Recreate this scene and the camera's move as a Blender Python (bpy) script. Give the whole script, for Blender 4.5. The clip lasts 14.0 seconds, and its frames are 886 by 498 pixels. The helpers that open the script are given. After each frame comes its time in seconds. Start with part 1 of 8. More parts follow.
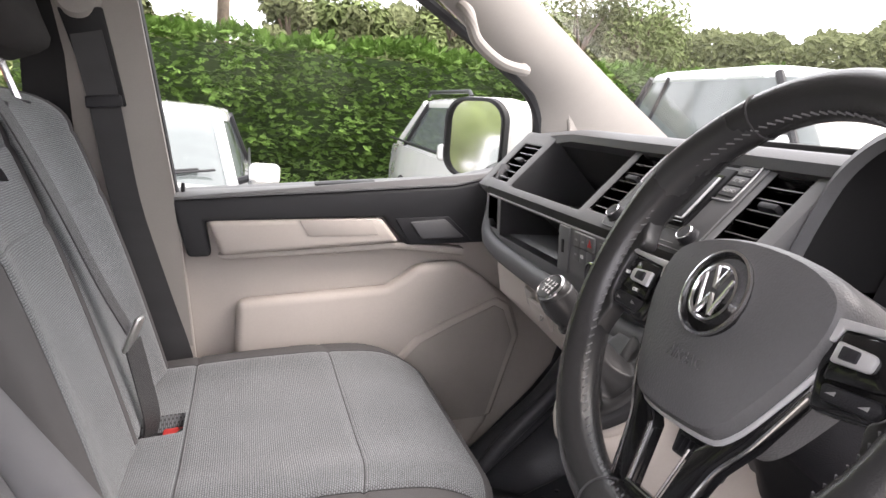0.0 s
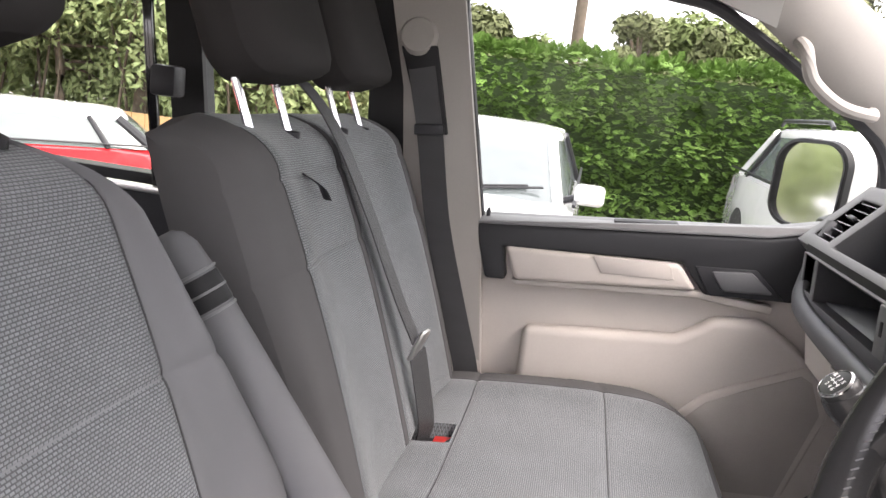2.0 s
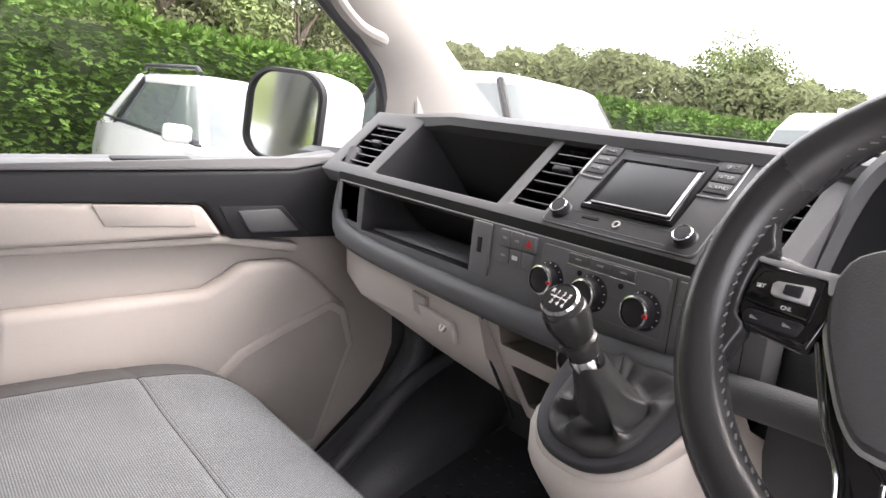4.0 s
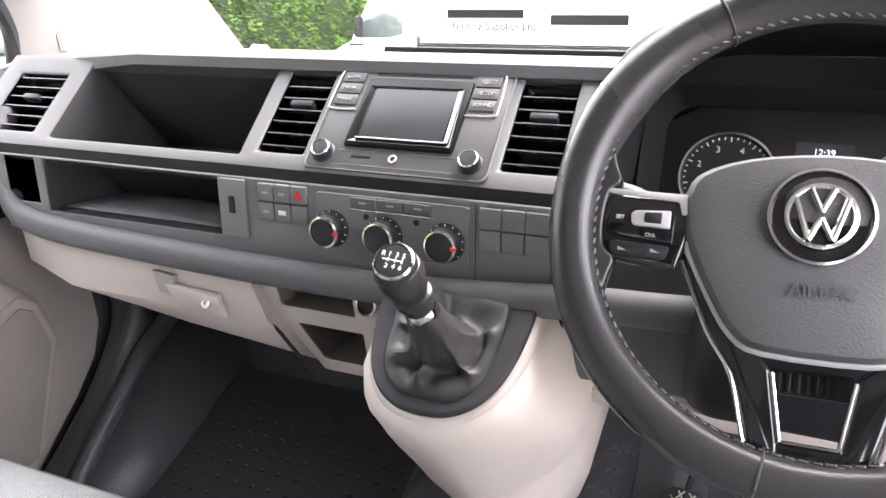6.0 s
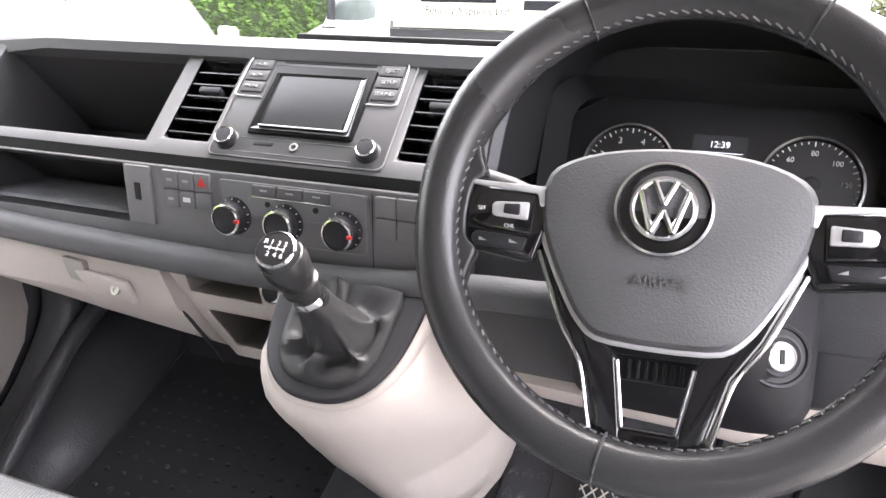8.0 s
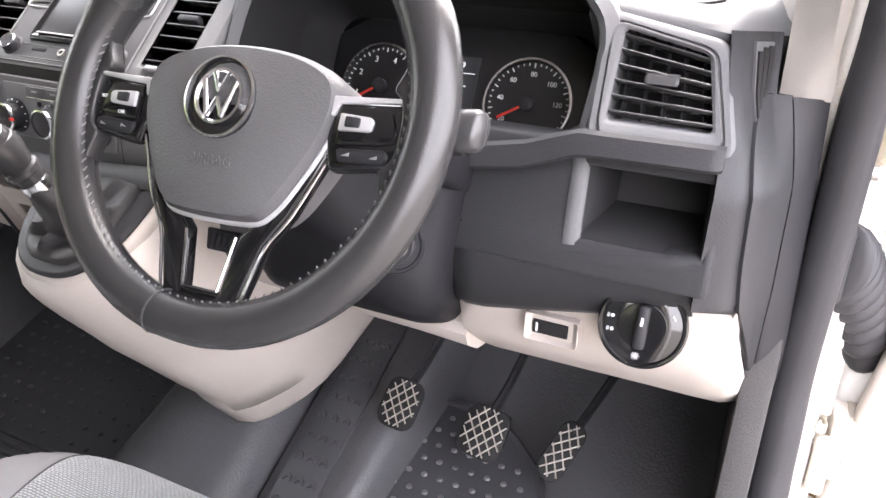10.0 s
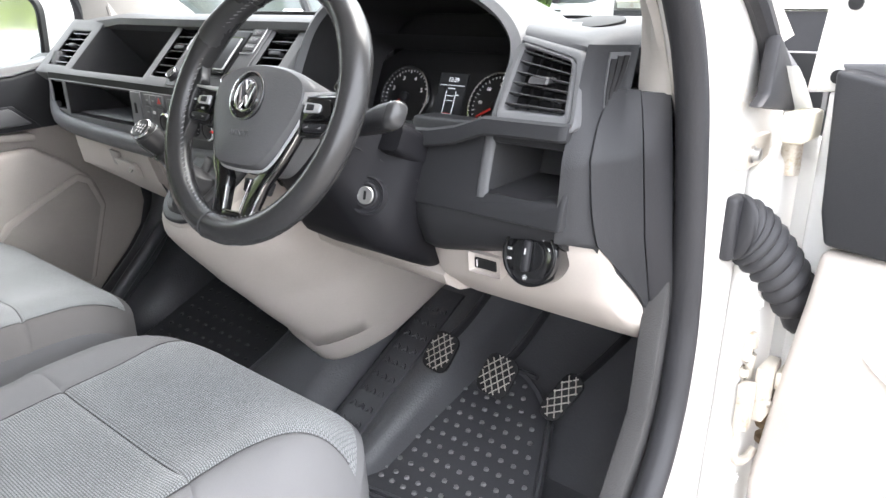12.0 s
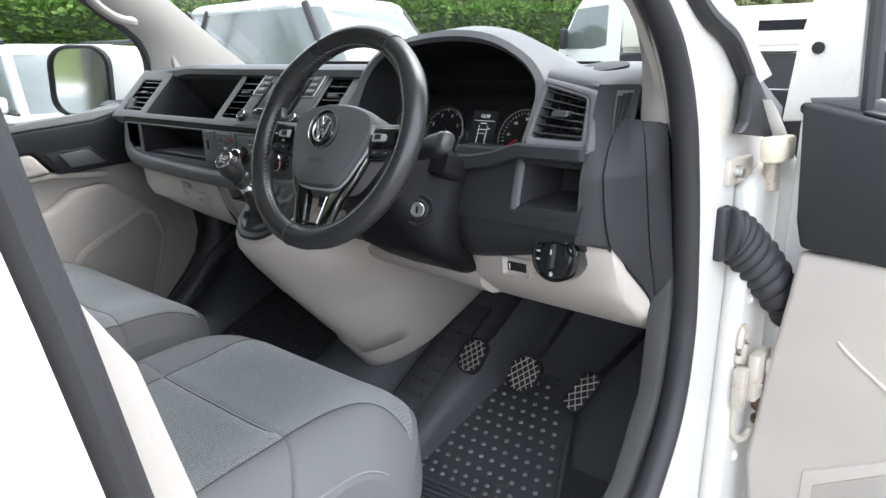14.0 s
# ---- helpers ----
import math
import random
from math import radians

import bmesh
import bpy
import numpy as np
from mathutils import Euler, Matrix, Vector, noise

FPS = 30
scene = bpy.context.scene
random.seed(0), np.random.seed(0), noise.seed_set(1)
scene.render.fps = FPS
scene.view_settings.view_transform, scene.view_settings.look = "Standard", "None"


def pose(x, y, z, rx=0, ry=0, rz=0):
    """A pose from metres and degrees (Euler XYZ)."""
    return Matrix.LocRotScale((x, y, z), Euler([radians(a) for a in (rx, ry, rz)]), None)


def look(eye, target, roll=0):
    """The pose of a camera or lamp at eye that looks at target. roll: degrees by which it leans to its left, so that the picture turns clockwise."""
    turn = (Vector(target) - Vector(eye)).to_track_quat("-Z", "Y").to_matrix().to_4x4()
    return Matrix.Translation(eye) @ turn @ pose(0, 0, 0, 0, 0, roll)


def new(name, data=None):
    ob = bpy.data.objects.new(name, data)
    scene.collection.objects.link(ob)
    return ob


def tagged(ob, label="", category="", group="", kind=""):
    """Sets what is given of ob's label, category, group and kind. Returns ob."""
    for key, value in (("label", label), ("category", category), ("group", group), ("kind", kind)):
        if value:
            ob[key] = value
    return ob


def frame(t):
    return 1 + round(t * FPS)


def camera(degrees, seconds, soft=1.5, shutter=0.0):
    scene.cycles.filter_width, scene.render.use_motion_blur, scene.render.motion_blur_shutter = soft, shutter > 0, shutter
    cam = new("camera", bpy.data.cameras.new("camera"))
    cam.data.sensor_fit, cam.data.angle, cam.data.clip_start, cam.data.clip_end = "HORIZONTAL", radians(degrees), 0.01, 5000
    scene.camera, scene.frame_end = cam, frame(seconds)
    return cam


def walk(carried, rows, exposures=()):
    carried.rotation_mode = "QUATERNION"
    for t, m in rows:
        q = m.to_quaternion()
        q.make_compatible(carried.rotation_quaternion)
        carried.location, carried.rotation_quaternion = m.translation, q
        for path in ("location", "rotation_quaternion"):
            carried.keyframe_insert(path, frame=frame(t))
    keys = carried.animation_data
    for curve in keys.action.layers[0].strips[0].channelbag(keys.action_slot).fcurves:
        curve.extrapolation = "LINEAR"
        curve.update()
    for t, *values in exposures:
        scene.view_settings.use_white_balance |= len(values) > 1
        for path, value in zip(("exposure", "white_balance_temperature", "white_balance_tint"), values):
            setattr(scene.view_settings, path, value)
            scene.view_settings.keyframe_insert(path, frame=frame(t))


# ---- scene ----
cam = camera(62.4, 14.0)
S = 1.08
PATH = [
    (0, (0.026, -0.762, 1.356), (0.555, 1.131, 0.99), 4.7),
    (0.5, (0.059, -0.765, 1.381), (0.077, 1.198, 0.995), 4.6),
    (1, (0.078, -0.772, 1.409), (-0.174, 1.184, 1.077), 5.0),
    (1.5, (0.087, -0.774, 1.415), (-0.264, 1.172, 1.115), 6.2),
    (2, (0.087, -0.755, 1.394), (-0.253, 1.172, 0.985), 7.2),
    (2.5, (0.021, -0.693, 1.357), (-0.05, 1.247, 0.877), 8.6),
    (3, (-0.055, -0.616, 1.332), (0.347, 1.288, 0.872), 9.1),
    (3.5, (-0.107, -0.552, 1.318), (0.723, 1.228, 0.942), 9.5),
    (4, (-0.12, -0.483, 1.303), (1.113, 1.064, 1.008), 9.0),
    (4.2, (-0.128, -0.438, 1.298), (1.26, 0.976, 1.026), 8.2),
    (6.3, (-0.163, -0.324, 1.348), (1.633, 0.374, 0.813), 1.6),
    (6.5, (-0.163, -0.324, 1.347), (1.64, 0.355, 0.808), 1.9),
    (7, (-0.159, -0.342, 1.344), (1.651, 0.318, 0.806), 2.3),
    (7.2, (-0.155, -0.357, 1.345), (1.657, 0.301, 0.811), 2.3),
    (9.3, (-0.123, -0.545, 1.36), (1.638, 0.172, 0.742), 2.9),
    (9.5, (-0.118, -0.595, 1.353), (1.638, 0.126, 0.722), 3.3),
    (10, (-0.086, -0.727, 1.341), (1.632, 0.037, 0.659), 3.7),
    (10.5, (-0.099, -0.808, 1.327), (1.54, 0.051, 0.569), 4.2),
    (11, (-0.136, -0.855, 1.325), (1.441, 0.105, 0.554), 2.8),
    (11.5, (-0.171, -0.972, 1.327), (1.377, 0.105, 0.661), 0.4),
    (12, (-0.197, -1.103, 1.347), (1.263, 0.123, 0.743), 0.8),
    (12.5, (-0.244, -1.144, 1.36), (1.148, 0.183, 0.814), 0.5),
    (13, (-0.261, -1.154, 1.357), (1.135, 0.185, 0.848), 0.2),
    (13.5, (-0.283, -1.166, 1.35), (1.128, 0.158, 0.848), 0.1),
    (14, (-0.374, -1.197, 1.348), (1.091, 0.073, 0.857), 0.0),
]
walk(cam, [(t, look(Vector(eye) * S, Vector(target) * S, roll)) for t, eye, target, roll in PATH],
     [(0, 2.3, 6750, 20), (1.5, 2.36, 6750, 20), (3.0, 2.58, 6700, 20), (4.2, 2.70, 6700, 20), (6.5, 3.66, 6550, 20), (9.5, 3.56, 6550, 20), (10.2, 3.35, 6650, 20), (11, 3.22, 6600, 18), (12.5, 2.56, 6250, 11), (14, 2.02, 6100, 10)])

# ---------------------------------------------------------------- world and light
world = bpy.data.worlds.new("overcast_sky")
scene.world = world
world.use_nodes = True
wn, wl = world.node_tree.nodes, world.node_tree.links
sky = wn.new("ShaderNodeTexSky")
sky.sky_type = "NISHITA"
sky.sun_disc = False
sky.sun_elevation, sky.sun_rotation = radians(57.6), radians(112)
sky.air_density, sky.dust_density, sky.ozone_density = 1.0, 6.0, 0.6
soft_white = wn.new("ShaderNodeMixRGB")
soft_white.inputs[0].default_value = 0.8
soft_white.inputs[2].default_value = (8.2, 8.4, 8.6, 1)
wl.new(sky.outputs[0], soft_white.inputs[1])
wl.new(soft_white.outputs[0], wn["Background"].inputs[0])
wn["Background"].inputs[1].default_value = 0.15

sun_data = bpy.data.lights.new("sun", "SUN")
sun_data.energy, sun_data.angle, sun_data.color = 1.5, radians(45), (1.0, 0.97, 0.92)
sun = new("sun", sun_data)
sun.matrix_world = look((5.0, -2.0, 8.5), (0, 0, 0))

# ---------------------------------------------------------------- builders


def finish(name, bm, material, smooth=35):
    bmesh.ops.scale(bm, vec=(S, S, S), verts=bm.verts)
    bmesh.ops.recalc_face_normals(bm, faces=bm.faces)
    me = bpy.data.meshes.new(name)
    bm.to_mesh(me)
    bm.free()
    if smooth:
        for p in me.polygons:
            p.use_smooth = True
        me.set_sharp_from_angle(angle=radians(smooth))
    me.materials.append(material)
    return me


def part(name, bm, material, parent, label="", smooth=35):
    ob = new(name, finish(name, bm, material, smooth))
    ob.parent = parent
    if label:
        ob["label"] = label
    return ob


def thing(name, label, category, group="", kind=""):
    ob = new(name)
    ob.empty_display_size = 0.05
    return tagged(ob, label, category, group, kind)


def solid(name, bm, material, label, category, group="", kind="", smooth=35):
    return tagged(new(name, finish(name, bm, material, smooth)), label, category, group, kind)


def bevel_all(bm, r, seg=2, angle=30):
    bm.normal_update()
    e = [x for x in bm.edges if len(x.link_faces) == 2 and x.calc_face_angle(0) > radians(angle)]
    if e:
        bmesh.ops.bevel(bm, geom=e, offset=r, segments=seg, affect="EDGES", clamp_overlap=True, profile=0.5)


def merge(bm, other, m=None):
    me = bpy.data.meshes.new("tmp")
    other.to_mesh(me)
    other.free()
    if m is not None:
        me.transform(m)
    bm.from_mesh(me)
    bpy.data.meshes.remove(me)
    return bm


def box(x0, x1, y0, y1, z0, z1, r=0.0, seg=2, m=None, bm=None):
    b = bmesh.new()
    bmesh.ops.create_cube(b, size=1, matrix=Matrix.Translation(((x0 + x1) / 2, (y0 + y1) / 2, (z0 + z1) / 2)) @ Matrix.Diagonal((abs(x1 - x0), abs(y1 - y0), abs(z1 - z0), 1)))
    if r:
        bevel_all(b, r, seg)
    if m is not None:
        bmesh.ops.transform(b, matrix=m, verts=b.verts)
    return merge(bm, b) if bm is not None else b


def prism(pts, vec, r=0.0, seg=2, bm=None, m=None):
    """A flat outline, pushed along vec."""
    b = bmesh.new()
    v0 = [b.verts.new(p) for p in pts]
    v1 = [b.verts.new(Vector(p) + Vector(vec)) for p in pts]
    b.faces.new(v0)
    b.faces.new(v1[::-1])
    for i in range(len(pts)):
        j = (i + 1) % len(pts)
        b.faces.new((v0[j], v0[i], v1[i], v1[j]))
    bmesh.ops.recalc_face_normals(b, faces=b.faces)
    if r:
        bevel_all(b, r, seg)
    if m is not None:
        bmesh.ops.transform(b, matrix=m, verts=b.verts)
    return merge(bm, b) if bm is not None else b


def loft(rings, closed=True, caps=True, loop=False, bm=None):
    """Skin over rings of equal count."""
    b = bm or bmesh.new()
    vs = [[b.verts.new(p) for p in ring] for ring in rings]
    n = len(rings[0])
    pairs = list(zip(vs[:-1], vs[1:])) + ([(vs[-1], vs[0])] if loop else [])
    for r0, r1 in pairs:
        for i in range(n if closed else n - 1):
            j = (i + 1) % n
            try:
                b.faces.new((r0[i], r0[j], r1[j], r1[i]))
            except ValueError:
                pass
    if caps and closed and not loop:
        b.faces.new(vs[0][::-1])
        b.faces.new(vs[-1])
    return b


def sweep(path, radius, n=10, loop=False, squash=(1, 1), bm=None, up=(0, 0, 1)):
    """A tube along points; radius may be a list."""
    pts = [Vector(p) for p in path]
    rings = []
    for i, p in enumerate(pts):
        a = pts[i - 1] if i or loop else p
        c = pts[(i + 1) % len(pts)] if i < len(pts) - 1 or loop else p
        t = (c - a).normalized()
        s = t.cross(Vector(up))
        if s.length < 1e-4:
            s = t.cross(Vector((1, 0, 0)))
        s.normalize()
        u = s.cross(t)
        r = radius[i] if isinstance(radius, (list, tuple)) else radius
        rings.append([p + s * (r * squash[0] * math.cos(k / n * math.tau)) + u * (r * squash[1] * math.sin(k / n * math.tau)) for k in range(n)])
    return loft(rings, loop=loop, bm=bm)


def lathe(profile, m, n=28, bm=None):
    """profile: (radius, height) along the local z of m."""
    rings = [[m @ Vector((r * math.cos(k / n * math.tau), r * math.sin(k / n * math.tau), h)) for k in range(n)] for r, h in profile]
    radii = [r for r, h in profile]
    return loft(rings, loop=len(radii) > 3 and min(radii) > 0.78 * max(radii) and max(radii) < 0.045, bm=bm)


def smoothpath(pts, k=6):
    """Catmull-Rom through points."""
    p = [Vector(q) for q in pts]
    p = [2 * p[0] - p[1]] + p + [2 * p[-1] - p[-2]]
    out = []
    for i in range(1, len(p) - 2):
        for j in range(k):
            t = j / k
            a, b, c, d = p[i - 1], p[i], p[i + 1], p[i + 2]
            out.append(0.5 * (2 * b + (c - a) * t + (2 * a - 5 * b + 4 * c - d) * t * t + (3 * b - a - 3 * c + d) * t ** 3))
    return out + [p[-2]]


def roundrect(hw, hh, r, n=5):
    out = []
    for cx, cy, a0 in ((hw - r, hh - r, 0), (-hw + r, hh - r, 90), (-hw + r, -hh + r, 180), (hw - r, -hh + r, 270)):
        for k in range(n + 1):
            a = radians(a0 + 90 * k / n)
            out.append((cx + r * math.cos(a), cy + r * math.sin(a)))
    return out


def holed(outer, holes, fmap, depth, bm=None):
    """A panel in (a, b) with rectangular holes; fmap(a, b, d) gives the place, d runs inwards."""
    b = bm or bmesh.new()
    av = sorted({outer[0], outer[1], *[h[0] for h in holes], *[h[1] for h in holes]})
    bv = sorted({outer[2], outer[3], *[h[2] for h in holes], *[h[3] for h in holes]})
    inside = lambda a, c: outer[0] < a < outer[1] and outer[2] < c < outer[3] and not any(h[0] < a < h[1] and h[2] < c < h[3] for h in holes)
    cell = lambda i, j: 0 <= i < len(av) - 1 and 0 <= j < len(bv) - 1 and inside((av[i] + av[i + 1]) / 2, (bv[j] + bv[j + 1]) / 2)
    cache = {}

    def v(i, j, d):
        k = (i, j, d)
        if k not in cache:
            cache[k] = b.verts.new(fmap(av[i], bv[j], d))
        return cache[k]

    for i in range(len(av) - 1):
        for j in range(len(bv) - 1):
            if not cell(i, j):
                continue
            b.faces.new((v(i, j, 0), v(i + 1, j, 0), v(i + 1, j + 1, 0), v(i, j + 1, 0)))
            b.faces.new((v(i, j + 1, depth), v(i + 1, j + 1, depth), v(i + 1, j, depth), v(i, j, depth)))
            for (ni, nj), (e0, e1) in (((i - 1, j), ((i, j), (i, j + 1))), ((i + 1, j), ((i + 1, j + 1), (i + 1, j))), ((i, j - 1), ((i + 1, j), (i, j))), ((i, j + 1), ((i, j + 1), (i + 1, j + 1)))):
                if not cell(ni, nj):
                    b.faces.new((v(*e0, 0), v(*e1, 0), v(*e1, depth), v(*e0, depth)))
    return b


def tray(rect, fmap, depth, wall=0.004, taper=0.0):
    """An open box behind a hole: back and four walls."""
    a0, a1, b0, b1 = rect
    f = [(a0, b0), (a1, b0), (a1, b1), (a0, b1)]
    g = [(a0 + taper, b0 + taper), (a1 - taper, b0 + taper), (a1 - taper, b1 - taper), (a0 + taper, b1 - taper)]
    b = bmesh.new()
    o = [b.verts.new(fmap(a, c, 0.002)) for a, c in f]
    i = [b.verts.new(fmap(a, c, depth)) for a, c in g]
    for k in range(4):
        j = (k + 1) % 4
        b.faces.new((o[k], o[j], i[j], i[k]))
    b.faces.new(i)
    bmesh.ops.solidify(b, geom=b.faces[:], thickness=-wall)
    return b


def text_mesh(body, size, m, depth=0.0004):
    cu = bpy.data.curves.new("text", "FONT")
    cu.body, cu.size, cu.align_x, cu.align_y, cu.extrude = body, size, "CENTER", "CENTER", depth
    ob = bpy.data.objects.new("text", cu)
    scene.collection.objects.link(ob)
    bpy.context.view_layer.update()
    me = bpy.data.meshes.new_from_object(ob.evaluated_get(bpy.context.evaluated_depsgraph_get()))
    me.transform(m)
    b = bmesh.new()
    b.from_mesh(me)
    bpy.data.objects.remove(ob)
    bpy.data.curves.remove(cu)
    bpy.data.meshes.remove(me)
    return b


def basis(o, ex, ey, ez):
    m = Matrix((ex, ey, ez)).transposed().to_4x4()
    m.translation = o
    return m


# ---------------------------------------------------------------- materials


def mat(name, col, rough=0.6, metal=0.0, var=0.12, scale=6.0, bump=0.15, bscale=260.0, coat=0.0, spec=0.5, dirt=None, stretch=None):
    m = bpy.data.materials.new(name)
    m.use_nodes = True
    n, l = m.node_tree.nodes, m.node_tree.links
    p = n["Principled BSDF"]
    p.inputs["Metallic"].default_value = metal
    p.inputs["Coat Weight"].default_value = coat
    p.inputs["Specular IOR Level"].default_value = spec
    tc = n.new("ShaderNodeTexCoord")
    src = tc.outputs["Object"]
    if stretch:
        mp = n.new("ShaderNodeMapping")
        mp.inputs["Scale"].default_value = stretch
        l.new(src, mp.inputs["Vector"])
        src = mp.outputs["Vector"]
    big, fine = n.new("ShaderNodeTexNoise"), n.new("ShaderNodeTexNoise")
    big.inputs["Scale"].default_value, big.inputs["Detail"].default_value = scale, 6
    fine.inputs["Scale"].default_value, fine.inputs["Detail"].default_value = bscale, 3
    for t in (big, fine):
        l.new(src, t.inputs["Vector"])
    add = n.new("ShaderNodeMath")
    add.operation = "MULTIPLY_ADD"
    add.inputs[1].default_value = 0.35
    l.new(fine.outputs["Fac"], add.inputs[0])
    l.new(big.outputs["Fac"], add.inputs[2])
    ramp = n.new("ShaderNodeValToRGB")
    ramp.color_ramp.elements[0].position, ramp.color_ramp.elements[1].position = 0.4, 0.95
    lo = [max(c * (1 - var), 0) for c in col]
    hi = [min(c * (1 + var), 1) for c in col]
    ramp.color_ramp.elements[0].color = (*(dirt or lo), 1)
    ramp.color_ramp.elements[1].color = (*hi, 1)
    if dirt:
        e = ramp.color_ramp.elements.new(0.55)
        e.color = (*col, 1)
    l.new(add.outputs[0], ramp.inputs["Fac"])
    l.new(ramp.outputs["Color"], p.inputs["Base Color"])
    rr = n.new("ShaderNodeMapRange")
    rr.inputs["To Min"].default_value, rr.inputs["To Max"].default_value = max(rough - 0.1, 0.02), min(rough + 0.1, 1)
    l.new(big.outputs["Fac"], rr.inputs["Value"])
    l.new(rr.outputs[0], p.inputs["Roughness"])
    if bump:
        bp = n.new("ShaderNodeBump")
        bp.inputs["Strength"].default_value, bp.inputs["Distance"].default_value = bump, 0.001
        l.new(fine.outputs["Fac"], bp.inputs["Height"])
        l.new(bp.outputs["Normal"], p.inputs["Normal"])
    return m


def grain(name, col, rough=0.5, cell=900.0, strength=0.35, var=0.1, spec=0.22):
    """Grained plastic or leather: a fine pebbled relief."""
    m = mat(name, col, rough, var=var, bump=0, spec=spec)
    n, l = m.node_tree.nodes, m.node_tree.links
    tc = n.new("ShaderNodeTexCoord")
    v = n.new("ShaderNodeTexVoronoi")
    v.inputs["Scale"].default_value = cell
    v.feature = "SMOOTH_F1"
    l.new(tc.outputs["Object"], v.inputs["Vector"])
    bp = n.new("ShaderNodeBump")
    bp.inputs["Strength"].default_value, bp.inputs["Distance"].default_value = strength, 0.0006
    l.new(v.outputs["Distance"], bp.inputs["Height"])
    l.new(bp.outputs["Normal"], n["Principled BSDF"].inputs["Normal"])
    return m


def weave(name, dark, light, pitch=0.0042, rough=0.9):
    """Woven cloth: offset rows of short dashes, by the mesh's own metric map."""
    m = mat(name, dark, rough, bump=0, var=0.1, spec=0.1)
    n, l = m.node_tree.nodes, m.node_tree.links
    p = n["Principled BSDF"]
    p.inputs["Sheen Weight"].default_value = 0.25
    uv = n.new("ShaderNodeUVMap")
    br = n.new("ShaderNodeTexBrick")
    br.inputs["Color1"].default_value = (*light, 1)
    br.inputs["Color2"].default_value = (*[c * 0.8 for c in light], 1)
    br.inputs["Mortar"].default_value = (*dark, 1)
    br.inputs["Scale"].default_value = 1 / pitch
    br.inputs["Mortar Size"].default_value = 0.17
    br.inputs["Mortar Smooth"].default_value = 0.6
    br.inputs["Brick Width"].default_value, br.inputs["Row Height"].default_value = 0.95, 0.62
    l.new(uv.outputs[0], br.inputs["Vector"])
    nz = n.new("ShaderNodeTexNoise")
    nz.inputs["Scale"].default_value = 9
    l.new(uv.outputs[0], nz.inputs["Vector"])
    mx = n.new("ShaderNodeMixRGB")
    mx.blend_type = "MULTIPLY"
    mx.inputs[0].default_value = 0.35
    l.new(br.outputs["Color"], mx.inputs[1])
    l.new(nz.outputs["Fac"], mx.inputs[2])
    l.new(mx.outputs[0], p.inputs["Base Color"])
    bp = n.new("ShaderNodeBump")
    bp.inputs["Strength"].default_value, bp.inputs["Distance"].default_value = 0.6, 0.0008
    bp.invert = True
    l.new(br.outputs["Fac"], bp.inputs["Height"])
    l.new(bp.outputs["Normal"], p.inputs["Normal"])
    return m


def glass(name, tint=(0.93, 0.96, 0.95), rough=0.0):
    m = bpy.data.materials.new(name)
    m.use_nodes = True
    n, l = m.node_tree.nodes, m.node_tree.links
    n.remove(n["Principled BSDF"])
    out = n["Material Output"]
    tr, gl, mx, fr = n.new("ShaderNodeBsdfTransparent"), n.new("ShaderNodeBsdfGlossy"), n.new("ShaderNodeMixShader"), n.new("ShaderNodeLayerWeight")
    tr.inputs[0].default_value = (*tint, 1)
    gl.inputs["Roughness"].default_value = rough
    pw, sc = n.new("ShaderNodeMath"), n.new("ShaderNodeMath")
    pw.operation, pw.inputs[1].default_value = "POWER", 5.0
    sc.operation, sc.inputs[1].default_value, sc.inputs[2].default_value = "MULTIPLY_ADD", 0.6, 0.018
    l.new(fr.outputs["Facing"], pw.inputs[0])
    l.new(pw.outputs[0], sc.inputs[0])
    l.new(sc.outputs[0], mx.inputs[0])
    l.new(tr.outputs[0], mx.inputs[1])
    l.new(gl.outputs[0], mx.inputs[2])
    l.new(mx.outputs[0], out.inputs[0])
    return m


def glow(name, col, strength=1.0):
    m = bpy.data.materials.new(name)
    m.use_nodes = True
    p = m.node_tree.nodes["Principled BSDF"]
    p.inputs["Base Color"].default_value = (*[c * 0.3 for c in col], 1)
    p.inputs["Emission Color"].default_value = (*col, 1)
    p.inputs["Emission Strength"].default_value = strength
    return m


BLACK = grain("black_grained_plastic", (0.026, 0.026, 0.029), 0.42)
DARK = grain("dark_grey_dash_plastic", (0.105, 0.106, 0.111), 0.48, 700)
# DARK plastic of the driver's side with shade coloured in; also dark door rails
SHADEDARK = grain("dark_skin_with_dash_shade", (0.031, 0.0315, 0.034), 0.46, 700, spec=0.2)
UPPER = grain("satin_grey_dash_face", (0.138, 0.139, 0.142), 0.5, 900, 0.2, spec=0.14)
SHELF = grain("dark_shelf_lining", (0.092, 0.092, 0.096), 0.55, 800, 0.2, spec=0.12)
MIDGREY = grain("mid_grey_dash_plastic", (0.185, 0.186, 0.189), 0.5, 900, 0.2, spec=0.12)
PANEL = mat("satin_dark_panel", (0.165, 0.165, 0.169), 0.5, bump=0.05, bscale=900, spec=0.15)
SLAT = mat("satin_black_slat", (0.048, 0.048, 0.050), 0.25, bump=0, spec=0.5)
RADIO = mat("satin_black_radio_face", (0.085, 0.085, 0.088), 0.42, bump=0.05, bscale=900, spec=0.2)
COLUMN = grain("black_column_plastic", (0.012, 0.012, 0.014), 0.5, 900, spec=0.12)
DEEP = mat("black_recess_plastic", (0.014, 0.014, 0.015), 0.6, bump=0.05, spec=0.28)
BEIGE = grain("warm_beige_plastic", (0.475, 0.435, 0.40), 0.5, 800, 0.18, 0.06)
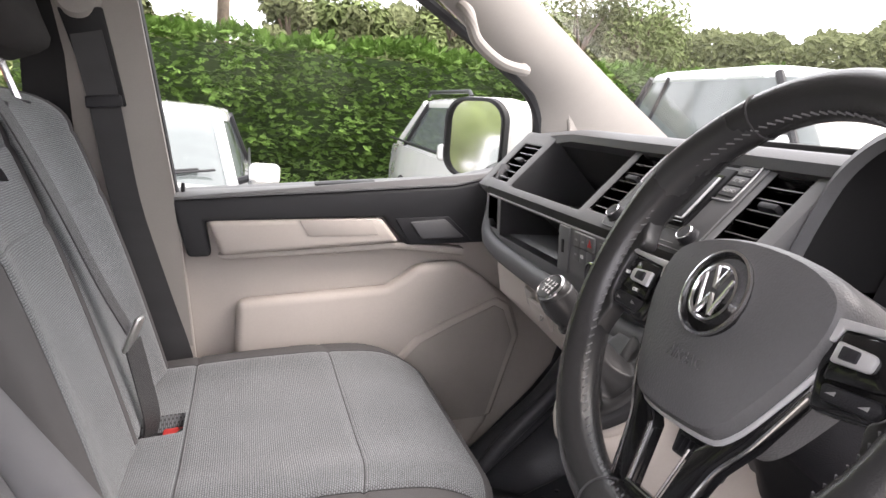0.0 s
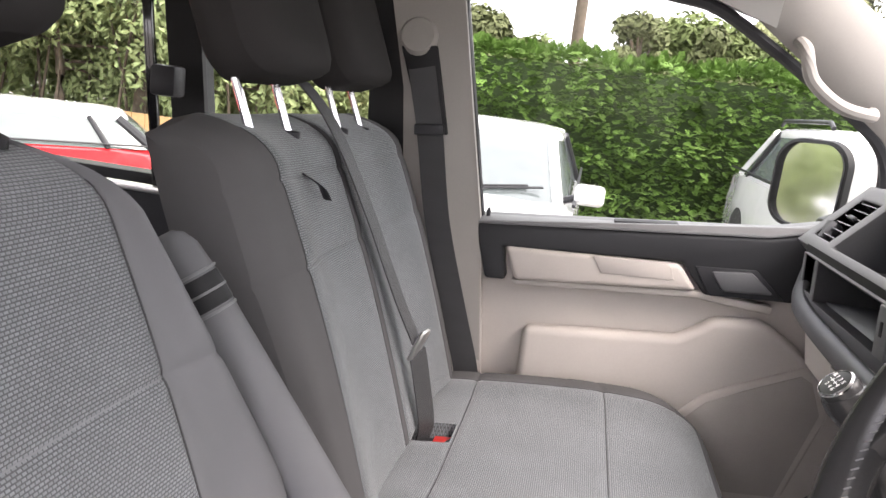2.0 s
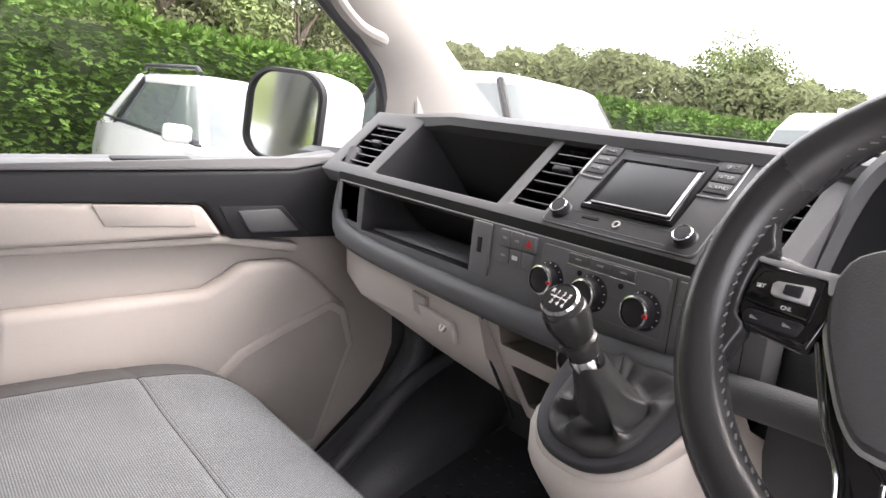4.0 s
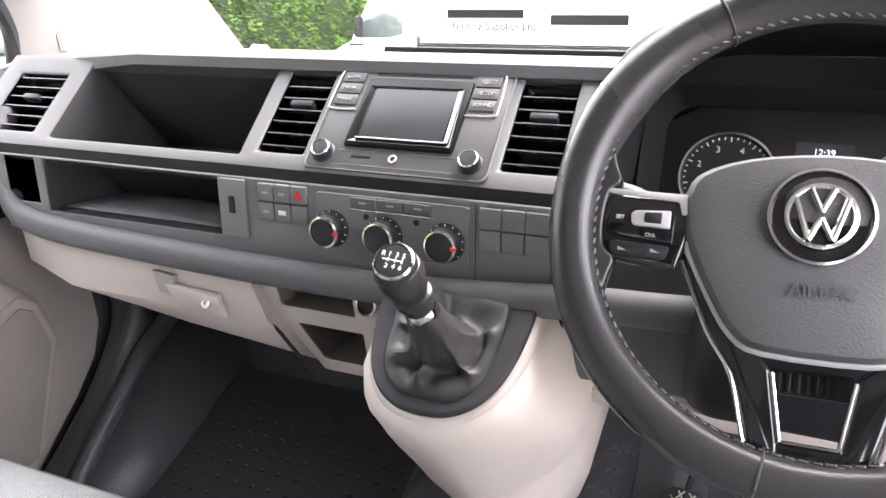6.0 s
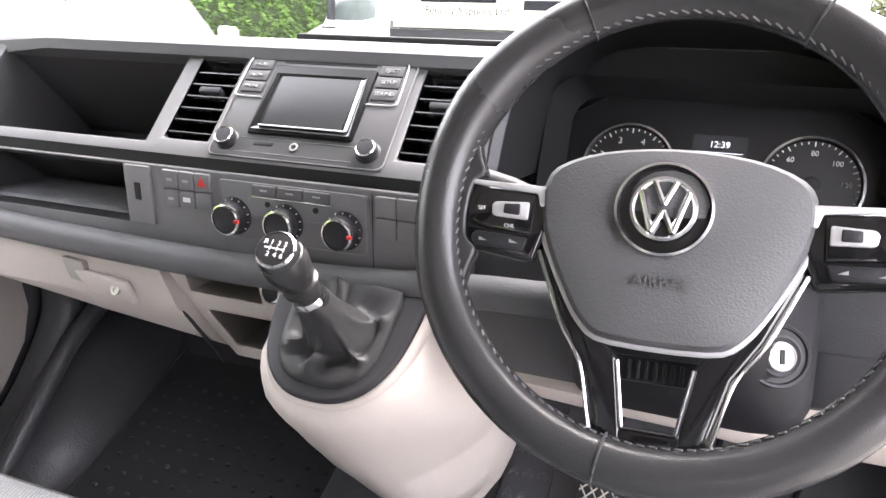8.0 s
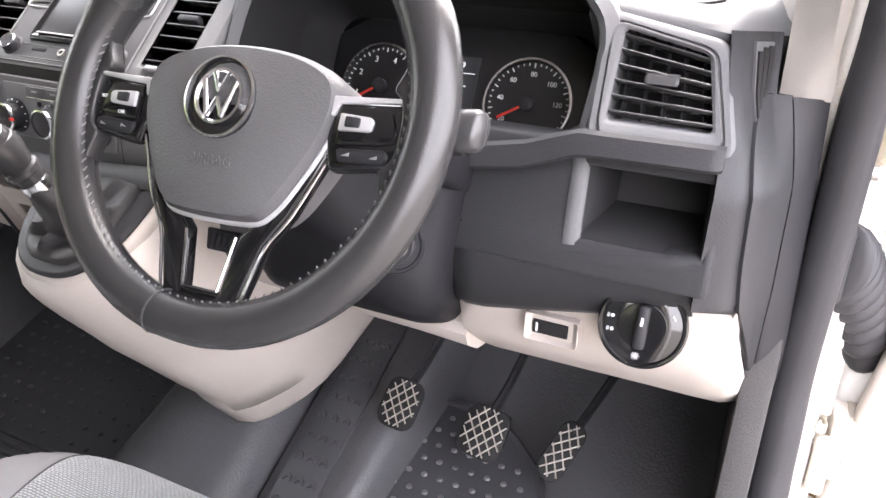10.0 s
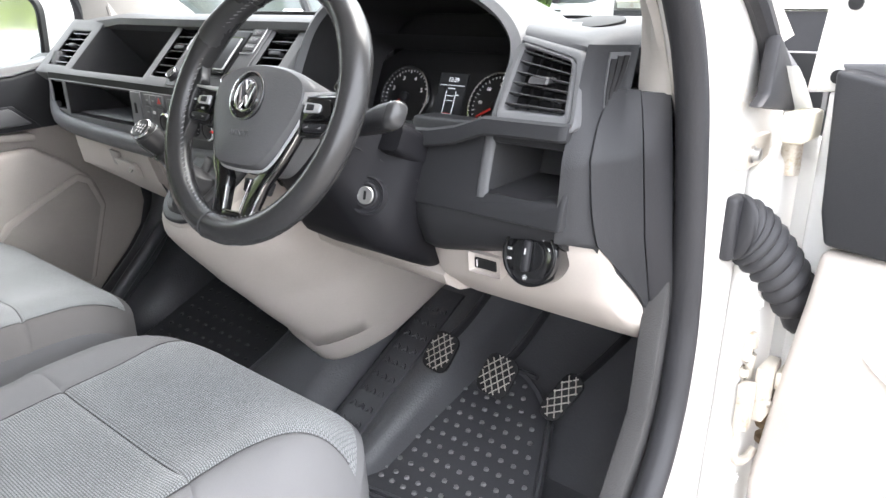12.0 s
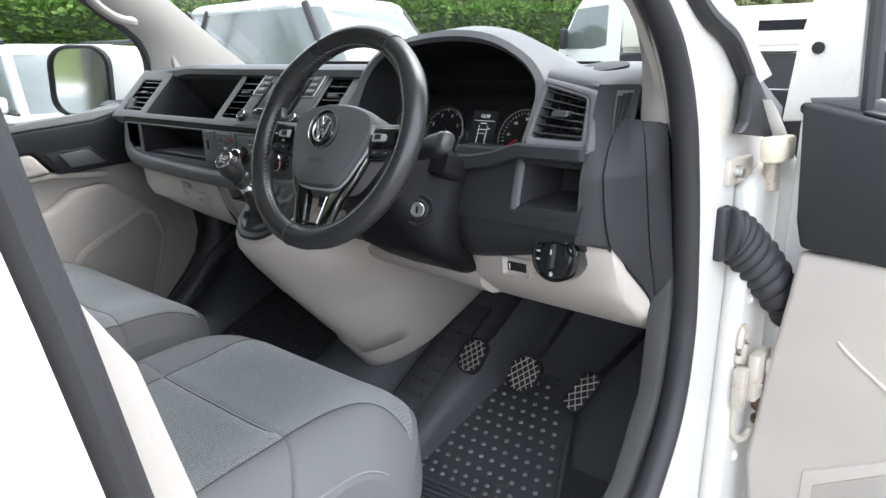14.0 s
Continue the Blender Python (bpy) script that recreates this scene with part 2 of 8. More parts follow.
BEIGE2 = grain("grey_beige_trim", (0.32, 0.30, 0.28), 0.6, 700, 0.2, 0.06)
HEADLINING = mat("pale_grey_headlining", (0.50, 0.485, 0.46), 0.95, var=0.06, bump=0.3, bscale=900)
LEATHER = grain("worn_black_leather", (0.032, 0.032, 0.033), 0.25, 1100, 0.22, spec=0.5)
AIRBAG = grain("grained_airbag_cover", (0.105, 0.105, 0.108), 0.40, 640, 0.5)
GLOSSBLACK = mat("piano_black", (0.008, 0.008, 0.009), 0.12, bump=0, coat=0.5)
CHROME = mat("satin_chrome", (0.75, 0.75, 0.76), 0.18, 1.0, bump=0, var=0.04)
SILVER = mat("satin_silver_paint", (0.60, 0.60, 0.61), 0.32, 0.35, bump=0, var=0.02)
NICKEL = mat("pale_nickel", (0.38, 0.38, 0.375), 0.32, 0.7, bump=0, var=0.03)
STEEL = mat("bare_steel", (0.55, 0.54, 0.52), 0.35, 1.0, bump=0.1, dirt=(0.3, 0.22, 0.14))
SEAL = mat("black_rubber_seal", (0.032, 0.032, 0.035), 0.45, bump=0.3, bscale=400, spec=0.28)
RUBBER = mat("black_floor_rubber", (0.084, 0.085, 0.091), 0.34, bump=0.8, bscale=230, spec=0.36)
MATRUB = mat("dusty_rubber_mat", (0.058, 0.059, 0.064), 0.38, bump=0.3, bscale=300, dirt=(0.11, 0.106, 0.10), scale=12, spec=0.28)
CARPET = mat("black_carpet", (0.066, 0.065, 0.065), 0.9, bump=1.0, bscale=420, spec=0.1)
CLOTH = mat("dark_grey_seat_cloth", (0.132, 0.133, 0.138), 0.95, bump=0.5, bscale=1500, var=0.1, scale=5, spec=0.1)
CLOTHSIDE = mat("charcoal_seat_border_cloth", (0.092, 0.090, 0.091), 0.95, bump=0.5, bscale=1500, var=0.1, scale=5, spec=0.1)
CLOTHBLACK = mat("black_seat_cloth", (0.034, 0.032, 0.032), 0.95, bump=0.5, bscale=1500, spec=0.1)
WEAVE = weave("grey_woven_cloth", (0.100, 0.105, 0.109), (0.255, 0.272, 0.282), 0.0047)
THREAD = mat("dark_thread", (0.045, 0.045, 0.047), 0.9, bump=0)
STITCH = mat("light_thread", (0.2, 0.205, 0.21), 0.9, bump=0)
WEBBING = mat("black_belt_webbing", (0.045, 0.045, 0.047), 0.5, bump=0.5, bscale=1200, stretch=(1, 1, 6))
GREYMARK = mat("grey_print_on_black", (0.30, 0.30, 0.30), 0.6, bump=0)
# driver's mat studs: paler than the mat to paint in their lit tops
MATSTUD = mat("lit_rubber_stud", (0.19, 0.19, 0.195), 0.35, bump=0.2, spec=0.28)
TREAD = mat("worn_metal_tread", (0.40, 0.375, 0.335), 0.45, 0.35, bump=0.1, dirt=(0.25, 0.21, 0.17), scale=40)
GALV = mat("dull_painted_steel", (0.50, 0.46, 0.40), 0.45, 0.25, bump=0.1, dirt=(0.33, 0.25, 0.16), scale=30)
RED = mat("red_plastic", (0.55, 0.03, 0.025), 0.4, bump=0)
WHITEMARK = mat("white_print", (0.75, 0.75, 0.75), 0.6, bump=0)
VANWHITE = mat("white_van_paint", (0.70, 0.70, 0.69), 0.25, var=0.04, bump=0, coat=0.5, dirt=(0.66, 0.62, 0.55), scale=4)
INNERWHITE = mat("dusty_white_door_shut", (0.56, 0.55, 0.53), 0.4, var=0.05, bump=0.05, dirt=(0.50, 0.43, 0.34), scale=5)
# clear panes; this grey tint holds the bright outside down against the cabin
GLASS = glass("dimming_clear_glass", (0.66, 0.69, 0.67))
TINT = glass("tinted_rear_glass", (0.86, 0.9, 0.86))
BEZEL = mat("dark_satin_bezel", (0.012, 0.012, 0.013), 0.3, bump=0, spec=0.1)
SCREEN = mat("dark_display_glass", (0.045, 0.047, 0.05), 0.3, bump=0, spec=0.12)
MIRROR = mat("mirror_glass", (0.9, 0.9, 0.9), 0.02, 1.0, bump=0, var=0)
LCD = glow("white_lcd_marks", (0.8, 0.85, 0.9), 0.16)
GAITER = grain("creased_black_gaiter", (0.028, 0.028, 0.029), 0.42, 1000, 0.3, spec=0.35)
DIAL = mat("black_dial_face", (0.012, 0.012, 0.013), 0.35, bump=0)
NEEDLE = mat("red_needle", (0.6, 0.04, 0.03), 0.4, bump=0)
CREAM = mat("cream_plastic_block", (0.62, 0.57, 0.45), 0.6)

# ---------------------------------------------------------------- the van's shell


def yl(z):
    """Inner face of the passenger side wall at a height."""
    return 0.70 if z < 1.15 else 0.70 - (z - 1.15) * 0.2


def side(pts, thick, sign=1, off=0.0):
    """A side wall plate from (x, z) points, following the lean of the side; sign -1 is the driver's side."""
    inner = [(x, sign * (yl(z) + off) - (0.075 if sign < 0 else 0), z) for x, z in pts]
    outer = [(x, y + sign * thick, z) for x, y, z in inner]
    b = bmesh.new()
    v0, v1 = [b.verts.new(p) for p in inner], [b.verts.new(p) for p in outer]
    b.faces.new(v0), b.faces.new(v1[::-1])
    for i in range(len(pts)):
        j = (i + 1) % len(pts)
        b.faces.new((v0[j], v0[i], v1[i], v1[j]))
    bmesh.ops.recalc_face_normals(b, faces=b.faces)
    return b


# floor with toe board
fl = prism([(-2.4, -0.80, 0.555), (0.80, -0.80, 0.555), (1.10, -0.80, 0.86), (1.14, -0.80, 1.30), (1.18, -0.80, 1.30), (1.16, -0.80, 0.84), (0.83, -0.80, 0.50), (-2.4, -0.80, 0.50)], (0, 1.50, 0))
solid("floor", fl, RUBBER, "black rubber covered van cab floor and toe board", "floor", kind="structure")
solid("ceiling", prism([(-2.4, -0.62, 1.70), (-2.4, -0.50, 1.77), (-2.4, 0.42, 1.77), (-2.4, 0.54, 1.70), (-2.4, 0.56, 1.80), (-2.4, -0.64, 1.80)], (2.72, 0, 0)), HEADLINING, "pale grey fabric headlining of the van", "ceiling", kind="structure")
# unseen tailgate opening, added to let daylight into the cabin from behind
solid("wall_rear", holed((-0.8, 0.75, 0.5, 1.8), [(-0.62, 0.56, 1.08, 1.56)], lambda a, b, d: (-2.40 - d, a, b), 0.06), MIDGREY, "dark grey rear end of the van body with an added daylight opening", "wall", kind="structure")

# passenger side: pillar between the doors, roof rail, rear side with windows
solid("wall_pillar_left", side([(-0.04, 0.56), (-0.055, 0.84), (-0.092, 1.138), (-0.138, 1.40), (-0.172, 1.60), (-0.185, 1.72), (-0.36, 1.72), (-0.305, 1.58), (-0.27, 1.40), (-0.25, 1.10), (-0.25, 0.56)], 0.06, 1, -0.03), BEIGE2, "grey beige plastic pillar trim beside the front door", "wall", kind="structure")
solid("trim_pillar_left", side([(-0.038, 0.56), (-0.053, 0.84), (-0.090, 1.134), (-0.185, 1.134), (-0.17, 0.84), (-0.16, 0.56)], 0.012, 1, -0.034), BEIGE, "warm beige lower pillar trim", "trim", kind="structure")
solid("wall_roof_rail_left", loft([[(x, 0.585, 1.625 - max(0, x - 0.2) * 0.35), (x, 0.53, 1.72), (x, 0.60, 1.78), (x, 0.66, 1.63)] for x in (-2.4, -0.2, 0.1, 0.2, 0.36)]), HEADLINING, "pale grey roof edge trim over the door", "wall", kind="structure")
rear = holed((-2.4, -0.26, 0.5, 1.75), [(-1.50, -0.745, 1.15, 1.545), (-0.70, -0.33, 1.15, 1.545)], lambda a, b, d: (a, yl(b) + d - 0.01, b), 0.05)
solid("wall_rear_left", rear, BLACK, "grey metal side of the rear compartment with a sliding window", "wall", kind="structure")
wd = thing("window_1", "black framed sliding side window of the rear compartment", "window", kind="structure")
part("window_frame", holed((-1.56, -0.26, 1.125, 1.60), [(-1.46, -0.765, 1.15, 1.535), (-0.69, -0.34, 1.15, 1.535)], lambda a, b, d: (a, yl(b) + d - 0.022, b), 0.014), DEEP, wd)
part("pane", loft([[(-1.5, yl(1.06) + 0.02, 1.06), (-0.38, yl(1.06) + 0.02, 1.06)], [(-1.5, yl(1.58) + 0.02, 1.58), (-0.38, yl(1.58) + 0.02, 1.58)]], closed=False), TINT, wd, smooth=0).visible_shadow = False
part("sill_strip", box(-1.5, -0.36, 0.575, 0.60, 1.128, 1.142, 0.002), STEEL, wd, "bright lower window strip")
part("centre_bar", prism([(-0.765, 0.60, 1.14), (-0.745, 0.60, 1.14), (-0.755, 0.55, 1.54), (-0.775, 0.55, 1.54)], (0, -0.012, 0), 0.003), GLOSSBLACK, wd)
part("catch", box(-0.76, -0.705, 0.555, 0.60, 1.325, 1.385, 0.008), BLACK, wd, "black plastic window catch")

# driver side rear; its second opening is unseen and added for more daylight
rear2 = holed((-2.4, -0.36, 0.5, 1.75), [(-1.50, -0.80, 1.12, 1.54), (-2.25, -1.60, 1.12, 1.54)], lambda a, b, d: (a, -yl(b) - 0.07 - d, b), 0.05)
solid("wall_rear_right", rear2, MIDGREY, "grey metal side of the rear compartment", "wall", kind="structure")

solid("wall_roof_rail_right", loft([[(x, -0.66, 1.625), (x, -0.60, 1.72), (x, -0.67, 1.78), (x, -0.76, 1.63)] for x in (-2.4, -0.2, 0.1, 0.36)]), HEADLINING, "pale grey roof edge trim over the driver's door", "wall", kind="structure")
solid("wall_roof", prism([(-2.45, -0.82, 1.74), (-2.45, -0.72, 1.83), (-2.45, 0.65, 1.83), (-2.45, 0.74, 1.74), (-2.45, 0.65, 1.86), (-2.45, -0.72, 1.86)], (2.85, 0, 0)), VANWHITE, "white painted steel van roof", "roof", kind="structure")
# windscreen and its pillars
APIL = [((0.28, 0.575, 1.765), (0.28, 0.585, 1.615)), ((0.45, 0.60, 1.654), (0.385, 0.612, 1.545)), ((0.62, 0.635, 1.54), (0.545, 0.645, 1.437)), ((0.765, 0.655, 1.44), (0.60, 0.66, 1.385)), ((0.93, 0.67, 1.33), (0.625, 0.675, 1.27))]


def pillar(sign, shift):
    rings = []
    for (a, b, c), (d, e, f) in APIL:
        ws, wn_ = Vector((a, sign * b + shift, c)), Vector((d, sign * e + shift, f))
        mid = (ws + wn_) / 2 + Vector((-0.012, -sign * 0.022, -0.004))
        out = Vector((0.02, sign * 0.055, 0.0))
        rings.append([ws, ws * 0.7 + mid * 0.3 + Vector((0, -sign * 0.006, 0)), mid, wn_ * 0.7 + mid * 0.3 + Vector((0, -sign * 0.006, 0)), wn_, wn_ + out, ws + out])
    fine = []
    for k in range(7):
        fine.append(smoothpath([r[k] for r in rings], 5))
    return loft([[fine[k][i] for k in range(7)] for i in range(len(fine[0]))])


solid("wall_pillar_front_left", pillar(1, 0), BEIGE2, "pale grey beige windscreen pillar trim", "wall", kind="structure")
solid("wall_pillar_front_right", pillar(-1, -0.06), BEIGE2, "pale grey beige windscreen pillar trim", "wall", kind="structure")
solid("wall_header", loft([[(0.27, y, 1.70 + 0.06 * (abs(y + 0.04) < 0.5)), (0.40, y, 1.70), (0.44, y, 1.72), (0.32, y, 1.80)] for y in (-0.66, -0.6, -0.5, 0, 0.42, 0.52, 0.6)]), HEADLINING, "pale headlining edge over the windscreen", "wall", kind="structure")
ws = bmesh.new()
loft([[(0.34 + 0.72 * k / 8 + 0.03 * (1 - (j / 4 - 1) ** 2), -0.75 + 1.46 * j / 8, 1.775 - 0.50 * k / 8) for j in range(9)] for k in range(9)], closed=False, bm=ws)
wsc = solid("window_screen", ws, GLASS, "large clear laminated windscreen with a dimming tint", "window", kind="structure")
wsc.visible_shadow = False

# small speaker in the pillar foot, roof hooks
part_speaker = thing("pillar_speaker", "small flush speaker grille in the pale pillar trim", "speaker")
SPK = [(0.655, 1.384), (0.703, 1.386), (0.747, 1.352), (0.718, 1.337), (0.667, 1.337)]
part("surround", prism([(x, 0.646 + (x - 0.655) * 0.13, z) for x, z in SPK], (0, 0.02, 0), 0.002), BEIGE2, part_speaker)
SPC = (sum(p[0] for p in SPK) / 5, sum(p[1] for p in SPK) / 5)
part("grille", prism([(SPC[0] + (x - SPC[0]) * 0.88, 0.6445 + (SPC[0] + (x - SPC[0]) * 0.88 - 0.655) * 0.13, SPC[1] + (z - SPC[1]) * 0.88) for x, z in SPK], (0, 0.004, 0)), mat("pale_speaker_cloth", (0.40, 0.37, 0.345), 0.9, bump=0.8, bscale=900), part_speaker)
for x in (-0.014, 0.125):
    hk = thing("roof_hook", "pale grey plastic grip end under the roof edge", "hook", "roof hooks")
    part("base", box(x - 0.02, x + 0.02, 0.535, 0.575, 1.655, 1.69, 0.006), BEIGE2, hk)
    part("lip", box(x - 0.017, x + 0.017, 0.520, 0.545, 1.648, 1.662, 0.005), BEIGE2, hk)

# ---------------------------------------------------------------- passenger door
pd = thing("passenger_door", "closed passenger door with beige panel and grey armrest rail", "door")
OUT = [(-0.066, 0.60), (-0.08, 0.86), (-0.108, 1.06), (-0.108, 1.15), (0.2, 1.18), (0.44, 1.208), (0.60, 1.26), (0.64, 1.10), (0.70, 0.985), (0.716, 0.932), (0.724, 0.88), (0.708, 0.82), (0.664, 0.76), (0.610, 0.703), (0.52, 0.60)]
P3 = lambda pts, y: [(x, y, z) for x, z in pts]
part("lower_panel", prism(P3(OUT, 0.692), (0, 0.035, 0), 0.004), BEIGE, pd, "warm beige moulded plastic panel")
part("outer_skin", side([(-0.06, 0.45), (-0.10, 1.14), (0.60, 1.20), (0.95, 1.18), (0.9, 0.45)], 0.03, 1, 0.06), VANWHITE, pd, "white painted steel skin")
TOPRAIL = [(-0.106, 1.158), (-0.072, 1.05), (-0.030, 1.053), (-0.044, 1.119), (0.295, 1.143), (0.345, 1.087), (0.475, 1.096), (0.565, 1.102), (0.61, 1.20), (0.632, 1.30), (0.59, 1.285), (0.535, 1.238), (0.44, 1.212), (0.2, 1.186)]
part("top_rail", prism(P3(TOPRAIL, 0.70), (0, -0.045, 0), 0.008, 3), SHADEDARK, pd, "dark grey grained upper rail")
part("sill", prism([(-0.10, 0.656, 1.157), (0.44, 0.656, 1.212), (0.535, 0.656, 1.238), (0.535, 0.72, 1.245), (0.44, 0.72, 1.222), (-0.10, 0.72, 1.168)], (0, 0, 0.006), 0.002), MIDGREY, pd)
part("belt_slot", prism([(0.16, 0.685, 1.188), (0.28, 0.685, 1.200), (0.28, 0.712, 1.202), (0.16, 0.712, 1.190)], (0, 0, 0.010), 0.003), DEEP, pd)
part("pull_insert", prism(P3([(-0.040, 1.121), (0.291, 1.140), (0.330, 1.093), (-0.012, 1.056)], 0.69), (0, -0.0405, 0), 0.010, 3), BEIGE, pd, "pale beige armrest insert")
part("pull_grip", prism(P3([(0.130, 1.131), (0.272, 1.138), (0.285, 1.108), (0.150, 1.100)], 0.655), (0, -0.0075, 0), 0.0015, 2), BEIGE, pd, "raised grip pad")
part("pull_lip", prism(P3([(-0.02, 1.056), (0.33, 1.092), (0.47, 1.085), (0.47, 1.068), (0.33, 1.078), (-0.01, 1.046)], 0.69), (0, -0.030, 0), 0.006, 2), BEIGE, pd)
hb = part("handle_recess", prism(P3([(0.318, 1.141), (0.428, 1.150), (0.486, 1.099), (0.352, 1.089)], 0.66), (0, -0.0085, 0), 0.003), BLACK, pd, "black door release surround")
# lever is grey beige; its shade is put into this darker grey
part("handle", prism(P3([(0.348, 1.136), (0.420, 1.145), (0.464, 1.109), (0.374, 1.101)], 0.66), (0, -0.014, 0), 0.005, 2), DARK, hb, "release lever in grey darkened for shade")
LOWB = [(0.018, 0.966), (0.18, 0.984), (0.31, 0.999), (0.345, 1.022), (0.37, 1.045), (0.46, 1.056), (0.52, 1.02), (0.585, 0.97), (0.61, 0.90), (0.55, 0.70), (0.50, 0.62), (0.018, 0.62)]
part("pocket_bulge", prism(P3(LOWB, 0.695), (0, -0.045, 0), 0.016, 4), BEIGE, pd, "beige map pocket front")
sp = part("speaker_surround", prism(P3([(0.335, 0.70), (0.335, 0.85), (0.375, 0.895), (0.445, 0.935), (0.545, 0.985), (0.575, 0.97), (0.603, 0.90), (0.555, 0.72)], 0.66), (0, -0.018, 0), 0.008, 3), BEIGE, pd)
part("speaker_grille", prism(P3([(0.35, 0.70), (0.35, 0.845), (0.385, 0.885), (0.45, 0.922), (0.54, 0.968), (0.562, 0.958), (0.586, 0.898), (0.54, 0.72)], 0.645), (0, -0.0055, 0), 0.002), mat("fine_speaker_mesh", (0.36, 0.33, 0.30), 0.8, bump=1.0, bscale=700), sp, "fine meshed beige speaker grille")
part("lock_pin", lathe([(0.004, 0), (0.004, 0.022), (0.0025, 0.027)], Matrix.Translation((-0.085, 0.69, 1.16)), 10), BLACK, pd, "black lock pin")
WIN = [(-0.102, 0.695, 1.16), (-0.14, 0.65, 1.38), (-0.172, 0.612, 1.56), (-0.165, 0.603, 1.595), (-0.14, 0.601, 1.61), (0.0, 0.60, 1.617), (0.10, 0.60, 1.616), (0.20, 0.603, 1.606), (0.27, 0.608, 1.592), (0.37, 0.62, 1.538), (0.46, 0.64, 1.485), (0.545, 0.655, 1.432), (0.585, 0.665, 1.398), (0.605, 0.672, 1.36), (0.612, 0.68, 1.30)]
part("window_seal", sweep(smoothpath(WIN, 4), 0.011, 8), SEAL, pd, "black rubber window seal")
wg = bmesh.new()
top = smoothpath(WIN[1:], 2)
loft([[(p.x, yl(1.17) + 0.006, 1.17 + max(0, p.x) * 0.07) for p in top], [(p.x, p.y + 0.012, p.z) for p in top]], closed=False, bm=wg)
part("window_pane", wg, GLASS, pd, "clear side glass with a dimming tint", smooth=0).visible_shadow = False
# mirror
mgc = Vector((0.583, 1.03, 1.298))
mgx, mgn = Vector((0.66, -0.75, 0)), Vector((-0.75, -0.66, 0))
mrx, mrn = Vector((0.585, -0.811, 0)), Vector((-0.811, -0.585, 0))
rings = [[mgc + mgx * (a * k + o) + Vector((0, 0, b * k)) - mgn * d for a, b in roundrect(0.088, 0.100, 0.058, 8)] for d, k, o in ((0.006, 0.90, 0), (-0.006, 0.935, 0), (-0.003, 1.01, 0), (0.014, 1.035, 0.002), (0.05, 1.06, 0.034), (0.09, 0.98, 0.068), (0.12, 0.62, 0.085))]
mh = part("mirror_housing", loft(rings[3:], caps=True), VANWHITE, pd, "white painted door mirror")
part("mirror_bezel", loft(rings[:4], caps=False), DEEP, mh, "black mirror surround")
part("mirror_glass", prism([mgc + mgn * 0.002 + mrx * a * 0.93 + Vector((0, 0, b * 0.93)) for a, b in roundrect(0.088, 0.100, 0.058, 8)], -mrn * 0.003), MIRROR, mh, "mirror glass", smooth=0)
part("mirror_foot", sweep([mgc + Vector((0.06, 0.0, -0.09)), (0.62, 0.80, 1.22), (0.60, 0.72, 1.22)], 0.035, 10), BLACK, mh)

# ---------------------------------------------------------------- dashboard
dash = thing("dashboard", "dark grey van dashboard with open shelves and beige lower trim", "dashboard")
SU = lambda z: (z - 1.215) / 0.7384
UF = lambda a, b, d: (0.4655 + 0.6745 * b + 0.7384 * d, a, 1.215 + 0.7384 * b - 0.6745 * d)
LF = lambda a, b, d: (0.468 + (1.215 - b) * 0.06 + d, a, b)
upper = holed((-0.19, 0.625, 0.012, 0.160), [(0.187, 0.474, 0.030, 0.150), (0.108, 0.166, 0.036, 0.150), (-0.166, -0.110, 0.036, 0.150), (0.505, 0.590, 0.036, 0.128)], UF, 0.03)
bevel_all(upper, 0.004, 2, 50)
part("upper_panel", upper, UPPER, dash, "satin grey upper dash face")
def top_pad(ys):
    tp = []
    for y in ys:
        e = 0.03 * max(0, (abs(y + 0.04) - 0.58) / 0.16)
        tp.append([(0.560 + e, y, 1.325 - e * 1.6), (0.562 + e, y, 1.337 - e), (0.575 + e, y, 1.345 - e), (0.60 + e, y, 1.347 - e), (0.75, y, 1.338), (1.08, y, 1.27), (1.08, y, 1.22), (0.60, y, 1.30)])
    return loft(tp)


part("top_pad", top_pad([0.70, 0.62, 0.4, 0.2, 0.0, -0.12, -0.205]), DARK, dash, "grey grained dash top")
part("top_pad", loft([[(xf + (0.0 if y > -0.66 else 0.02), y, zf - (0.012 if y > -0.66 else 0.03)), (xf + 0.003, y, zf - 0.002), (xf + 0.015, y, zf + 0.005), (xf + 0.05, y, max(zf + 0.011, 1.336)), (0.72, y, 1.347), (0.80, y, 1.352), (0.88, y, 1.348), (1.08, y, 1.27), (1.08, y, 1.22), (xf + 0.06, y, 1.28)] for y, xf, zf in ((-0.560, 0.566, 1.337), (-0.60, 0.566, 1.331), (-0.65, 0.562, 1.323), (-0.676, 0.559, 1.319), (-0.686, 0.567, 1.318), (-0.696, 0.587, 1.318), (-0.708, 0.608, 1.319), (-0.735, 0.62, 1.319), (-0.77, 0.63, 1.318))]), DARK, dash, "grey grained dash top", smooth=50)
part("top_pad_back", loft([[(0.80, y, 1.32), (1.08, y, 1.27), (1.08, y, 1.22), (0.80, y, 1.22)] for y in (-0.2, -0.58)]), MIDGREY, dash)
part("top_slot", box(0.63, 0.70, -0.23, 0.085, 1.335, 1.3535, 0.003), DEEP, dash)
part("shelf_tray", tray((0.187, 0.474, 0.030, 0.150), UF, 0.16, taper=0.012), SHELF, dash, "dark open storage shelf")
lower = holed((-0.19, 0.545, 1.118, 1.214), [(0.204, 0.468, 1.147, 1.212), (0.482, 0.535, 1.155, 1.212)], LF, 0.03)
bevel_all(lower, 0.003, 2, 50)
part("centre_panel", lower, PANEL, dash, "dark grey centre switch panel")
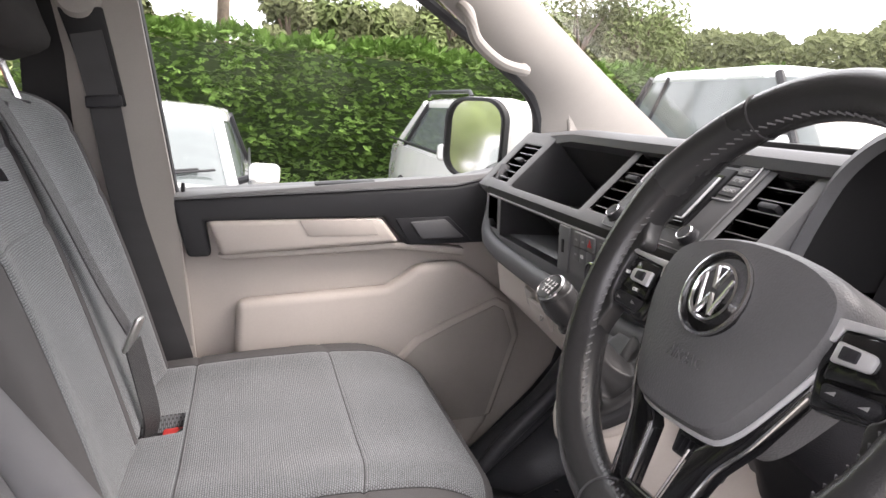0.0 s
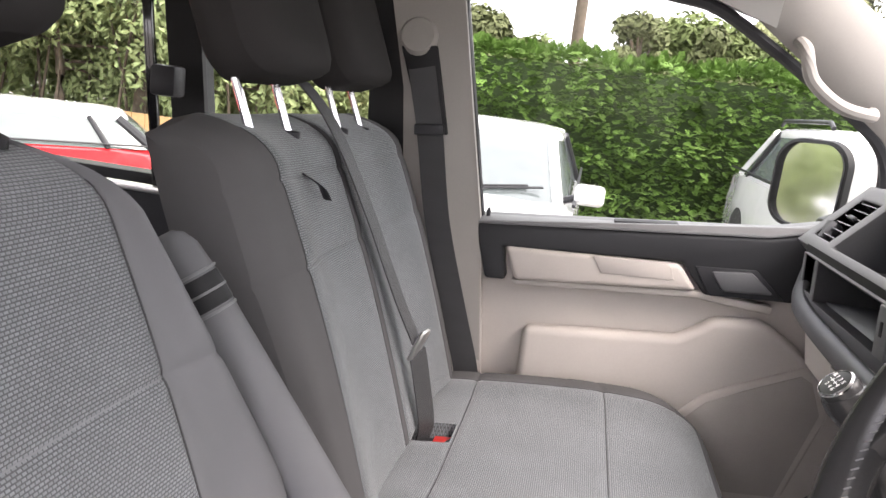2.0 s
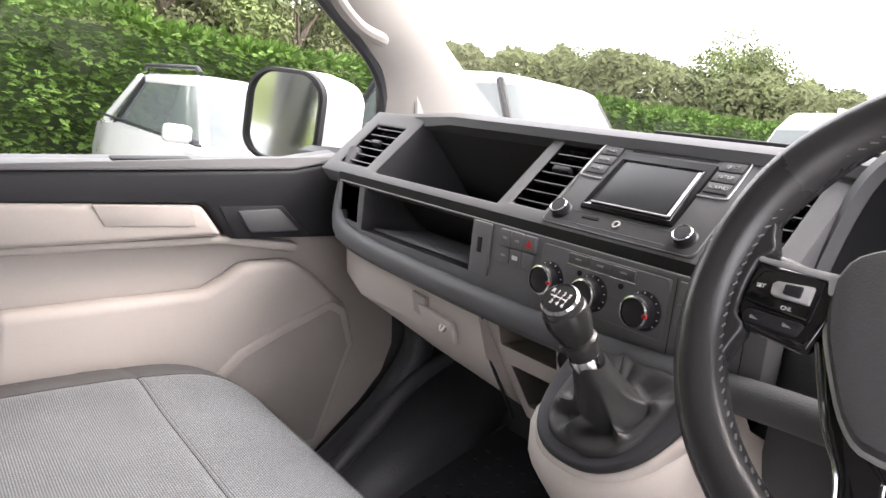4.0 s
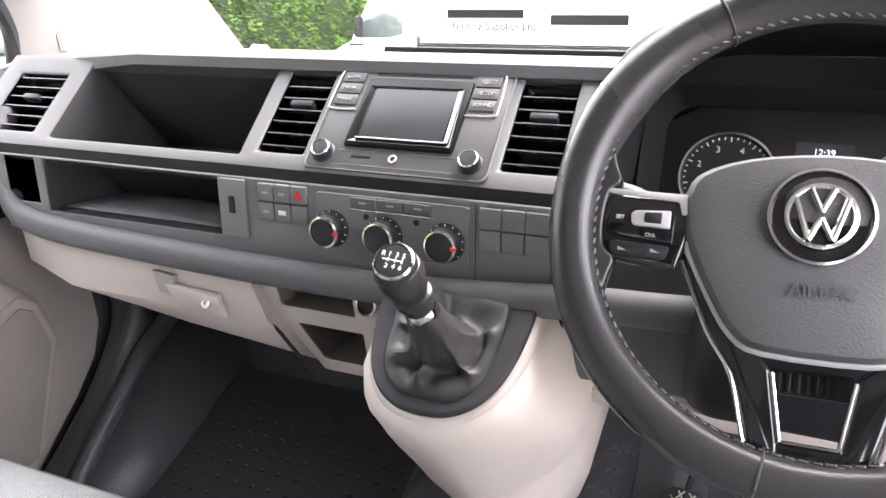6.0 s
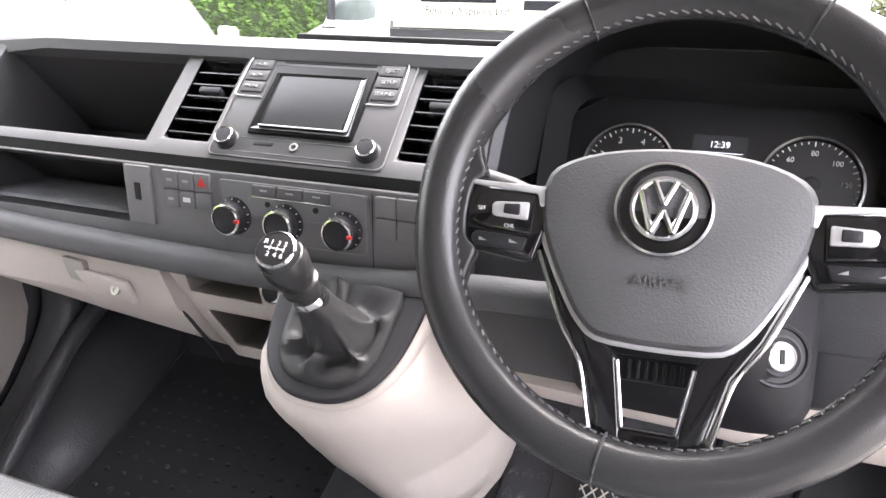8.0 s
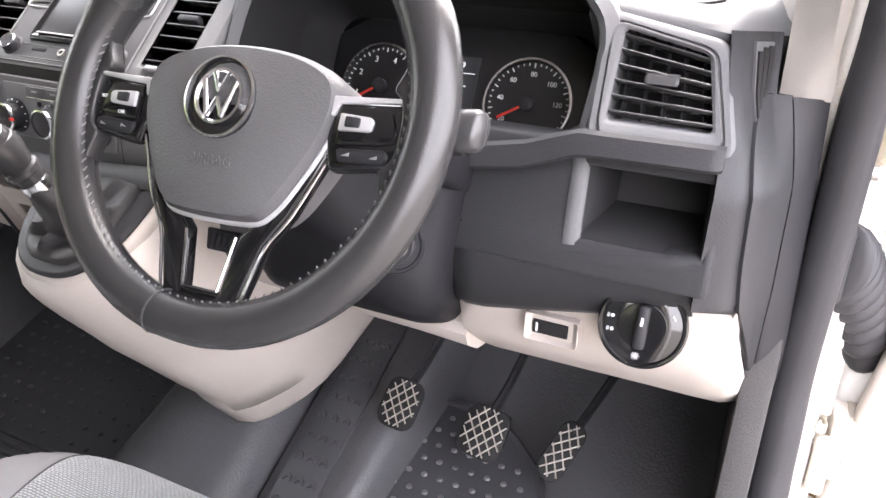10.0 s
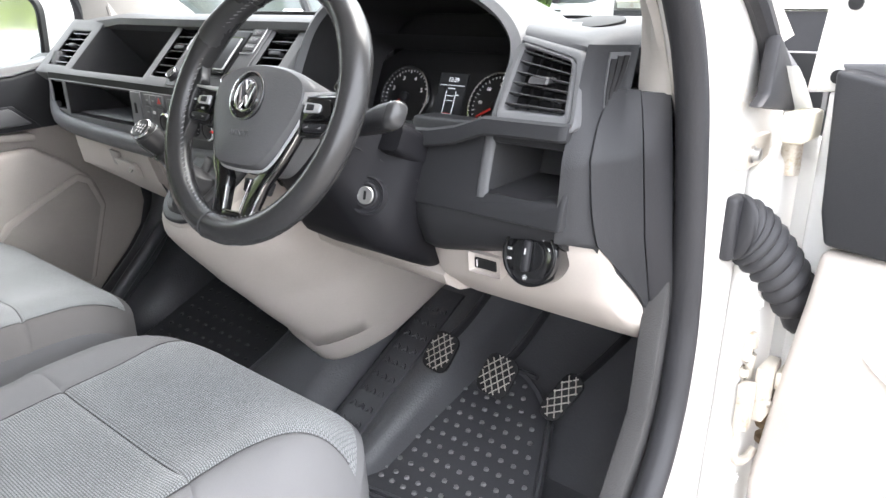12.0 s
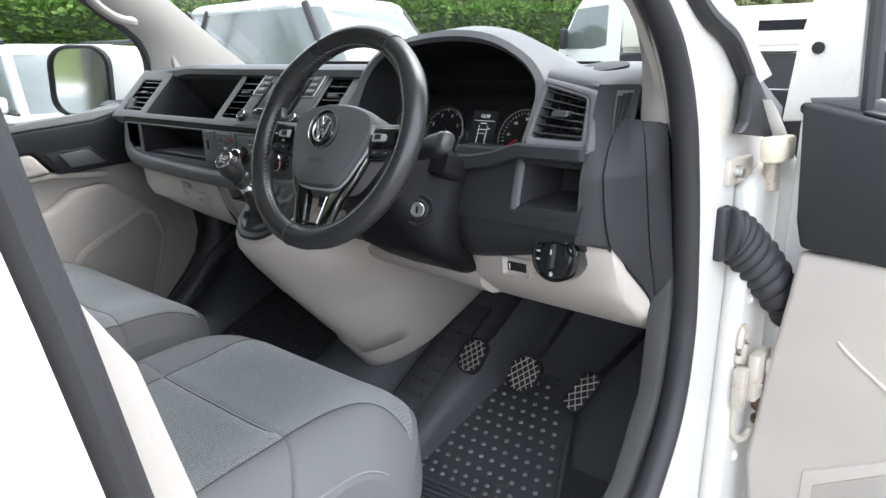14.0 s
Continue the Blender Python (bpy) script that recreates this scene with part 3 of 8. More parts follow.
part("lower_tray", tray((0.204, 0.468, 1.147, 1.212), LF, 0.16, taper=0.006), SHELF, dash, "dark open lower tray")
part("end_tray", tray((0.482, 0.535, 1.155, 1.212), LF, 0.10), DARK, dash)
# black strip put in for the shadow between upper and lower faces
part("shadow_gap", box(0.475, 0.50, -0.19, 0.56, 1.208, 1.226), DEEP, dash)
part("tray_mat", loft([[(0.49 + 0.10 * i / 40, y, 1.1495 + 0.0025 * (i % 2)) for i in range(41)] for y in (0.21, 0.46)], closed=False), RUBBER, dash, "ribbed rubber tray mat", smooth=0)


def vent(a0, a1, b0, b1, fmap, n, bar=True):
    v = part("air_vent", tray((a0, a1, b0, b1), fmap, 0.05), DEEP, dash, "black louvred air vent")
    for i in range(n):
        b = b0 + (b1 - b0) * (i + 0.6) / n
        bb = bmesh.new()
        w = [fmap(a, b + db, d) for a, db, d in ((a0, 0, 0.004), (a1, 0, 0.004), (a1, 0.003, 0.015), (a0, 0.003, 0.015))]
        nrm = (Vector(fmap(a0, b + 0.0014, 0.004)) - Vector(w[0]))
        prism(w, nrm, bm=bb)
        part("slat", bb, SLAT, v)
    am, bm_ = (a0 + a1) / 2, b0 + (b1 - b0) * 0.55
    tab = prism([fmap(am - 0.014, bm_, 0.0), fmap(am + 0.014, bm_, 0.0), fmap(am + 0.014, bm_ + 0.008, 0.0), fmap(am - 0.014, bm_ + 0.008, 0.0)], Vector(fmap(am, bm_, 0.012)) - Vector(fmap(am, bm_, 0.0)), 0.002)
    part("slider_tab", tab, BLACK, v)
    return v


vent(0.108, 0.166, 0.036, 0.150, UF, 7)
vent(-0.166, -0.110, 0.036, 0.150, UF, 7)
vent(0.505, 0.590, 0.036, 0.128, UF, 6)

# radio
UM = basis(Vector(UF(0, 0, 0)), Vector((0, -1, 0)), Vector((0.6745, 0, 0.7384)), Vector((-0.7384, 0, 0.6745)))   # x right, y up the face, z towards the cabin
UR = lambda y0, y1, z0, z1, d0, d1, r=0.003: box(-y1, -y0, SU(z0), SU(z1), d0, d1, r, m=UM)
radio = part("radio", UR(-0.102, 0.100, 1.228, 1.328, -0.01, 0.003, 0.006), RADIO, dash, "dark grey touchscreen radio with two knobs")
part("bezel", UR(-0.060, 0.061, 1.250, 1.316, 0.0, 0.007, 0.003), BEZEL, radio, "black screen bezel")
part("screen", UR(-0.047, 0.046, 1.258, 1.304, 0.006, 0.0082, 0.0008), SCREEN, radio, "switched off dark display")
part("screen_trim", loft([[UM @ Vector((x * k + 0.0005, SU(1.281) + y * q, d)) for x, y in ((-0.0575, -0.0395), (0.0575, -0.0395), (0.0535, 0.0345), (-0.0545, 0.0345))] for d, k, q in ((0.006, 1.0, 1.0), (0.0090, 0.985, 0.98), (0.0074, 0.90, 0.87))], caps=False), GLOSSBLACK, radio, "gloss black screen frame", smooth=0)
part("screen_trim", sweep([UM @ Vector((x, y, 0.0088)) for x, y in ((-0.048, SU(1.2562)), (0.051, SU(1.2562)))], 0.0016, 8, squash=(1, 0.6)), SILVER, radio, "bright trim strip")
part("screen_trim", sweep([UM @ Vector((x, y, 0.0088)) for x, y in ((0.0515, SU(1.2565)), (0.0495, SU(1.303)))], 0.0020, 8, squash=(1, 0.5)), SILVER, radio, "bright trim strip")
part("disc_slot", UR(-0.055, 0.055, 1.3195, 1.3225, 0.002, 0.0035, 0.0005), DEEP, radio)
for y, s in ((0.098, 1), (-0.093, -1)):
    part("bracket_trim", sweep(smoothpath([UM @ Vector((-y + s * a, SU(z), 0.0042)) for a, z in ((0.034, 1.2845), (0.012, 1.2845), (0.003, 1.2855), (0.0, 1.289), (0.001, 1.318), (0.004, 1.3235), (0.010, 1.3245))], 3), 0.0009, 6), SILVER, radio, "thin bright bracket")
    for k in range(3):
        z = 1.289 + 0.0112 * k
        yb = y - s * 0.018
        part("button", UR(yb - 0.0135, yb + 0.0135, z, z + 0.0100, 0.002, 0.0050, 0.001), RADIO, radio)
part("bracket_trim", sweep([UM @ Vector((x, SU(1.3245), 0.0040)) for x in (-0.088, 0.083)], 0.0008, 6), SILVER, radio)
for word, z in (("EJECT", 1.316), ("SETUP", 1.305), ("SOUND", 1.294)):
    part("lettering", text_mesh(word, 0.0062, UM @ Matrix.Translation((0.076, SU(z), 0.0056))), GREYMARK, radio, smooth=0)
for word, z in (("RADIO", 1.316), ("MEDIA", 1.305), ("PHONE", 1.294)):
    part("lettering", text_mesh(word, 0.0052, UM @ Matrix.Translation((-0.081, SU(z), 0.0056))), GREYMARK, radio, smooth=0)
KNOB = [(0.0128, 0), (0.0128, 0.003), (0.0110, 0.0045), (0.0107, 0.011), (0.0100, 0.0125), (0.0085, 0.0128), (0.0, 0.0126)]
for y in (0.081, -0.081):
    kn = part("knob", lathe(KNOB[:-1] + [(0.001, 0.0126)], UM @ Matrix.Translation((-y, SU(1.243), 0.0)), 24), BLACK, radio, "ribbed black rotary knob")
    part("knob_ring", lathe([(0.0094, 0.0118), (0.0104, 0.0122), (0.0094, 0.0134), (0.0086, 0.0128)], UM @ Matrix.Translation((-y, SU(1.243), 0.0)), 24), CHROME, kn)
part("card_slot", UR(0.026, 0.048, 1.2405, 1.2435, 0.001, 0.0038, 0.0005), DEEP, radio)
part("aux_socket", lathe([(0.0048, 0.0), (0.0048, 0.0042), (0.0028, 0.0042), (0.0026, 0.001)], UM @ Matrix.Translation((0.0, SU(1.241), 0.001)), 16), STEEL, radio)

# switch rows and heater panel on the lower face
LM = basis(Vector((0.468, 0, 1.215)), Vector((0, -1, 0)), Vector((-0.06, 0, 1)).normalized(), Vector((-1, 0, -0.06)).normalized())
LR = lambda y0, y1, z0, z1, d0, d1, r=0.002: box(-y1, -y0, z0 - 1.215, z1 - 1.215, d0, d1, r, m=LM)
for i in range(3):
    for j in range(2):
        y, z = 0.149 - 0.0205 * i, 1.211 - 0.0205 * j
        sw = part("switch", LR(y - 0.0195, y, z - 0.0193, z, -0.002, 0.004, 0.0015), PANEL, dash, "grey push switch")
        if (i, j) == (2, 0):
            part("hazard_mark", prism([LM @ Vector((-y + 0.0098 + a, z - 1.2245 + b, 0.0038)) for a, b in ((-0.006, -0.004), (0.006, -0.004), (0, 0.006))], (-0.0007, 0, 0)), RED, sw, "red warning triangle", smooth=0)
        elif j == 1 and i == 1:
            part("heater_mark", LR(y - 0.0145, y - 0.005, z - 0.012, z - 0.007, 0.003, 0.0046, 0.0005), WHITEMARK, sw)
usb = part("usb_panel", LR(0.166, 0.201, 1.147, 1.212, -0.002, 0.003, 0.002), MIDGREY, dash, "grey socket plate")
part("usb_port", LR(0.180, 0.188, 1.174, 1.193, 0.001, 0.0042, 0.001), DEEP, usb)
heat = part("heater_panel", LR(-0.091, 0.077, 1.147, 1.208, -0.002, 0.003, 0.004), PANEL, dash, "dark heater control panel")
for i in range(3):
    y = 0.036 - 0.030 * i
    part("button", LR(y - 0.0285, y, 1.1955, 1.2065, 0.001, 0.0055, 0.0015), DARK, heat)
part("button_trim", LR(-0.0545, 0.037, 1.1935, 1.1950, 0.001, 0.0048, 0.0004), CHROME, heat)
for y in (0.019, -0.036):
    part("bolt", lathe([(0.003, 0), (0.003, 0.0045), (0.001, 0.005)], LM @ Matrix.Translation((-y, 1.1875 - 1.215, 0)), 10), DEEP, heat)
for k, (y, red) in enumerate(((0.060, 20), (-0.001, None), (-0.067, 20))):
    m = LM @ Matrix.Translation((-y, 1.171 - 1.215, 0.0)) @ Matrix.Scale(0.88, 4)
    kn = part("knob", lathe([(0.0225, 0.001), (0.0225, 0.005), (0.0200, 0.007), (0.0185, 0.008), (0.0178, 0.020), (0.0145, 0.022), (0.001, 0.0215)], m, 28), BLACK, heat, "black rotary heater knob with a bright ring")
    part("knob_ring", lathe([(0.0158, 0.0205), (0.0186, 0.0200), (0.0184, 0.0230), (0.0162, 0.0240)], m, 32), CHROME, kn, "bright chrome ring")
    tk_ = bmesh.new()
    for q in range(11):
        box(0.0196, 0.0214, -0.0005, 0.0005, 0.0048, 0.0072, m=m @ Matrix.Rotation(radians(-40 + 26 * q), 4, "Z"), bm=tk_)
    part("scale_marks", tk_, WHITEMARK, kn, smooth=0)
    if red:
        part("pointer", box(0.0135, 0.0195, -0.0018, 0.0018, 0.0225, 0.0255, m=m), RED, kn)
for i in range(3):
    for j in range(2):
        y, z = -0.100 - 0.0225 * i, 1.209 - 0.0215 * j
        part("blank_switch", LR(y - 0.0218, y, z - 0.0205, z, -0.002, 0.0032, 0.0015), PANEL, dash)

# raised lips round the panel fields; their lighter grey paints in edge highlights
lip = lambda m, y0, y1, z0, z1, r, h: [m @ Vector((-(y0 + y1) / 2 + x, (z0 + z1) / 2 + z, h)) for x, z in roundrect((y1 - y0) / 2, (z1 - z0) / 2, r)]
part("panel_highlight_lip", sweep(lip(LM, -0.0905, 0.0765, -0.0675, -0.0075, 0.006, 0.0028), 0.0008, 6, loop=True), MIDGREY, heat)
part("panel_highlight_lip", sweep(lip(LM, -0.056, 0.042, -0.040, -0.0195, 0.005, 0.0026), 0.0006, 6, loop=True), MIDGREY, heat)
part("panel_highlight_lip", sweep(lip(UM, -0.101, 0.099, SU(1.229), SU(1.327), 0.009, 0.0028), 0.0009, 6, loop=True), MIDGREY, radio)
part("panel_highlight_lip", sweep([UM @ Vector((x, SU(1.2335), 0.0030)) for x in (-0.066, 0.066)], 0.0007, 6), MIDGREY, radio)
part("panel_highlight_lip", sweep([UM @ Vector((x, SU(1.2465), 0.0030)) for x in (-0.066, 0.066)], 0.0006, 6), MIDGREY, radio)
for a, b in ((-0.096, 0.0), (-0.170, 0.0)):
    part("panel_groove", box(-a - 0.0004, -a + 0.0004, -0.085, -0.004, -0.001, 0.0004, m=LM), DEEP, dash)

# padded rail under the switches
rail = smoothpath([(0.505, -0.43, 1.134), (0.484, -0.36, 1.133), (0.470, -0.27, 1.132), (0.466, -0.20, 1.130), (0.459, -0.05, 1.120), (0.457, 0.10, 1.118), (0.458, 0.30, 1.122), (0.462, 0.45, 1.128), (0.472, 0.525, 1.140), (0.487, 0.560, 1.175), (0.500, 0.575, 1.215), (0.52, 0.59, 1.26)], 5)
part("padded_rail", sweep(rail, [0.017] * len(rail), 12, squash=(0.8, 1.0)), DARK, dash, "soft dark grey padded rail")
LOWP = lambda y: 0.985 + 0.045 * max(0.0, (y - 0.05) / 0.4)
rings = []
for y in (0.60, 0.56, 0.45, 0.3, 0.167):
    o = 0.06 * max(0, (y - 0.45) / 0.15)
    rings.append([(0.470 + o, y, 1.128 + o * 0.4), (0.468 + o, y, 1.10 + o * 0.2), (0.478 + o, y, 1.05), (0.497 + o, y, LOWP(y) + 0.012), (0.515 + o, y, LOWP(y)), (0.56 + o, y, LOWP(y) + 0.008), (0.60, y, 1.12)])
CUT = lambda z: 0.167 - 0.063 * min(1.0, max(0.0, (1.075 - z) / 0.083)) ** 1.15
rings[-1] = [(x, CUT(z), z) for x, y, z in rings[-1]]
gb = part("glovebox", loft(rings), BEIGE, dash, "beige lower dash trim with a keyhole flap")
part("flap_recess", prism([(0.462, 0.302, 1.095), (0.462, 0.270, 1.092), (0.470, 0.272, 1.062), (0.470, 0.300, 1.066)], (0.02, 0, 0), 0.002), BEIGE2, gb)
part("lock_plate", prism([(0.470, 0.284, 1.083), (0.470, 0.208, 1.078), (0.482, 0.206, 1.048), (0.482, 0.278, 1.054)], (-0.009, 0, -0.002), 0.003), BEIGE, gb)
part("keyhole", lathe([(0.006, 0), (0.006, 0.0035), (0.003, 0.0035), (0.003, 0.001)], basis(Vector((0.4665, 0.226, 1.064)), Vector((0, -1, 0)), Vector((0.37, 0, 0.93)), Vector((-0.93, 0, 0.37))), 16), STEEL, gb)
BF = lambda a, b, d: (0.470 + (1.122 - b) * 0.33 + d, a if a < 0.05 else 0.05 + (a - 0.05) * (CUT(b) - 0.053) / 0.114, b)
cbb = holed((-0.05, 0.164, 0.988, 1.122), [(0.045, 0.141, 1.070, 1.111), (0.040, 0.136, 1.004, 1.048)], BF, 0.015)
bevel_all(cbb, 0.004, 2, 50)
cb = part("cubby", cbb, BEIGE, dash, "beige double cubby under the switches")
part("cubby_tray", tray((0.045, 0.141, 1.070, 1.111), BF, 0.055, taper=0.006), BEIGE, cb)
part("cubby_tray", tray((0.040, 0.136, 1.004, 1.048), BF, 0.09, taper=0.004), BEIGE2, cb)
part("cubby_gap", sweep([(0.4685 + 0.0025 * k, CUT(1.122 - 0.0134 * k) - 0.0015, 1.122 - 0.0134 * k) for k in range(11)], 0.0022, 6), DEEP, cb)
part("cubby_underside", box(0.515, 0.60, -0.05, 0.098, 0.988, 1.0), BEIGE2, cb)
part("power_socket", lathe([(0.0122, 0), (0.0122, 0.005), (0.0098, 0.006), (0.0094, 0.002)], basis(Vector((0.478, 0.024, 1.091)), Vector((0, -1, 0)), Vector((0, 0, 1)), Vector((-1, 0, 0))), 20), CHROME, cb, "chrome ringed power socket")

part("socket_plug", lathe([(0.0096, 0.0), (0.0096, 0.003), (0.001, 0.0035)], basis(Vector((0.478, 0.024, 1.091)), Vector((0, -1, 0)), Vector((0, 0, 1)), Vector((-1, 0, 0))), 20), BLACK, cb, "black socket cover")

# driver's side of the dash
PF = lambda a, b, d: (0.486 + (b - 1.144) * 0.30 + d, a, b)
drv = holed((-0.702, -0.455, 1.120, 1.226), [(-0.692, -0.592, 1.149, 1.206)], PF, 0.04)
bevel_all(drv, 0.004, 2, 50)
part("driver_panel", drv, SHADEDARK, dash, "dark grey panel with an open cubby")
part("driver_cubby", tray((-0.692, -0.592, 1.149, 1.206), PF, 0.10, taper=0.010), SHELF, dash, "dark open cubby")
# edge is paler than its panel, painting in the light on this jamb
part("lit_cubby_cheek", sweep([PF(-0.5885, 1.142, 0.002), PF(-0.5875, 1.160, 0.0), PF(-0.586, 1.190, 0.0), PF(-0.584, 1.212, 0.002)], 0.0075, 10, squash=(1.0, 0.40)), DARK, dash, "rounded cubby edge, paler to look lit")
# the lip that runs under the instruments and the outer vent
rings = []
for y, zb, zt, o in ((-0.205, 1.208, 1.228, 0.02), (-0.26, 1.196, 1.216, 0.008), (-0.33, 1.191, 1.212, 0.004), (-0.43, 1.189, 1.211, 0.002), (-0.495, 1.1910, 1.2140, 0.0), (-0.538, 1.1985, 1.2225, 0.0), (-0.565, 1.208, 1.232, 0.0), (-0.582, 1.2145, 1.2375, 0.0), (-0.60, 1.2160, 1.2375, 0.0), (-0.65, 1.2168, 1.2380, 0.0), (-0.684, 1.2172, 1.2385, 0.0), (-0.691, 1.2176, 1.2385, 0.001), (-0.695, 1.2185, 1.2380, 0.004)):
    x0 = 0.4885 + o
    rings.append([(x0 + 0.05, y, zb + 0.006), (x0 + 0.003, y, zb), (x0, y, zb + 0.003), (x0 + 0.005, y, zt - 0.003), (x0 + 0.010, y, zt), (x0 + 0.022, y, zt - 0.002), (x0 + 0.10, y, zt - (0.022 if y > -0.57 else -0.004))])
part("binnacle_lip", loft(rings), SHADEDARK, dash, "grey moulded lip under the instruments", smooth=32)
rings = []
for y, o, up in ((-0.6925, 0.0052, 0.0255), (-0.690, 0.0048, 0.0252), (-0.680, 0.0032, 0.0235), (-0.66, 0.0012, 0.020), (-0.6, 0.0, 0.010), (-0.505, 0.0, -0.006), (-0.484, 0.003, -0.008), (-0.476, 0.012, -0.008), (-0.472, 0.03, -0.008)):
    rings.append([(0.515 + o, y, 1.138 + up * 0.65), (0.490 + o, y, 1.136 + up * 0.65), (0.483 + o, y, 1.131 + up * 0.7), (0.4815 + o, y, 1.120 + up * 0.8), (0.486 + o, y, 1.098 + up * 0.9), (0.500 + o, y, 1.070 + up), (0.522 + o, y, 1.057 + up * 1.1), (0.56, y, 1.060 + up), (0.56, y, 1.13)])
part("driver_pad", loft(rings), SHADEDARK, dash, "soft dark grey knee pad", smooth=60)
rings = []
for y, tx, tz, bx, bz in ((-0.769, 0.647, 0.982, 0.656, 0.966), (-0.758, 0.638, 0.987, 0.656, 0.956), (-0.744, 0.624, 0.996, 0.656, 0.950), (-0.7385, 0.606, 1.018, 0.656, 0.948), (-0.734, 0.583, 1.046, 0.655, 0.946), (-0.7305, 0.557, 1.072, 0.655, 0.945), (-0.7265, 0.531, 1.097, 0.654, 0.944), (-0.70, 0.519, 1.100, 0.652, 0.944), (-0.66, 0.517, 1.091, 0.646, 0.947), (-0.56, 0.522, 1.070, 0.628, 0.955), (-0.49, 0.530, 1.056, 0.613, 0.962), (-0.472, 0.536, 1.052, 0.606, 0.968), (-0.468, 0.545, 1.050, 0.612, 0.975)):
    k_ = min(1.0, (tz - bz) / 0.13)
    mx, mz = tx * 0.55 + bx * 0.45 - 0.022 * k_, tz * 0.55 + bz * 0.45 - 0.014 * k_
    rings.append([(tx, y, tz), (tx + 0.002 * k_, y, tz - 0.016 * k_), (mx - 0.004 * k_, y, mz + 0.010 * k_), (mx + 0.010 * k_, y, mz - 0.008 * k_), (bx - 0.012 * k_, y, bz + 0.008 * k_), (bx, y, bz), (bx + 0.04, y, bz + 0.012), (0.70, y, bz + 0.06), (0.66, y, tz)])
part("driver_lower_trim", loft(rings), BEIGE, dash, "beige knee trim below the pad", smooth=50)
rings = []
for y, z in ((-0.475, -0.006), (-0.44, -0.004), (-0.40, -0.002), (-0.30, 0.0), (-0.2, 0.004), (-0.165, 0.006)):
    rings.append([(0.560, y, 1.05 + z), (0.562, y, 1.012 + z), (0.553, y, 1.004 + z), (0.560, y, 0.990 + z), (0.590, y, 0.972 + z), (0.63, y, 0.965 + z), (0.70, y, 0.99), (0.70, y, 1.06)])
part("column_lower_trim", loft(rings), BEIGE, dash, "beige trim under the steering column", smooth=50)
part("column_upper_trim", box(0.515, 0.62, -0.47, -0.18, 1.03, 1.20, 0.012), DARK, dash)
# light switch and dimmer
LSM = basis(Vector((0.498, -0.656, 1.081)), Vector((0.06, -0.998, 0)).normalized(), Vector((0.20, 0.012, 0.98)).normalized(), Vector((-0.978, -0.06, 0.20)).normalized())
ls = part("light_switch", lathe([(0.0365, -0.030), (0.0375, 0.0), (0.0372, 0.005), (0.0355, 0.0078), (0.0335, 0.0075), (0.0325, 0.0055), (0.0318, 0.0058), (0.020, 0.0066), (0.0195, 0.0095), (0.001, 0.0095)], LSM, 48), GLOSSBLACK, dash, "round black light switch")
kb = part("switch_knob", box(-0.0050, 0.0050, -0.0190, 0.0190, 0.008, 0.0175, 0.0035, 3, m=LSM), BLACK, ls)
part("mark", box(-0.001, 0.001, 0.002, 0.009, 0.0170, 0.0180, m=LSM), WHITEMARK, kb, smooth=0)
for x, y in ((-0.0265, 0.004), (-0.0255, -0.0075)):
    part("lamp_mark", lathe([(0.0016, 0.0055), (0.0016, 0.0068), (0.0006, 0.0068)], LSM @ Matrix.Translation((x + 0.0014, y, 0)), 10), WHITEMARK, ls, smooth=0)
    for q in (-0.0017, 0.0, 0.0017):
        part("lamp_mark", box(x - 0.0032, x - 0.0010, y + q * 0.7 - 0.0002, y + q * 0.7 + 0.0002, 0.0055, 0.0070, m=LSM), WHITEMARK, ls, smooth=0)
part("off_mark", lathe([(0.0013, 0.006), (0.0018, 0.006), (0.0018, 0.0070), (0.0013, 0.0070)], LSM @ Matrix.Translation((-0.0130, 0.0235, 0)), 14), WHITEMARK, ls, smooth=0)
part("lettering", text_mesh("AUTO", 0.0038, LSM @ Matrix.Translation((0.001, 0.0262, 0.0066))), WHITEMARK, ls, smooth=0)
for x, y, a in ((0.0145, 0.0215, -35), (0.0245, 0.0115, -55)):
    part("lamp_mark", box(-0.0022, 0.0022, -0.0005, 0.0005, 0.0056, 0.0068, m=LSM @ Matrix.Translation((x, y, 0)) @ Matrix.Rotation(radians(a), 4, "Z")), WHITEMARK, ls, smooth=0)
part("lamp_mark", lathe([(0.0015, 0.0095), (0.0015, 0.0102), (0.0006, 0.0102)], LSM @ Matrix.Translation((-0.0015, -0.0265, -0.003)), 12), WHITEMARK, ls, smooth=0)
for q in range(8):
    part("lamp_mark", box(0.0022, 0.0034, -0.0003, 0.0003, 0.0064, 0.0072, m=LSM @ Matrix.Translation((-0.0015, -0.0265, 0)) @ Matrix.Rotation(q * math.tau / 8, 4, "Z")), WHITEMARK, ls, smooth=0)
DMM = basis(Vector((0.517, -0.573, 1.045)), Vector((0, -1, 0)), Vector((-0.12, 0, 0.992)).normalized(), Vector((-0.992, 0, -0.12)).normalized())
dm = part("dimmer_frame", loft([[DMM @ Vector((x * k, y * k - e, d)) for x, y in roundrect(0.026, 0.0145, 0.003, 3)] for d, k, e in ((-0.012, 1.0, 0), (0.0005, 1.0, 0), (0.001, 0.97, 0), (-0.006, 0.76, 0.001))]), BEIGE, dash, "beige dimmer recess")
part("dimmer_wheel", box(-0.019, 0.015, -0.0085, 0.0055, -0.012, -0.0035, 0.001, m=DMM), DEEP, dm)
part("wheel_mark", box(-0.0155, -0.0135, -0.006, 0.003, -0.004, -0.0028, m=DMM), WHITEMARK, dm, smooth=0)

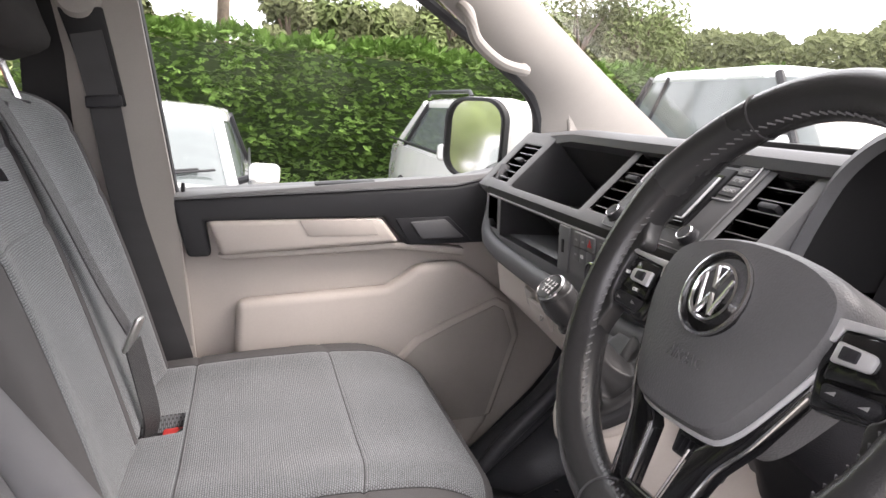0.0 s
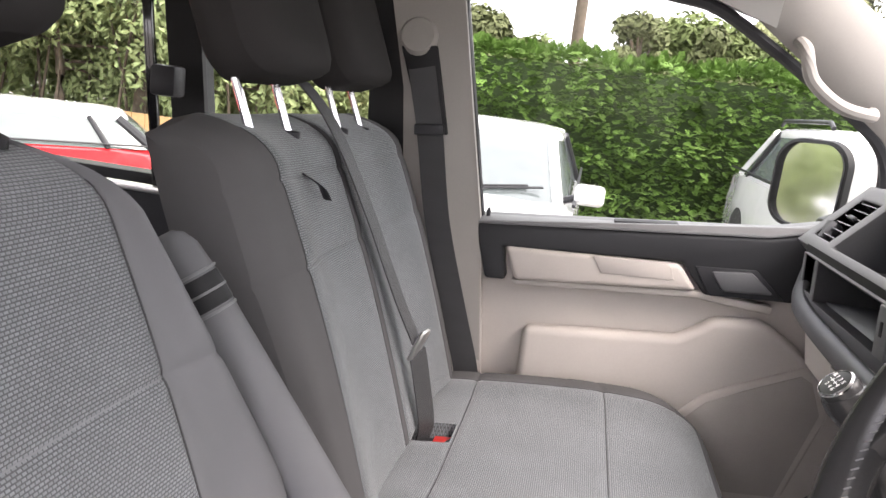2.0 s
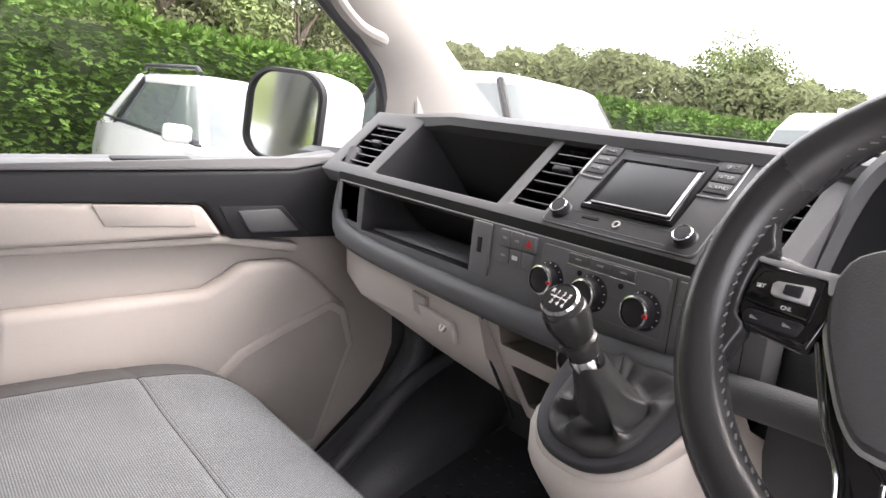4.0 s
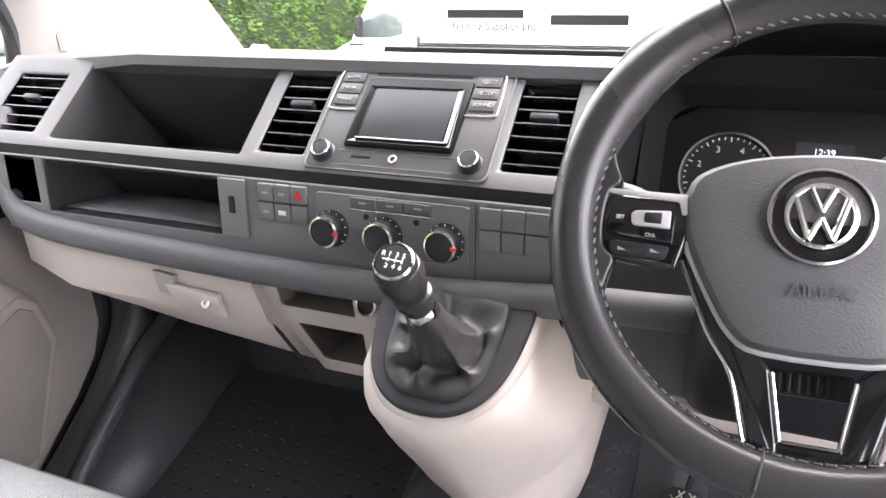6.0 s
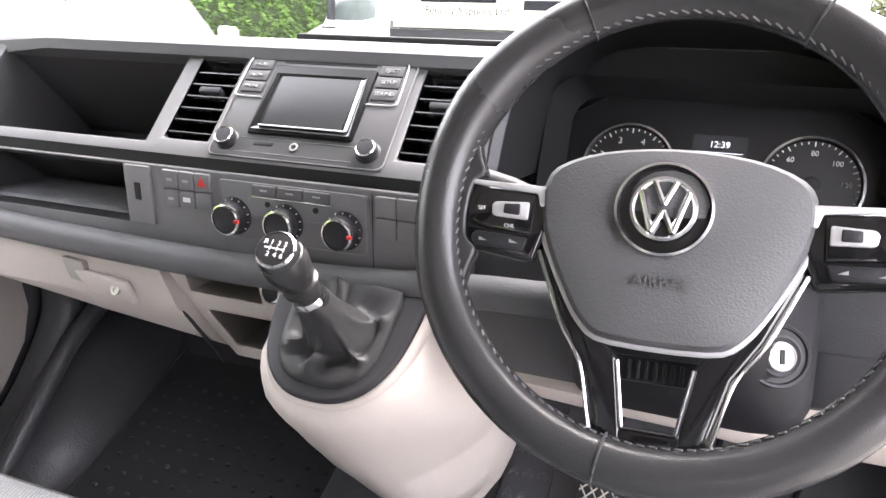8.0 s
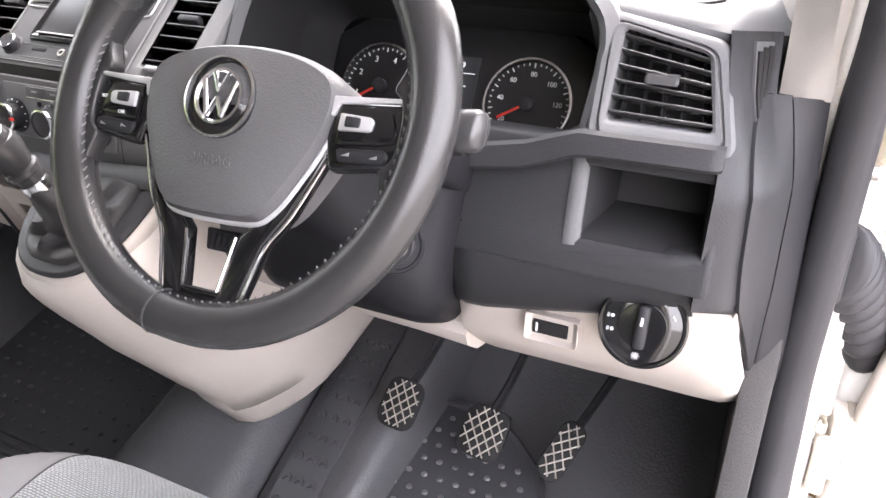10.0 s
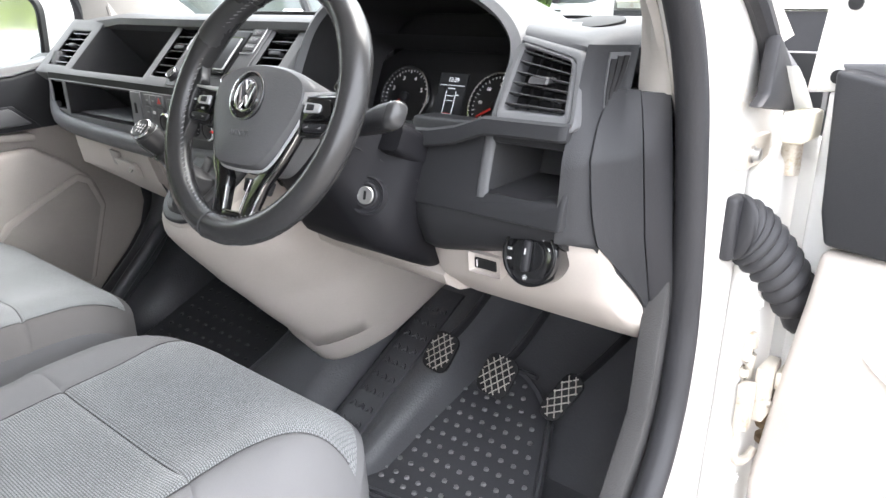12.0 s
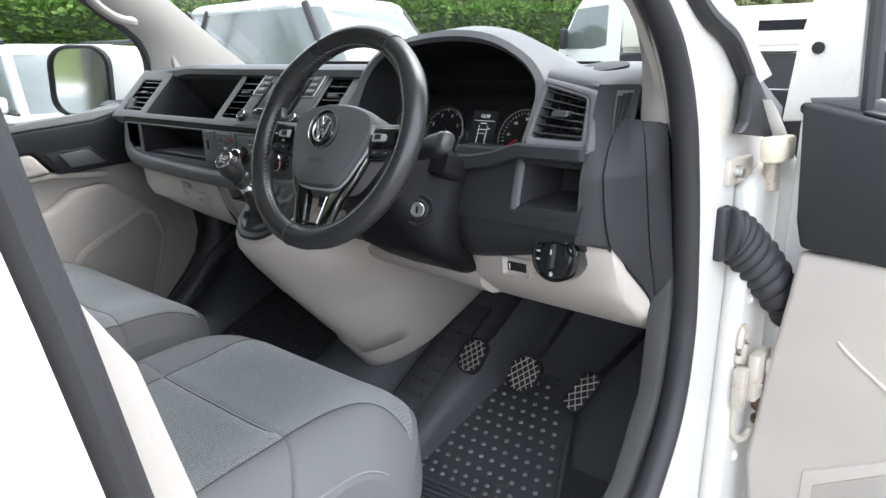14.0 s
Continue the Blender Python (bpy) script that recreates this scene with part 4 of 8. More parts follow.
# driver's outer vent: a framed, slightly twisted field
VX = lambda y, z, d=0.0: Vector((0.490 + (z - 1.22) * 0.66 + d, y, z))
FO = [(-0.5795, 1.3275), (-0.6775, 1.3090), (-0.7000, 1.2300), (-0.5885, 1.2290)]
OP = [(-0.5962, 1.3150), (-0.6670, 1.3005), (-0.6825, 1.2445), (-0.5990, 1.2450)]


def rounded(q, grow, r, n=4):
    """A four-cornered outline with rounded corners, grown outwards."""
    c = sum((Vector(p) for p in q), Vector((0, 0))) / 4
    q = [c + (Vector(p) - c) * (1 + grow / (Vector(p) - c).length) for p in q]
    out = []
    for k in range(4):
        a, p, b = q[k - 1], q[k], q[(k + 1) % 4]
        s0, s1 = p + (a - p).normalized() * r, p + (b - p).normalized() * r
        for j in range(n + 1):
            t = j / n
            out.append(s0 * (1 - t) ** 2 + p * 2 * t * (1 - t) + s1 * t * t)
    return out


vring = lambda q, grow, r, d: [VX(p.x, p.y, d) for p in rounded(q, grow, r)]
vq = loft([vring(FO, 0.004, 0.012, 0.06), vring(FO, 0.003, 0.012, 0.004), vring(FO, 0.0, 0.012, 0.0), vring(FO, -0.006, 0.011, 0.0), vring(FO, -0.0068, 0.011, 0.003), vring(FO, -0.0085, 0.011, 0.003), vring(FO, -0.0095, 0.011, -0.003), vring(OP, 0.0035, 0.006, -0.0025), vring(OP, 0.0, 0.005, 0.001), vring(OP, -0.0005, 0.005, 0.05)], caps=False)
ve = part("air_vent", vq, DARK, dash, "grey framed louvred air vent", smooth=40)
part("vent_throat", prism([VX(y, z, 0.045) for y, z in OP], (0.004, 0, 0)), DEEP, ve)
for i in range(5):
    f = (i + 0.5) / 5
    a, b = Vector(OP[3]).lerp(Vector(OP[2]), f), Vector(OP[0]).lerp(Vector(OP[1]), f)
    part("vane", prism([VX(a.x, a.y, 0.016), VX(b.x, b.y, 0.016), VX(b.x, b.y, 0.034), VX(a.x, a.y, 0.034)], (0, 0.0014, 0)), DEEP, ve)
for i in range(6):
    f = (i + 0.6) / 6
    a, b = Vector(OP[3]).lerp(Vector(OP[0]), f), Vector(OP[2]).lerp(Vector(OP[1]), f)
    part("slat", prism([VX(a.x, a.y, 0.001), VX(b.x, b.y, 0.001), VX(b.x, b.y - 0.0055, 0.0166), VX(a.x, a.y - 0.0055, 0.0166)], (0, 0, 0.0016), 0.0004, 1), SLAT, ve)
part("slider_tab", loft([[VX(-0.6355 + a * k, 1.2795 + b * k, d) for a, b in roundrect(0.0135, 0.0042, 0.002, 3)] for d, k in ((0.012, 0.9), (-0.004, 1.0), (-0.007, 0.85))]), SLAT, ve)
# rounded corner of the dash by the door: sections over height, s runs from the face round to the door
CTAB = [(1.00, (0.575, -0.715, 0.592, -0.728, 0.612, -0.738, 0.622, -0.742, 0.632, -0.747, 0.646, -0.775)),
        (1.10, (0.4855, -0.692, 0.498, -0.712, 0.530, -0.726, 0.565, -0.735, 0.598, -0.747, 0.630, -0.768)),
        (1.20, (0.4905, -0.693, 0.498, -0.709, 0.515, -0.722, 0.545, -0.733, 0.580, -0.744, 0.616, -0.763)),
        (1.27, (0.523, -0.688, 0.534, -0.697, 0.556, -0.703, 0.585, -0.715, 0.590, -0.732, 0.606, -0.760)),
        (1.335, (0.566, -0.676, 0.575, -0.684, 0.592, -0.694, 0.612, -0.706, 0.622, -0.735, 0.630, -0.758))]
CS = (0.0, 0.15, 0.35, 0.55, 0.8, 1.0)


def corner(s_, z, out=0.0):
    lo, hi = next((a, b) for a, b in zip(CTAB[:-1], CTAB[1:]) if z <= b[0] or b is CTAB[-1])
    f = (z - lo[0]) / (hi[0] - lo[0])
    row = [p * (1 - f) + q * f for p, q in zip(lo[1], hi[1])]
    k = next(i for i in range(5) if s_ <= CS[i + 1] + 1e-6)
    g = (s_ - CS[k]) / (CS[k + 1] - CS[k])
    x0, y0, x1, y1 = row[2 * k:2 * k + 4]
    n_ = Vector((y1 - y0, -(x1 - x0), 0)).normalized()
    return Vector((x0 + (x1 - x0) * g, y0 + (y1 - y0) * g, z)) + n_ * out


def corner_patch(left, right, z0, z1, out, n=10, m=22):
    """A plate lying on the corner between two edges given as s over height, with its rim turned in."""
    inner = [[corner(left(z) + (right(z) - left(z)) * k / n, z, out) for k in range(n + 1)] for z in [z0 + (z1 - z0) * q / m for q in range(m + 1)]]
    b = loft(inner, closed=False)
    rim_ = [r[0] for r in inner] + inner[-1][1:] + [r[-1] for r in inner[::-1]][1:] + inner[0][1:-1][::-1]
    loft([rim_ + rim_[:1], [p + Vector((0.006, 0.010, 0)) for p in rim_ + rim_[:1]]], closed=False, bm=b)
    return b


def between(table):
    fine = smoothpath([(z, a, 0) for z, a in table], 8)

    def f(z):
        for p, q in zip(fine[:-1], fine[1:]):
            if z <= q.x:
                return p.y + (q.y - p.y) * (z - p.x) / max(q.x - p.x, 1e-6)
        return fine[-1].y
    return f


cov = between([(0.975, 0.79), (0.99, 0.74), (1.02, 0.57), (1.05, 0.44), (1.09, 0.34), (1.135, 0.285), (1.18, 0.275), (1.21, 0.28), (1.24, 0.31), (1.265, 0.40), (1.285, 0.49), (1.30, 0.57)])
rows_ = []
for z in [0.985 + 0.335 * q / 36 for q in range(37)]:
    s0 = 0.0 if z > 1.10 else max(0.0, cov(z) - 0.04)
    s1 = 1.0 if z < 1.262 else 0.62
    row = [corner(s0 + (s1 - s0) * k / 16, z) for k in range(17)]
    rows_.append([row[0] + Vector((0.030, 0.004, 0))] + row)
part("end_corner", loft(rows_, closed=False), SHADEDARK, dash, "dark grey rounded dash corner", smooth=60)
part("end_cover", corner_patch(cov, lambda z: 0.785, 0.985, 1.272, 0.0035, 12, 48), SHADEDARK, dash, "removable curved side cover", smooth=60)
part("end_strip", corner_patch(lambda z: 0.80, lambda z: 0.995, 0.985, 1.270, 0.0040), BLACK, dash, "narrow dark side strip")
dml = between([(1.245, 0.37), (1.258, 0.345), (1.30, 0.31), (1.335, 0.31)])
dmr = between([(1.245, 0.38), (1.258, 0.41), (1.29, 0.50), (1.335, 0.56)])
ev = part("demist_vent", corner_patch(dml, dmr, 1.249, 1.312, 0.0025, 6, 14), DARK, dash, "small side window vent")
for a, b, z0, z1 in ((0.08, 0.36, 1.256, 1.305), (0.41, 0.66, 1.262, 1.308), (0.71, 0.93, 1.270, 1.309)):
    part("slot", corner_patch(lambda z: dml(z) + (dmr(z) - dml(z)) * a, lambda z: dml(z) + (dmr(z) - dml(z)) * b, z0, z1, 0.0045, 3, 8), DEEP, ev)
rings = []
for z, xl, yl_, xr, yr in ((1.268, 0.603, -0.7215, 0.602, -0.762), (1.275, 0.602, -0.7215, 0.600, -0.762), (1.31, 0.603, -0.7205, 0.586, -0.763), (1.35, 0.600, -0.719, 0.560, -0.760), (1.40, 0.582, -0.715, 0.520, -0.755), (1.45, 0.545, -0.709, 0.475, -0.745)):
    rings.append([(xl, yl_, z), (xl - 0.006, (yl_ * 2 + yr) / 3, z), (xr - 0.004, (yl_ + yr * 2) / 3 - 0.004, z), (xr, yr, z), (xr + 0.05, yr, z), (xl + 0.05, yl_, z)])
part("pillar_foot", loft(rings), BEIGE2, dash, "pale pillar trim foot", smooth=50)
part("top_speaker", lathe([(0.040, 0.0), (0.040, 0.005), (0.036, 0.006), (0.001, 0.006)], Matrix.Translation((0.665, -0.625, 1.340)) @ Matrix.Rotation(radians(-9), 4, "Y") @ Matrix.Diagonal((1.15, 0.9, 1, 1)), 28), DEEP, dash, "oval black speaker grille in the dash top")

# instrument binnacle
HOOD = [(-0.195, 1.215), (-0.200, 1.29), (-0.212, 1.335), (-0.245, 1.366), (-0.31, 1.382), (-0.39, 1.388), (-0.46, 1.382), (-0.52, 1.362), (-0.562, 1.335), (-0.580, 1.30), (-0.576, 1.215)]
hp = [Vector((0, y, z)) for y, z in HOOD]
hp = smoothpath(hp, 4)
cy, cz = -0.388, 1.27


def hring(x_top, x_bot, grow, drop=0.0):
    out = []
    for p in hp:
        f = min(1, max(0, (p.z - 1.215) / 0.17))
        d = Vector((0, p.y - cy, p.z - cz))
        q = Vector((0, cy, cz)) + d * (1 + grow / max(d.length, 0.05))
        out.append((x_bot + (x_top - x_bot) * f, q.y, max(q.z - drop * f, 1.2)))
    return out


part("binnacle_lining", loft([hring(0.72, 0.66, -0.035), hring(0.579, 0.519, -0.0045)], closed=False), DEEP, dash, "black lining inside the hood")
hood = loft([hring(0.580, 0.520, -0.004), hring(0.572, 0.508, 0.004), hring(0.580, 0.515, 0.014), hring(0.64, 0.56, 0.022), hring(0.82, 0.62, 0.03, 0.055), hring(1.0, 0.7, 0.03, 0.10)], closed=False)
part("binnacle_hood", hood, DARK, dash, "dark grey instrument hood")
part("binnacle_back", box(0.735, 0.745, -0.575, -0.205, 1.20, 1.352), DEEP, dash)
IM = basis(Vector((0.657, -0.3950, 1.2262)), Vector((0, -1, 0)), Vector((0.34, 0, 0.94)).normalized(), Vector((-0.94, 0, 0.34)).normalized())
clus = part("instrument_panel", prism([IM @ Vector(p) for p in ((-0.16, -0.055, 0), (0.16, -0.055, 0), (0.16, 0.055, 0), (0.12, 0.078, 0), (-0.12, 0.078, 0), (-0.16, 0.055, 0))], IM.to_3x3() @ Vector((0, 0, -0.02)), 0.004), DIAL, dash, "black instrument cluster with two dials")
part("cluster_shroud", loft([[IM @ Vector((a * k, b * k + 0.010, d)) for a, b in roundrect(0.155, 0.066, 0.03)] for d, k in ((0.002, 1.0), (0.03, 1.08), (0.05, 1.12))], caps=False), DEEP, clus)
for cx, lab in ((-0.0885, "rev counter"), (0.0885, "speedometer")):
    m = IM @ Matrix.Translation((cx, 0.0, 0.0)) @ Matrix.Scale(1.20, 4)
    di = part("dial", lathe([(0.0405, 0.0), (0.0405, 0.004), (0.0385, 0.0045), (0.037, 0.001), (0.001, 0.001)], m, 40), DIAL, clus, "black faced " + lab)
    part("dial_ring", lathe([(0.0385, 0.0035), (0.0408, 0.003), (0.0405, 0.0055), (0.0385, 0.0058)], m, 40), CHROME, di)
    ticks = bmesh.new()
    for k in range(33):
        a = radians(225 - 270 * k / 32)
        r0 = 0.0325 if k % 4 == 0 else 0.0345
        box(r0, 0.0365, -0.0005, 0.0005, 0.0012, 0.0018, m=m @ Matrix.Rotation(a, 4, "Z"), bm=ticks)
    part("scale_marks", ticks, WHITEMARK, di, smooth=0)
    nums = ["1", "2", "3", "4", "5"] if cx < 0 else ["20", "40", "60", "80", "100", "120"]
    for k, word in enumerate(nums):
        a = radians((200 - 44 * k) if cx < 0 else (215 - 42 * k))
        part("lettering", text_mesh(word, 0.0078 if cx < 0 else 0.006, m @ Matrix.Translation((0.0265 * math.cos(a), 0.0265 * math.sin(a), 0.0015))), WHITEMARK, di, smooth=0)
    part("needle", box(0.0, 0.029, -0.0011, 0.0011, 0.004, 0.0056, m=m @ Matrix.Rotation(radians(212), 4, "Z")), NEEDLE, di)
    part("needle_hub", lathe([(0.0065, 0.001), (0.0065, 0.007), (0.005, 0.008), (0.001, 0.008)], m, 20), BLACK, di)
IB = lambda x0, x1, y0, y1, d0, d1: box(x0, x1, y0, y1, d0, d1, m=IM)
disp = part("display", IB(-0.0265, 0.0265, -0.05, 0.043, 0.0005, 0.002), SCREEN, clus, "lit trip display")
part("lettering", text_mesh("12:39", 0.0092, IM @ Matrix.Translation((0, 0.033, 0.0022))), LCD, disp, smooth=0)
for r in ((-0.023, 0.023, 0.0245, 0.0252), (-0.0065, 0.0065, 0.0195, 0.0208), (-0.0095, -0.0085, -0.018, 0.016), (0.0085, 0.0095, -0.018, 0.016), (-0.0085, 0.0085, -0.0195, -0.0183), (-0.0075, 0.0075, 0.0085, 0.0095), (-0.0065, 0.0065, 0.0015, 0.0022), (0.0110, 0.0150, 0.010, 0.0115), (-0.023, 0.023, -0.0275, -0.0268), (-0.023, -0.010, -0.040, -0.035), (0.013, 0.021, -0.040, -0.035)):
    part("lcd_mark", IB(*r, 0.002, 0.0024), LCD, disp, smooth=0)
part("warning_mark", IB(-0.0085, 0.0085, -0.0183, -0.0172, 0.002, 0.0025), NEEDLE, disp, smooth=0)

# ---------------------------------------------------------------- steering column and wheel
col = thing("steering_column", "dark grey steering column shroud with ignition lock and stalks", "steering column")
TA = radians(24.3)
WN, WU = Vector((-math.cos(TA), 0, math.sin(TA))), Vector((math.sin(TA), 0, math.cos(TA)))
WC = Vector((0.3304, -0.373, 1.2467))
WM = basis(WC, Vector((0, -1, 0)), WU, WN)       # x to the driver's right, y up, z towards the driver
csec = [[WM @ Vector((a * 1.0 + cx, b + cy_, d)) for a, b in roundrect(hw, hh, rr_, 6)] for d, cx, cy_, hw, hh, rr_ in ((-0.045, 0.0, -0.005, 0.048, 0.046, 0.026), (-0.052, 0.0, -0.008, 0.058, 0.054, 0.03), (-0.10, 0.002, -0.016, 0.064, 0.060, 0.03), (-0.135, 0.010, -0.028, 0.076, 0.072, 0.032), (-0.152, 0.018, -0.036, 0.090, 0.080, 0.036), (-0.172, 0.020, -0.042, 0.096, 0.084, 0.034), (-0.23, 0.014, -0.046, 0.092, 0.084, 0.03), (-0.32, 0.004, -0.050, 0.088, 0.080, 0.03))]
part("shroud", loft(csec), COLUMN, col, "black plastic column shroud", smooth=60)
part("shroud_joint", sweep([WM @ Vector((x, -0.012 - e, d)) for x, e, d in ((0.0665, 0.0, -0.10), (0.080, 0.004, -0.13), (0.106, 0.012, -0.155), (0.116, 0.016, -0.18), (0.107, 0.02, -0.24))], 0.0012, 6), DEEP, col)
# solid black block stands in for the dark void at the lever
part("lever_recess", loft([[WM @ Vector((0.096 + a * k, 0.012 + b * k, d)) for a, b in roundrect(0.022, 0.020, 0.010, 4)] for d, k in ((-0.20, 1.0), (-0.138, 1.0), (-0.128, 0.85))]), COLUMN, col, "black block painted in for the void behind the lever")
GM = basis(Vector((0.4240, -0.4568, 1.1333)), Vector((0.33, -0.94, 0)).normalized(), Vector((0.27, 0.1, 0.957)).normalized(), Vector((-0.90, -0.34, 0.27)).normalized())
ig = part("ignition_lock", lathe([(0.0245, -0.05), (0.0245, 0.001), (0.0235, 0.003), (0.0215, 0.0025), (0.0205, 0.0005), (0.0165, 0.0005), (0.016, 0.0045), (0.0145, 0.0055), (0.0125, 0.0045), (0.001, 0.0045)], GM, 36), BLACK, col, "black ringed ignition lock")
part("lock_barrel", lathe([(0.0112, 0.002), (0.0112, 0.0065), (0.0100, 0.0080), (0.0085, 0.0075), (0.001, 0.0075)], GM, 28), NICKEL, ig, "bright metal key barrel")
part("key_slot", box(-0.0017, 0.0017, -0.0055, 0.0055, 0.007, 0.0083, m=GM), DEEP, ig)
for s in (1, -1):
    stk = []
    for x, y, z, hh, th in ((0.050, 0.006, -0.098, 0.010, 0.010), (0.075, 0.010, -0.092, 0.011, 0.009), (0.100, 0.015, -0.084, 0.014, 0.010), (0.125, 0.020, -0.076, 0.0165, 0.0115), (0.150, 0.024, -0.069, 0.0165, 0.012), (0.160, 0.0255, -0.066, 0.0150, 0.011), (0.163, 0.026, -0.065, 0.011, 0.008)):
        stk.append([WM @ Vector((s * (x - b * 0.25), y + a, z + b)) for a, b in roundrect(hh, th, min(hh, th) * 0.8, 4)])
    st = part("stalk", loft(stk[:5]), BLACK, col, "black control stalk", smooth=60)
    part("stalk_end", loft(stk[4:]), SLAT, st, "satin black lever end", smooth=60)

sw = thing("steering_wheel", "black leather three spoke steering wheel with satin trim", "steering wheel")
R = 0.1545
rim = [WM @ Vector((R * math.cos(a), R * math.sin(a), 0)) for a in [k / 72 * math.tau for k in range(72)]]
rr = []
for k, p in enumerate(rim):
    d = (p - WC).normalized()
    ang = math.degrees(k / 72 * math.tau)
    th = 0.0165 + 0.0022 * (math.exp(-((ang - 150) / 14) ** 2) + math.exp(-((ang - 30) / 14) ** 2))
    rr.append([p + d * (th * math.cos(q / 14 * math.tau)) + WN * (th * 1.06 * math.sin(q / 14 * math.tau)) for q in range(14)])
part("rim", loft(rr, loop=True), LEATHER, sw, "worn black leather rim")
for ang in (262, 118, 62):
    a = radians(ang)
    part("rim_seam", sweep([WM @ (Vector((math.cos(a), math.sin(a), 0)) * (R + 0.0169 * math.cos(q / 16 * math.tau)) + Vector((0, 0, 0.0179 * math.sin(q / 16 * math.tau)))) for q in range(16)], 0.0009, 6, loop=True), THREAD, sw)
stc = bmesh.new()
for k in range(120):
    a0 = k / 120 * math.tau
    pts = [WM @ Vector(((R - 0.0158) * math.cos(a), (R - 0.0158) * math.sin(a), 0.006 + e)) for a, e in ((a0, -0.002), (a0 + 0.03, 0.002))]
    sweep(pts, 0.0007, 4, bm=stc)
part("rim_stitching", stc, PANEL, sw, "line of grey stitches")
WR = WM @ Matrix.Rotation(radians(2.0), 4, "Z")       # the spokes stand turned a little
HUB = [(-0.082, 0.014), (-0.074, 0.030), (-0.045, 0.041), (0, 0.045), (0.045, 0.041), (0.074, 0.030), (0.082, 0.014), (0.078, -0.012), (0.061, -0.047), (0.046, -0.069), (0.028, -0.077), (-0.028, -0.077), (-0.046, -0.069), (-0.061, -0.047), (-0.078, -0.012)]
hb = smoothpath([Vector((x, y, 0)) for x, y in HUB + HUB[:1]], 3)[:-1]
hr = lambda k, z: [WR @ Vector((p.x * k, (p.y + 0.02) * k - 0.02, z + 0.004 * (1 - (p.x / 0.08) ** 2))) for p in hb]
part("airbag_cover", loft([hr(1.0, -0.045), hr(1.03, -0.01), hr(1.02, 0.0), hr(0.97, 0.006), hr(0.80, 0.010), hr(0.4, 0.012)]), AIRBAG, sw, "grained dark grey airbag cover")
part("hub_trim", sweep([WR @ Vector((p.x * 1.035, (p.y + 0.02) * 1.035 - 0.02, -0.003)) for p in hb if p.y < 0.012], 0.0027, 8), SILVER, sw, "thin satin trim round the hub")
part("lettering", text_mesh("AIRBAG", 0.0105, WR @ Matrix.Translation((0, -0.041, 0.0164)), 0.0004), AIRBAG, sw, smooth=0)
BM_ = WR @ Matrix.Translation((-0.004, 0.0045, 0.0125)) @ Matrix.Scale(0.86, 4)
bd = part("badge_recess", lathe([(0.0345, 0.0), (0.034, 0.004), (0.0325, 0.005), (0.031, 0.002), (0.001, 0.001)], BM_, 40), GLOSSBLACK, sw, "gloss black round badge recess")
part("badge_rim", lathe([(0.0322, 0.004), (0.0345, 0.003), (0.0345, 0.0055), (0.0325, 0.006)], BM_, 40), CHROME, bd)
part("badge_ring", lathe([(0.0215, 0.001), (0.0235, 0.002), (0.0235, 0.006), (0.0215, 0.0065), (0.0200, 0.005)], BM_, 36), CHROME, bd, "plain chrome ring emblem")
for a, b, c, d in ((-0.0075, 0.0195, 0.0, 0.0030), (0.0, 0.0030, 0.0075, 0.0195), (-0.0165, 0.0125, -0.0075, -0.0170), (-0.0075, -0.0170, 0.0, -0.0015), (0.0, -0.0015, 0.0075, -0.0170), (0.0075, -0.0170, 0.0165, 0.0125)):
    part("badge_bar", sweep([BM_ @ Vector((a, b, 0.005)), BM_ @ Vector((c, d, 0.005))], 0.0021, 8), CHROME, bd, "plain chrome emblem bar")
SV = lambda x, y, z: WR @ Vector((x, y - 0.009, z))
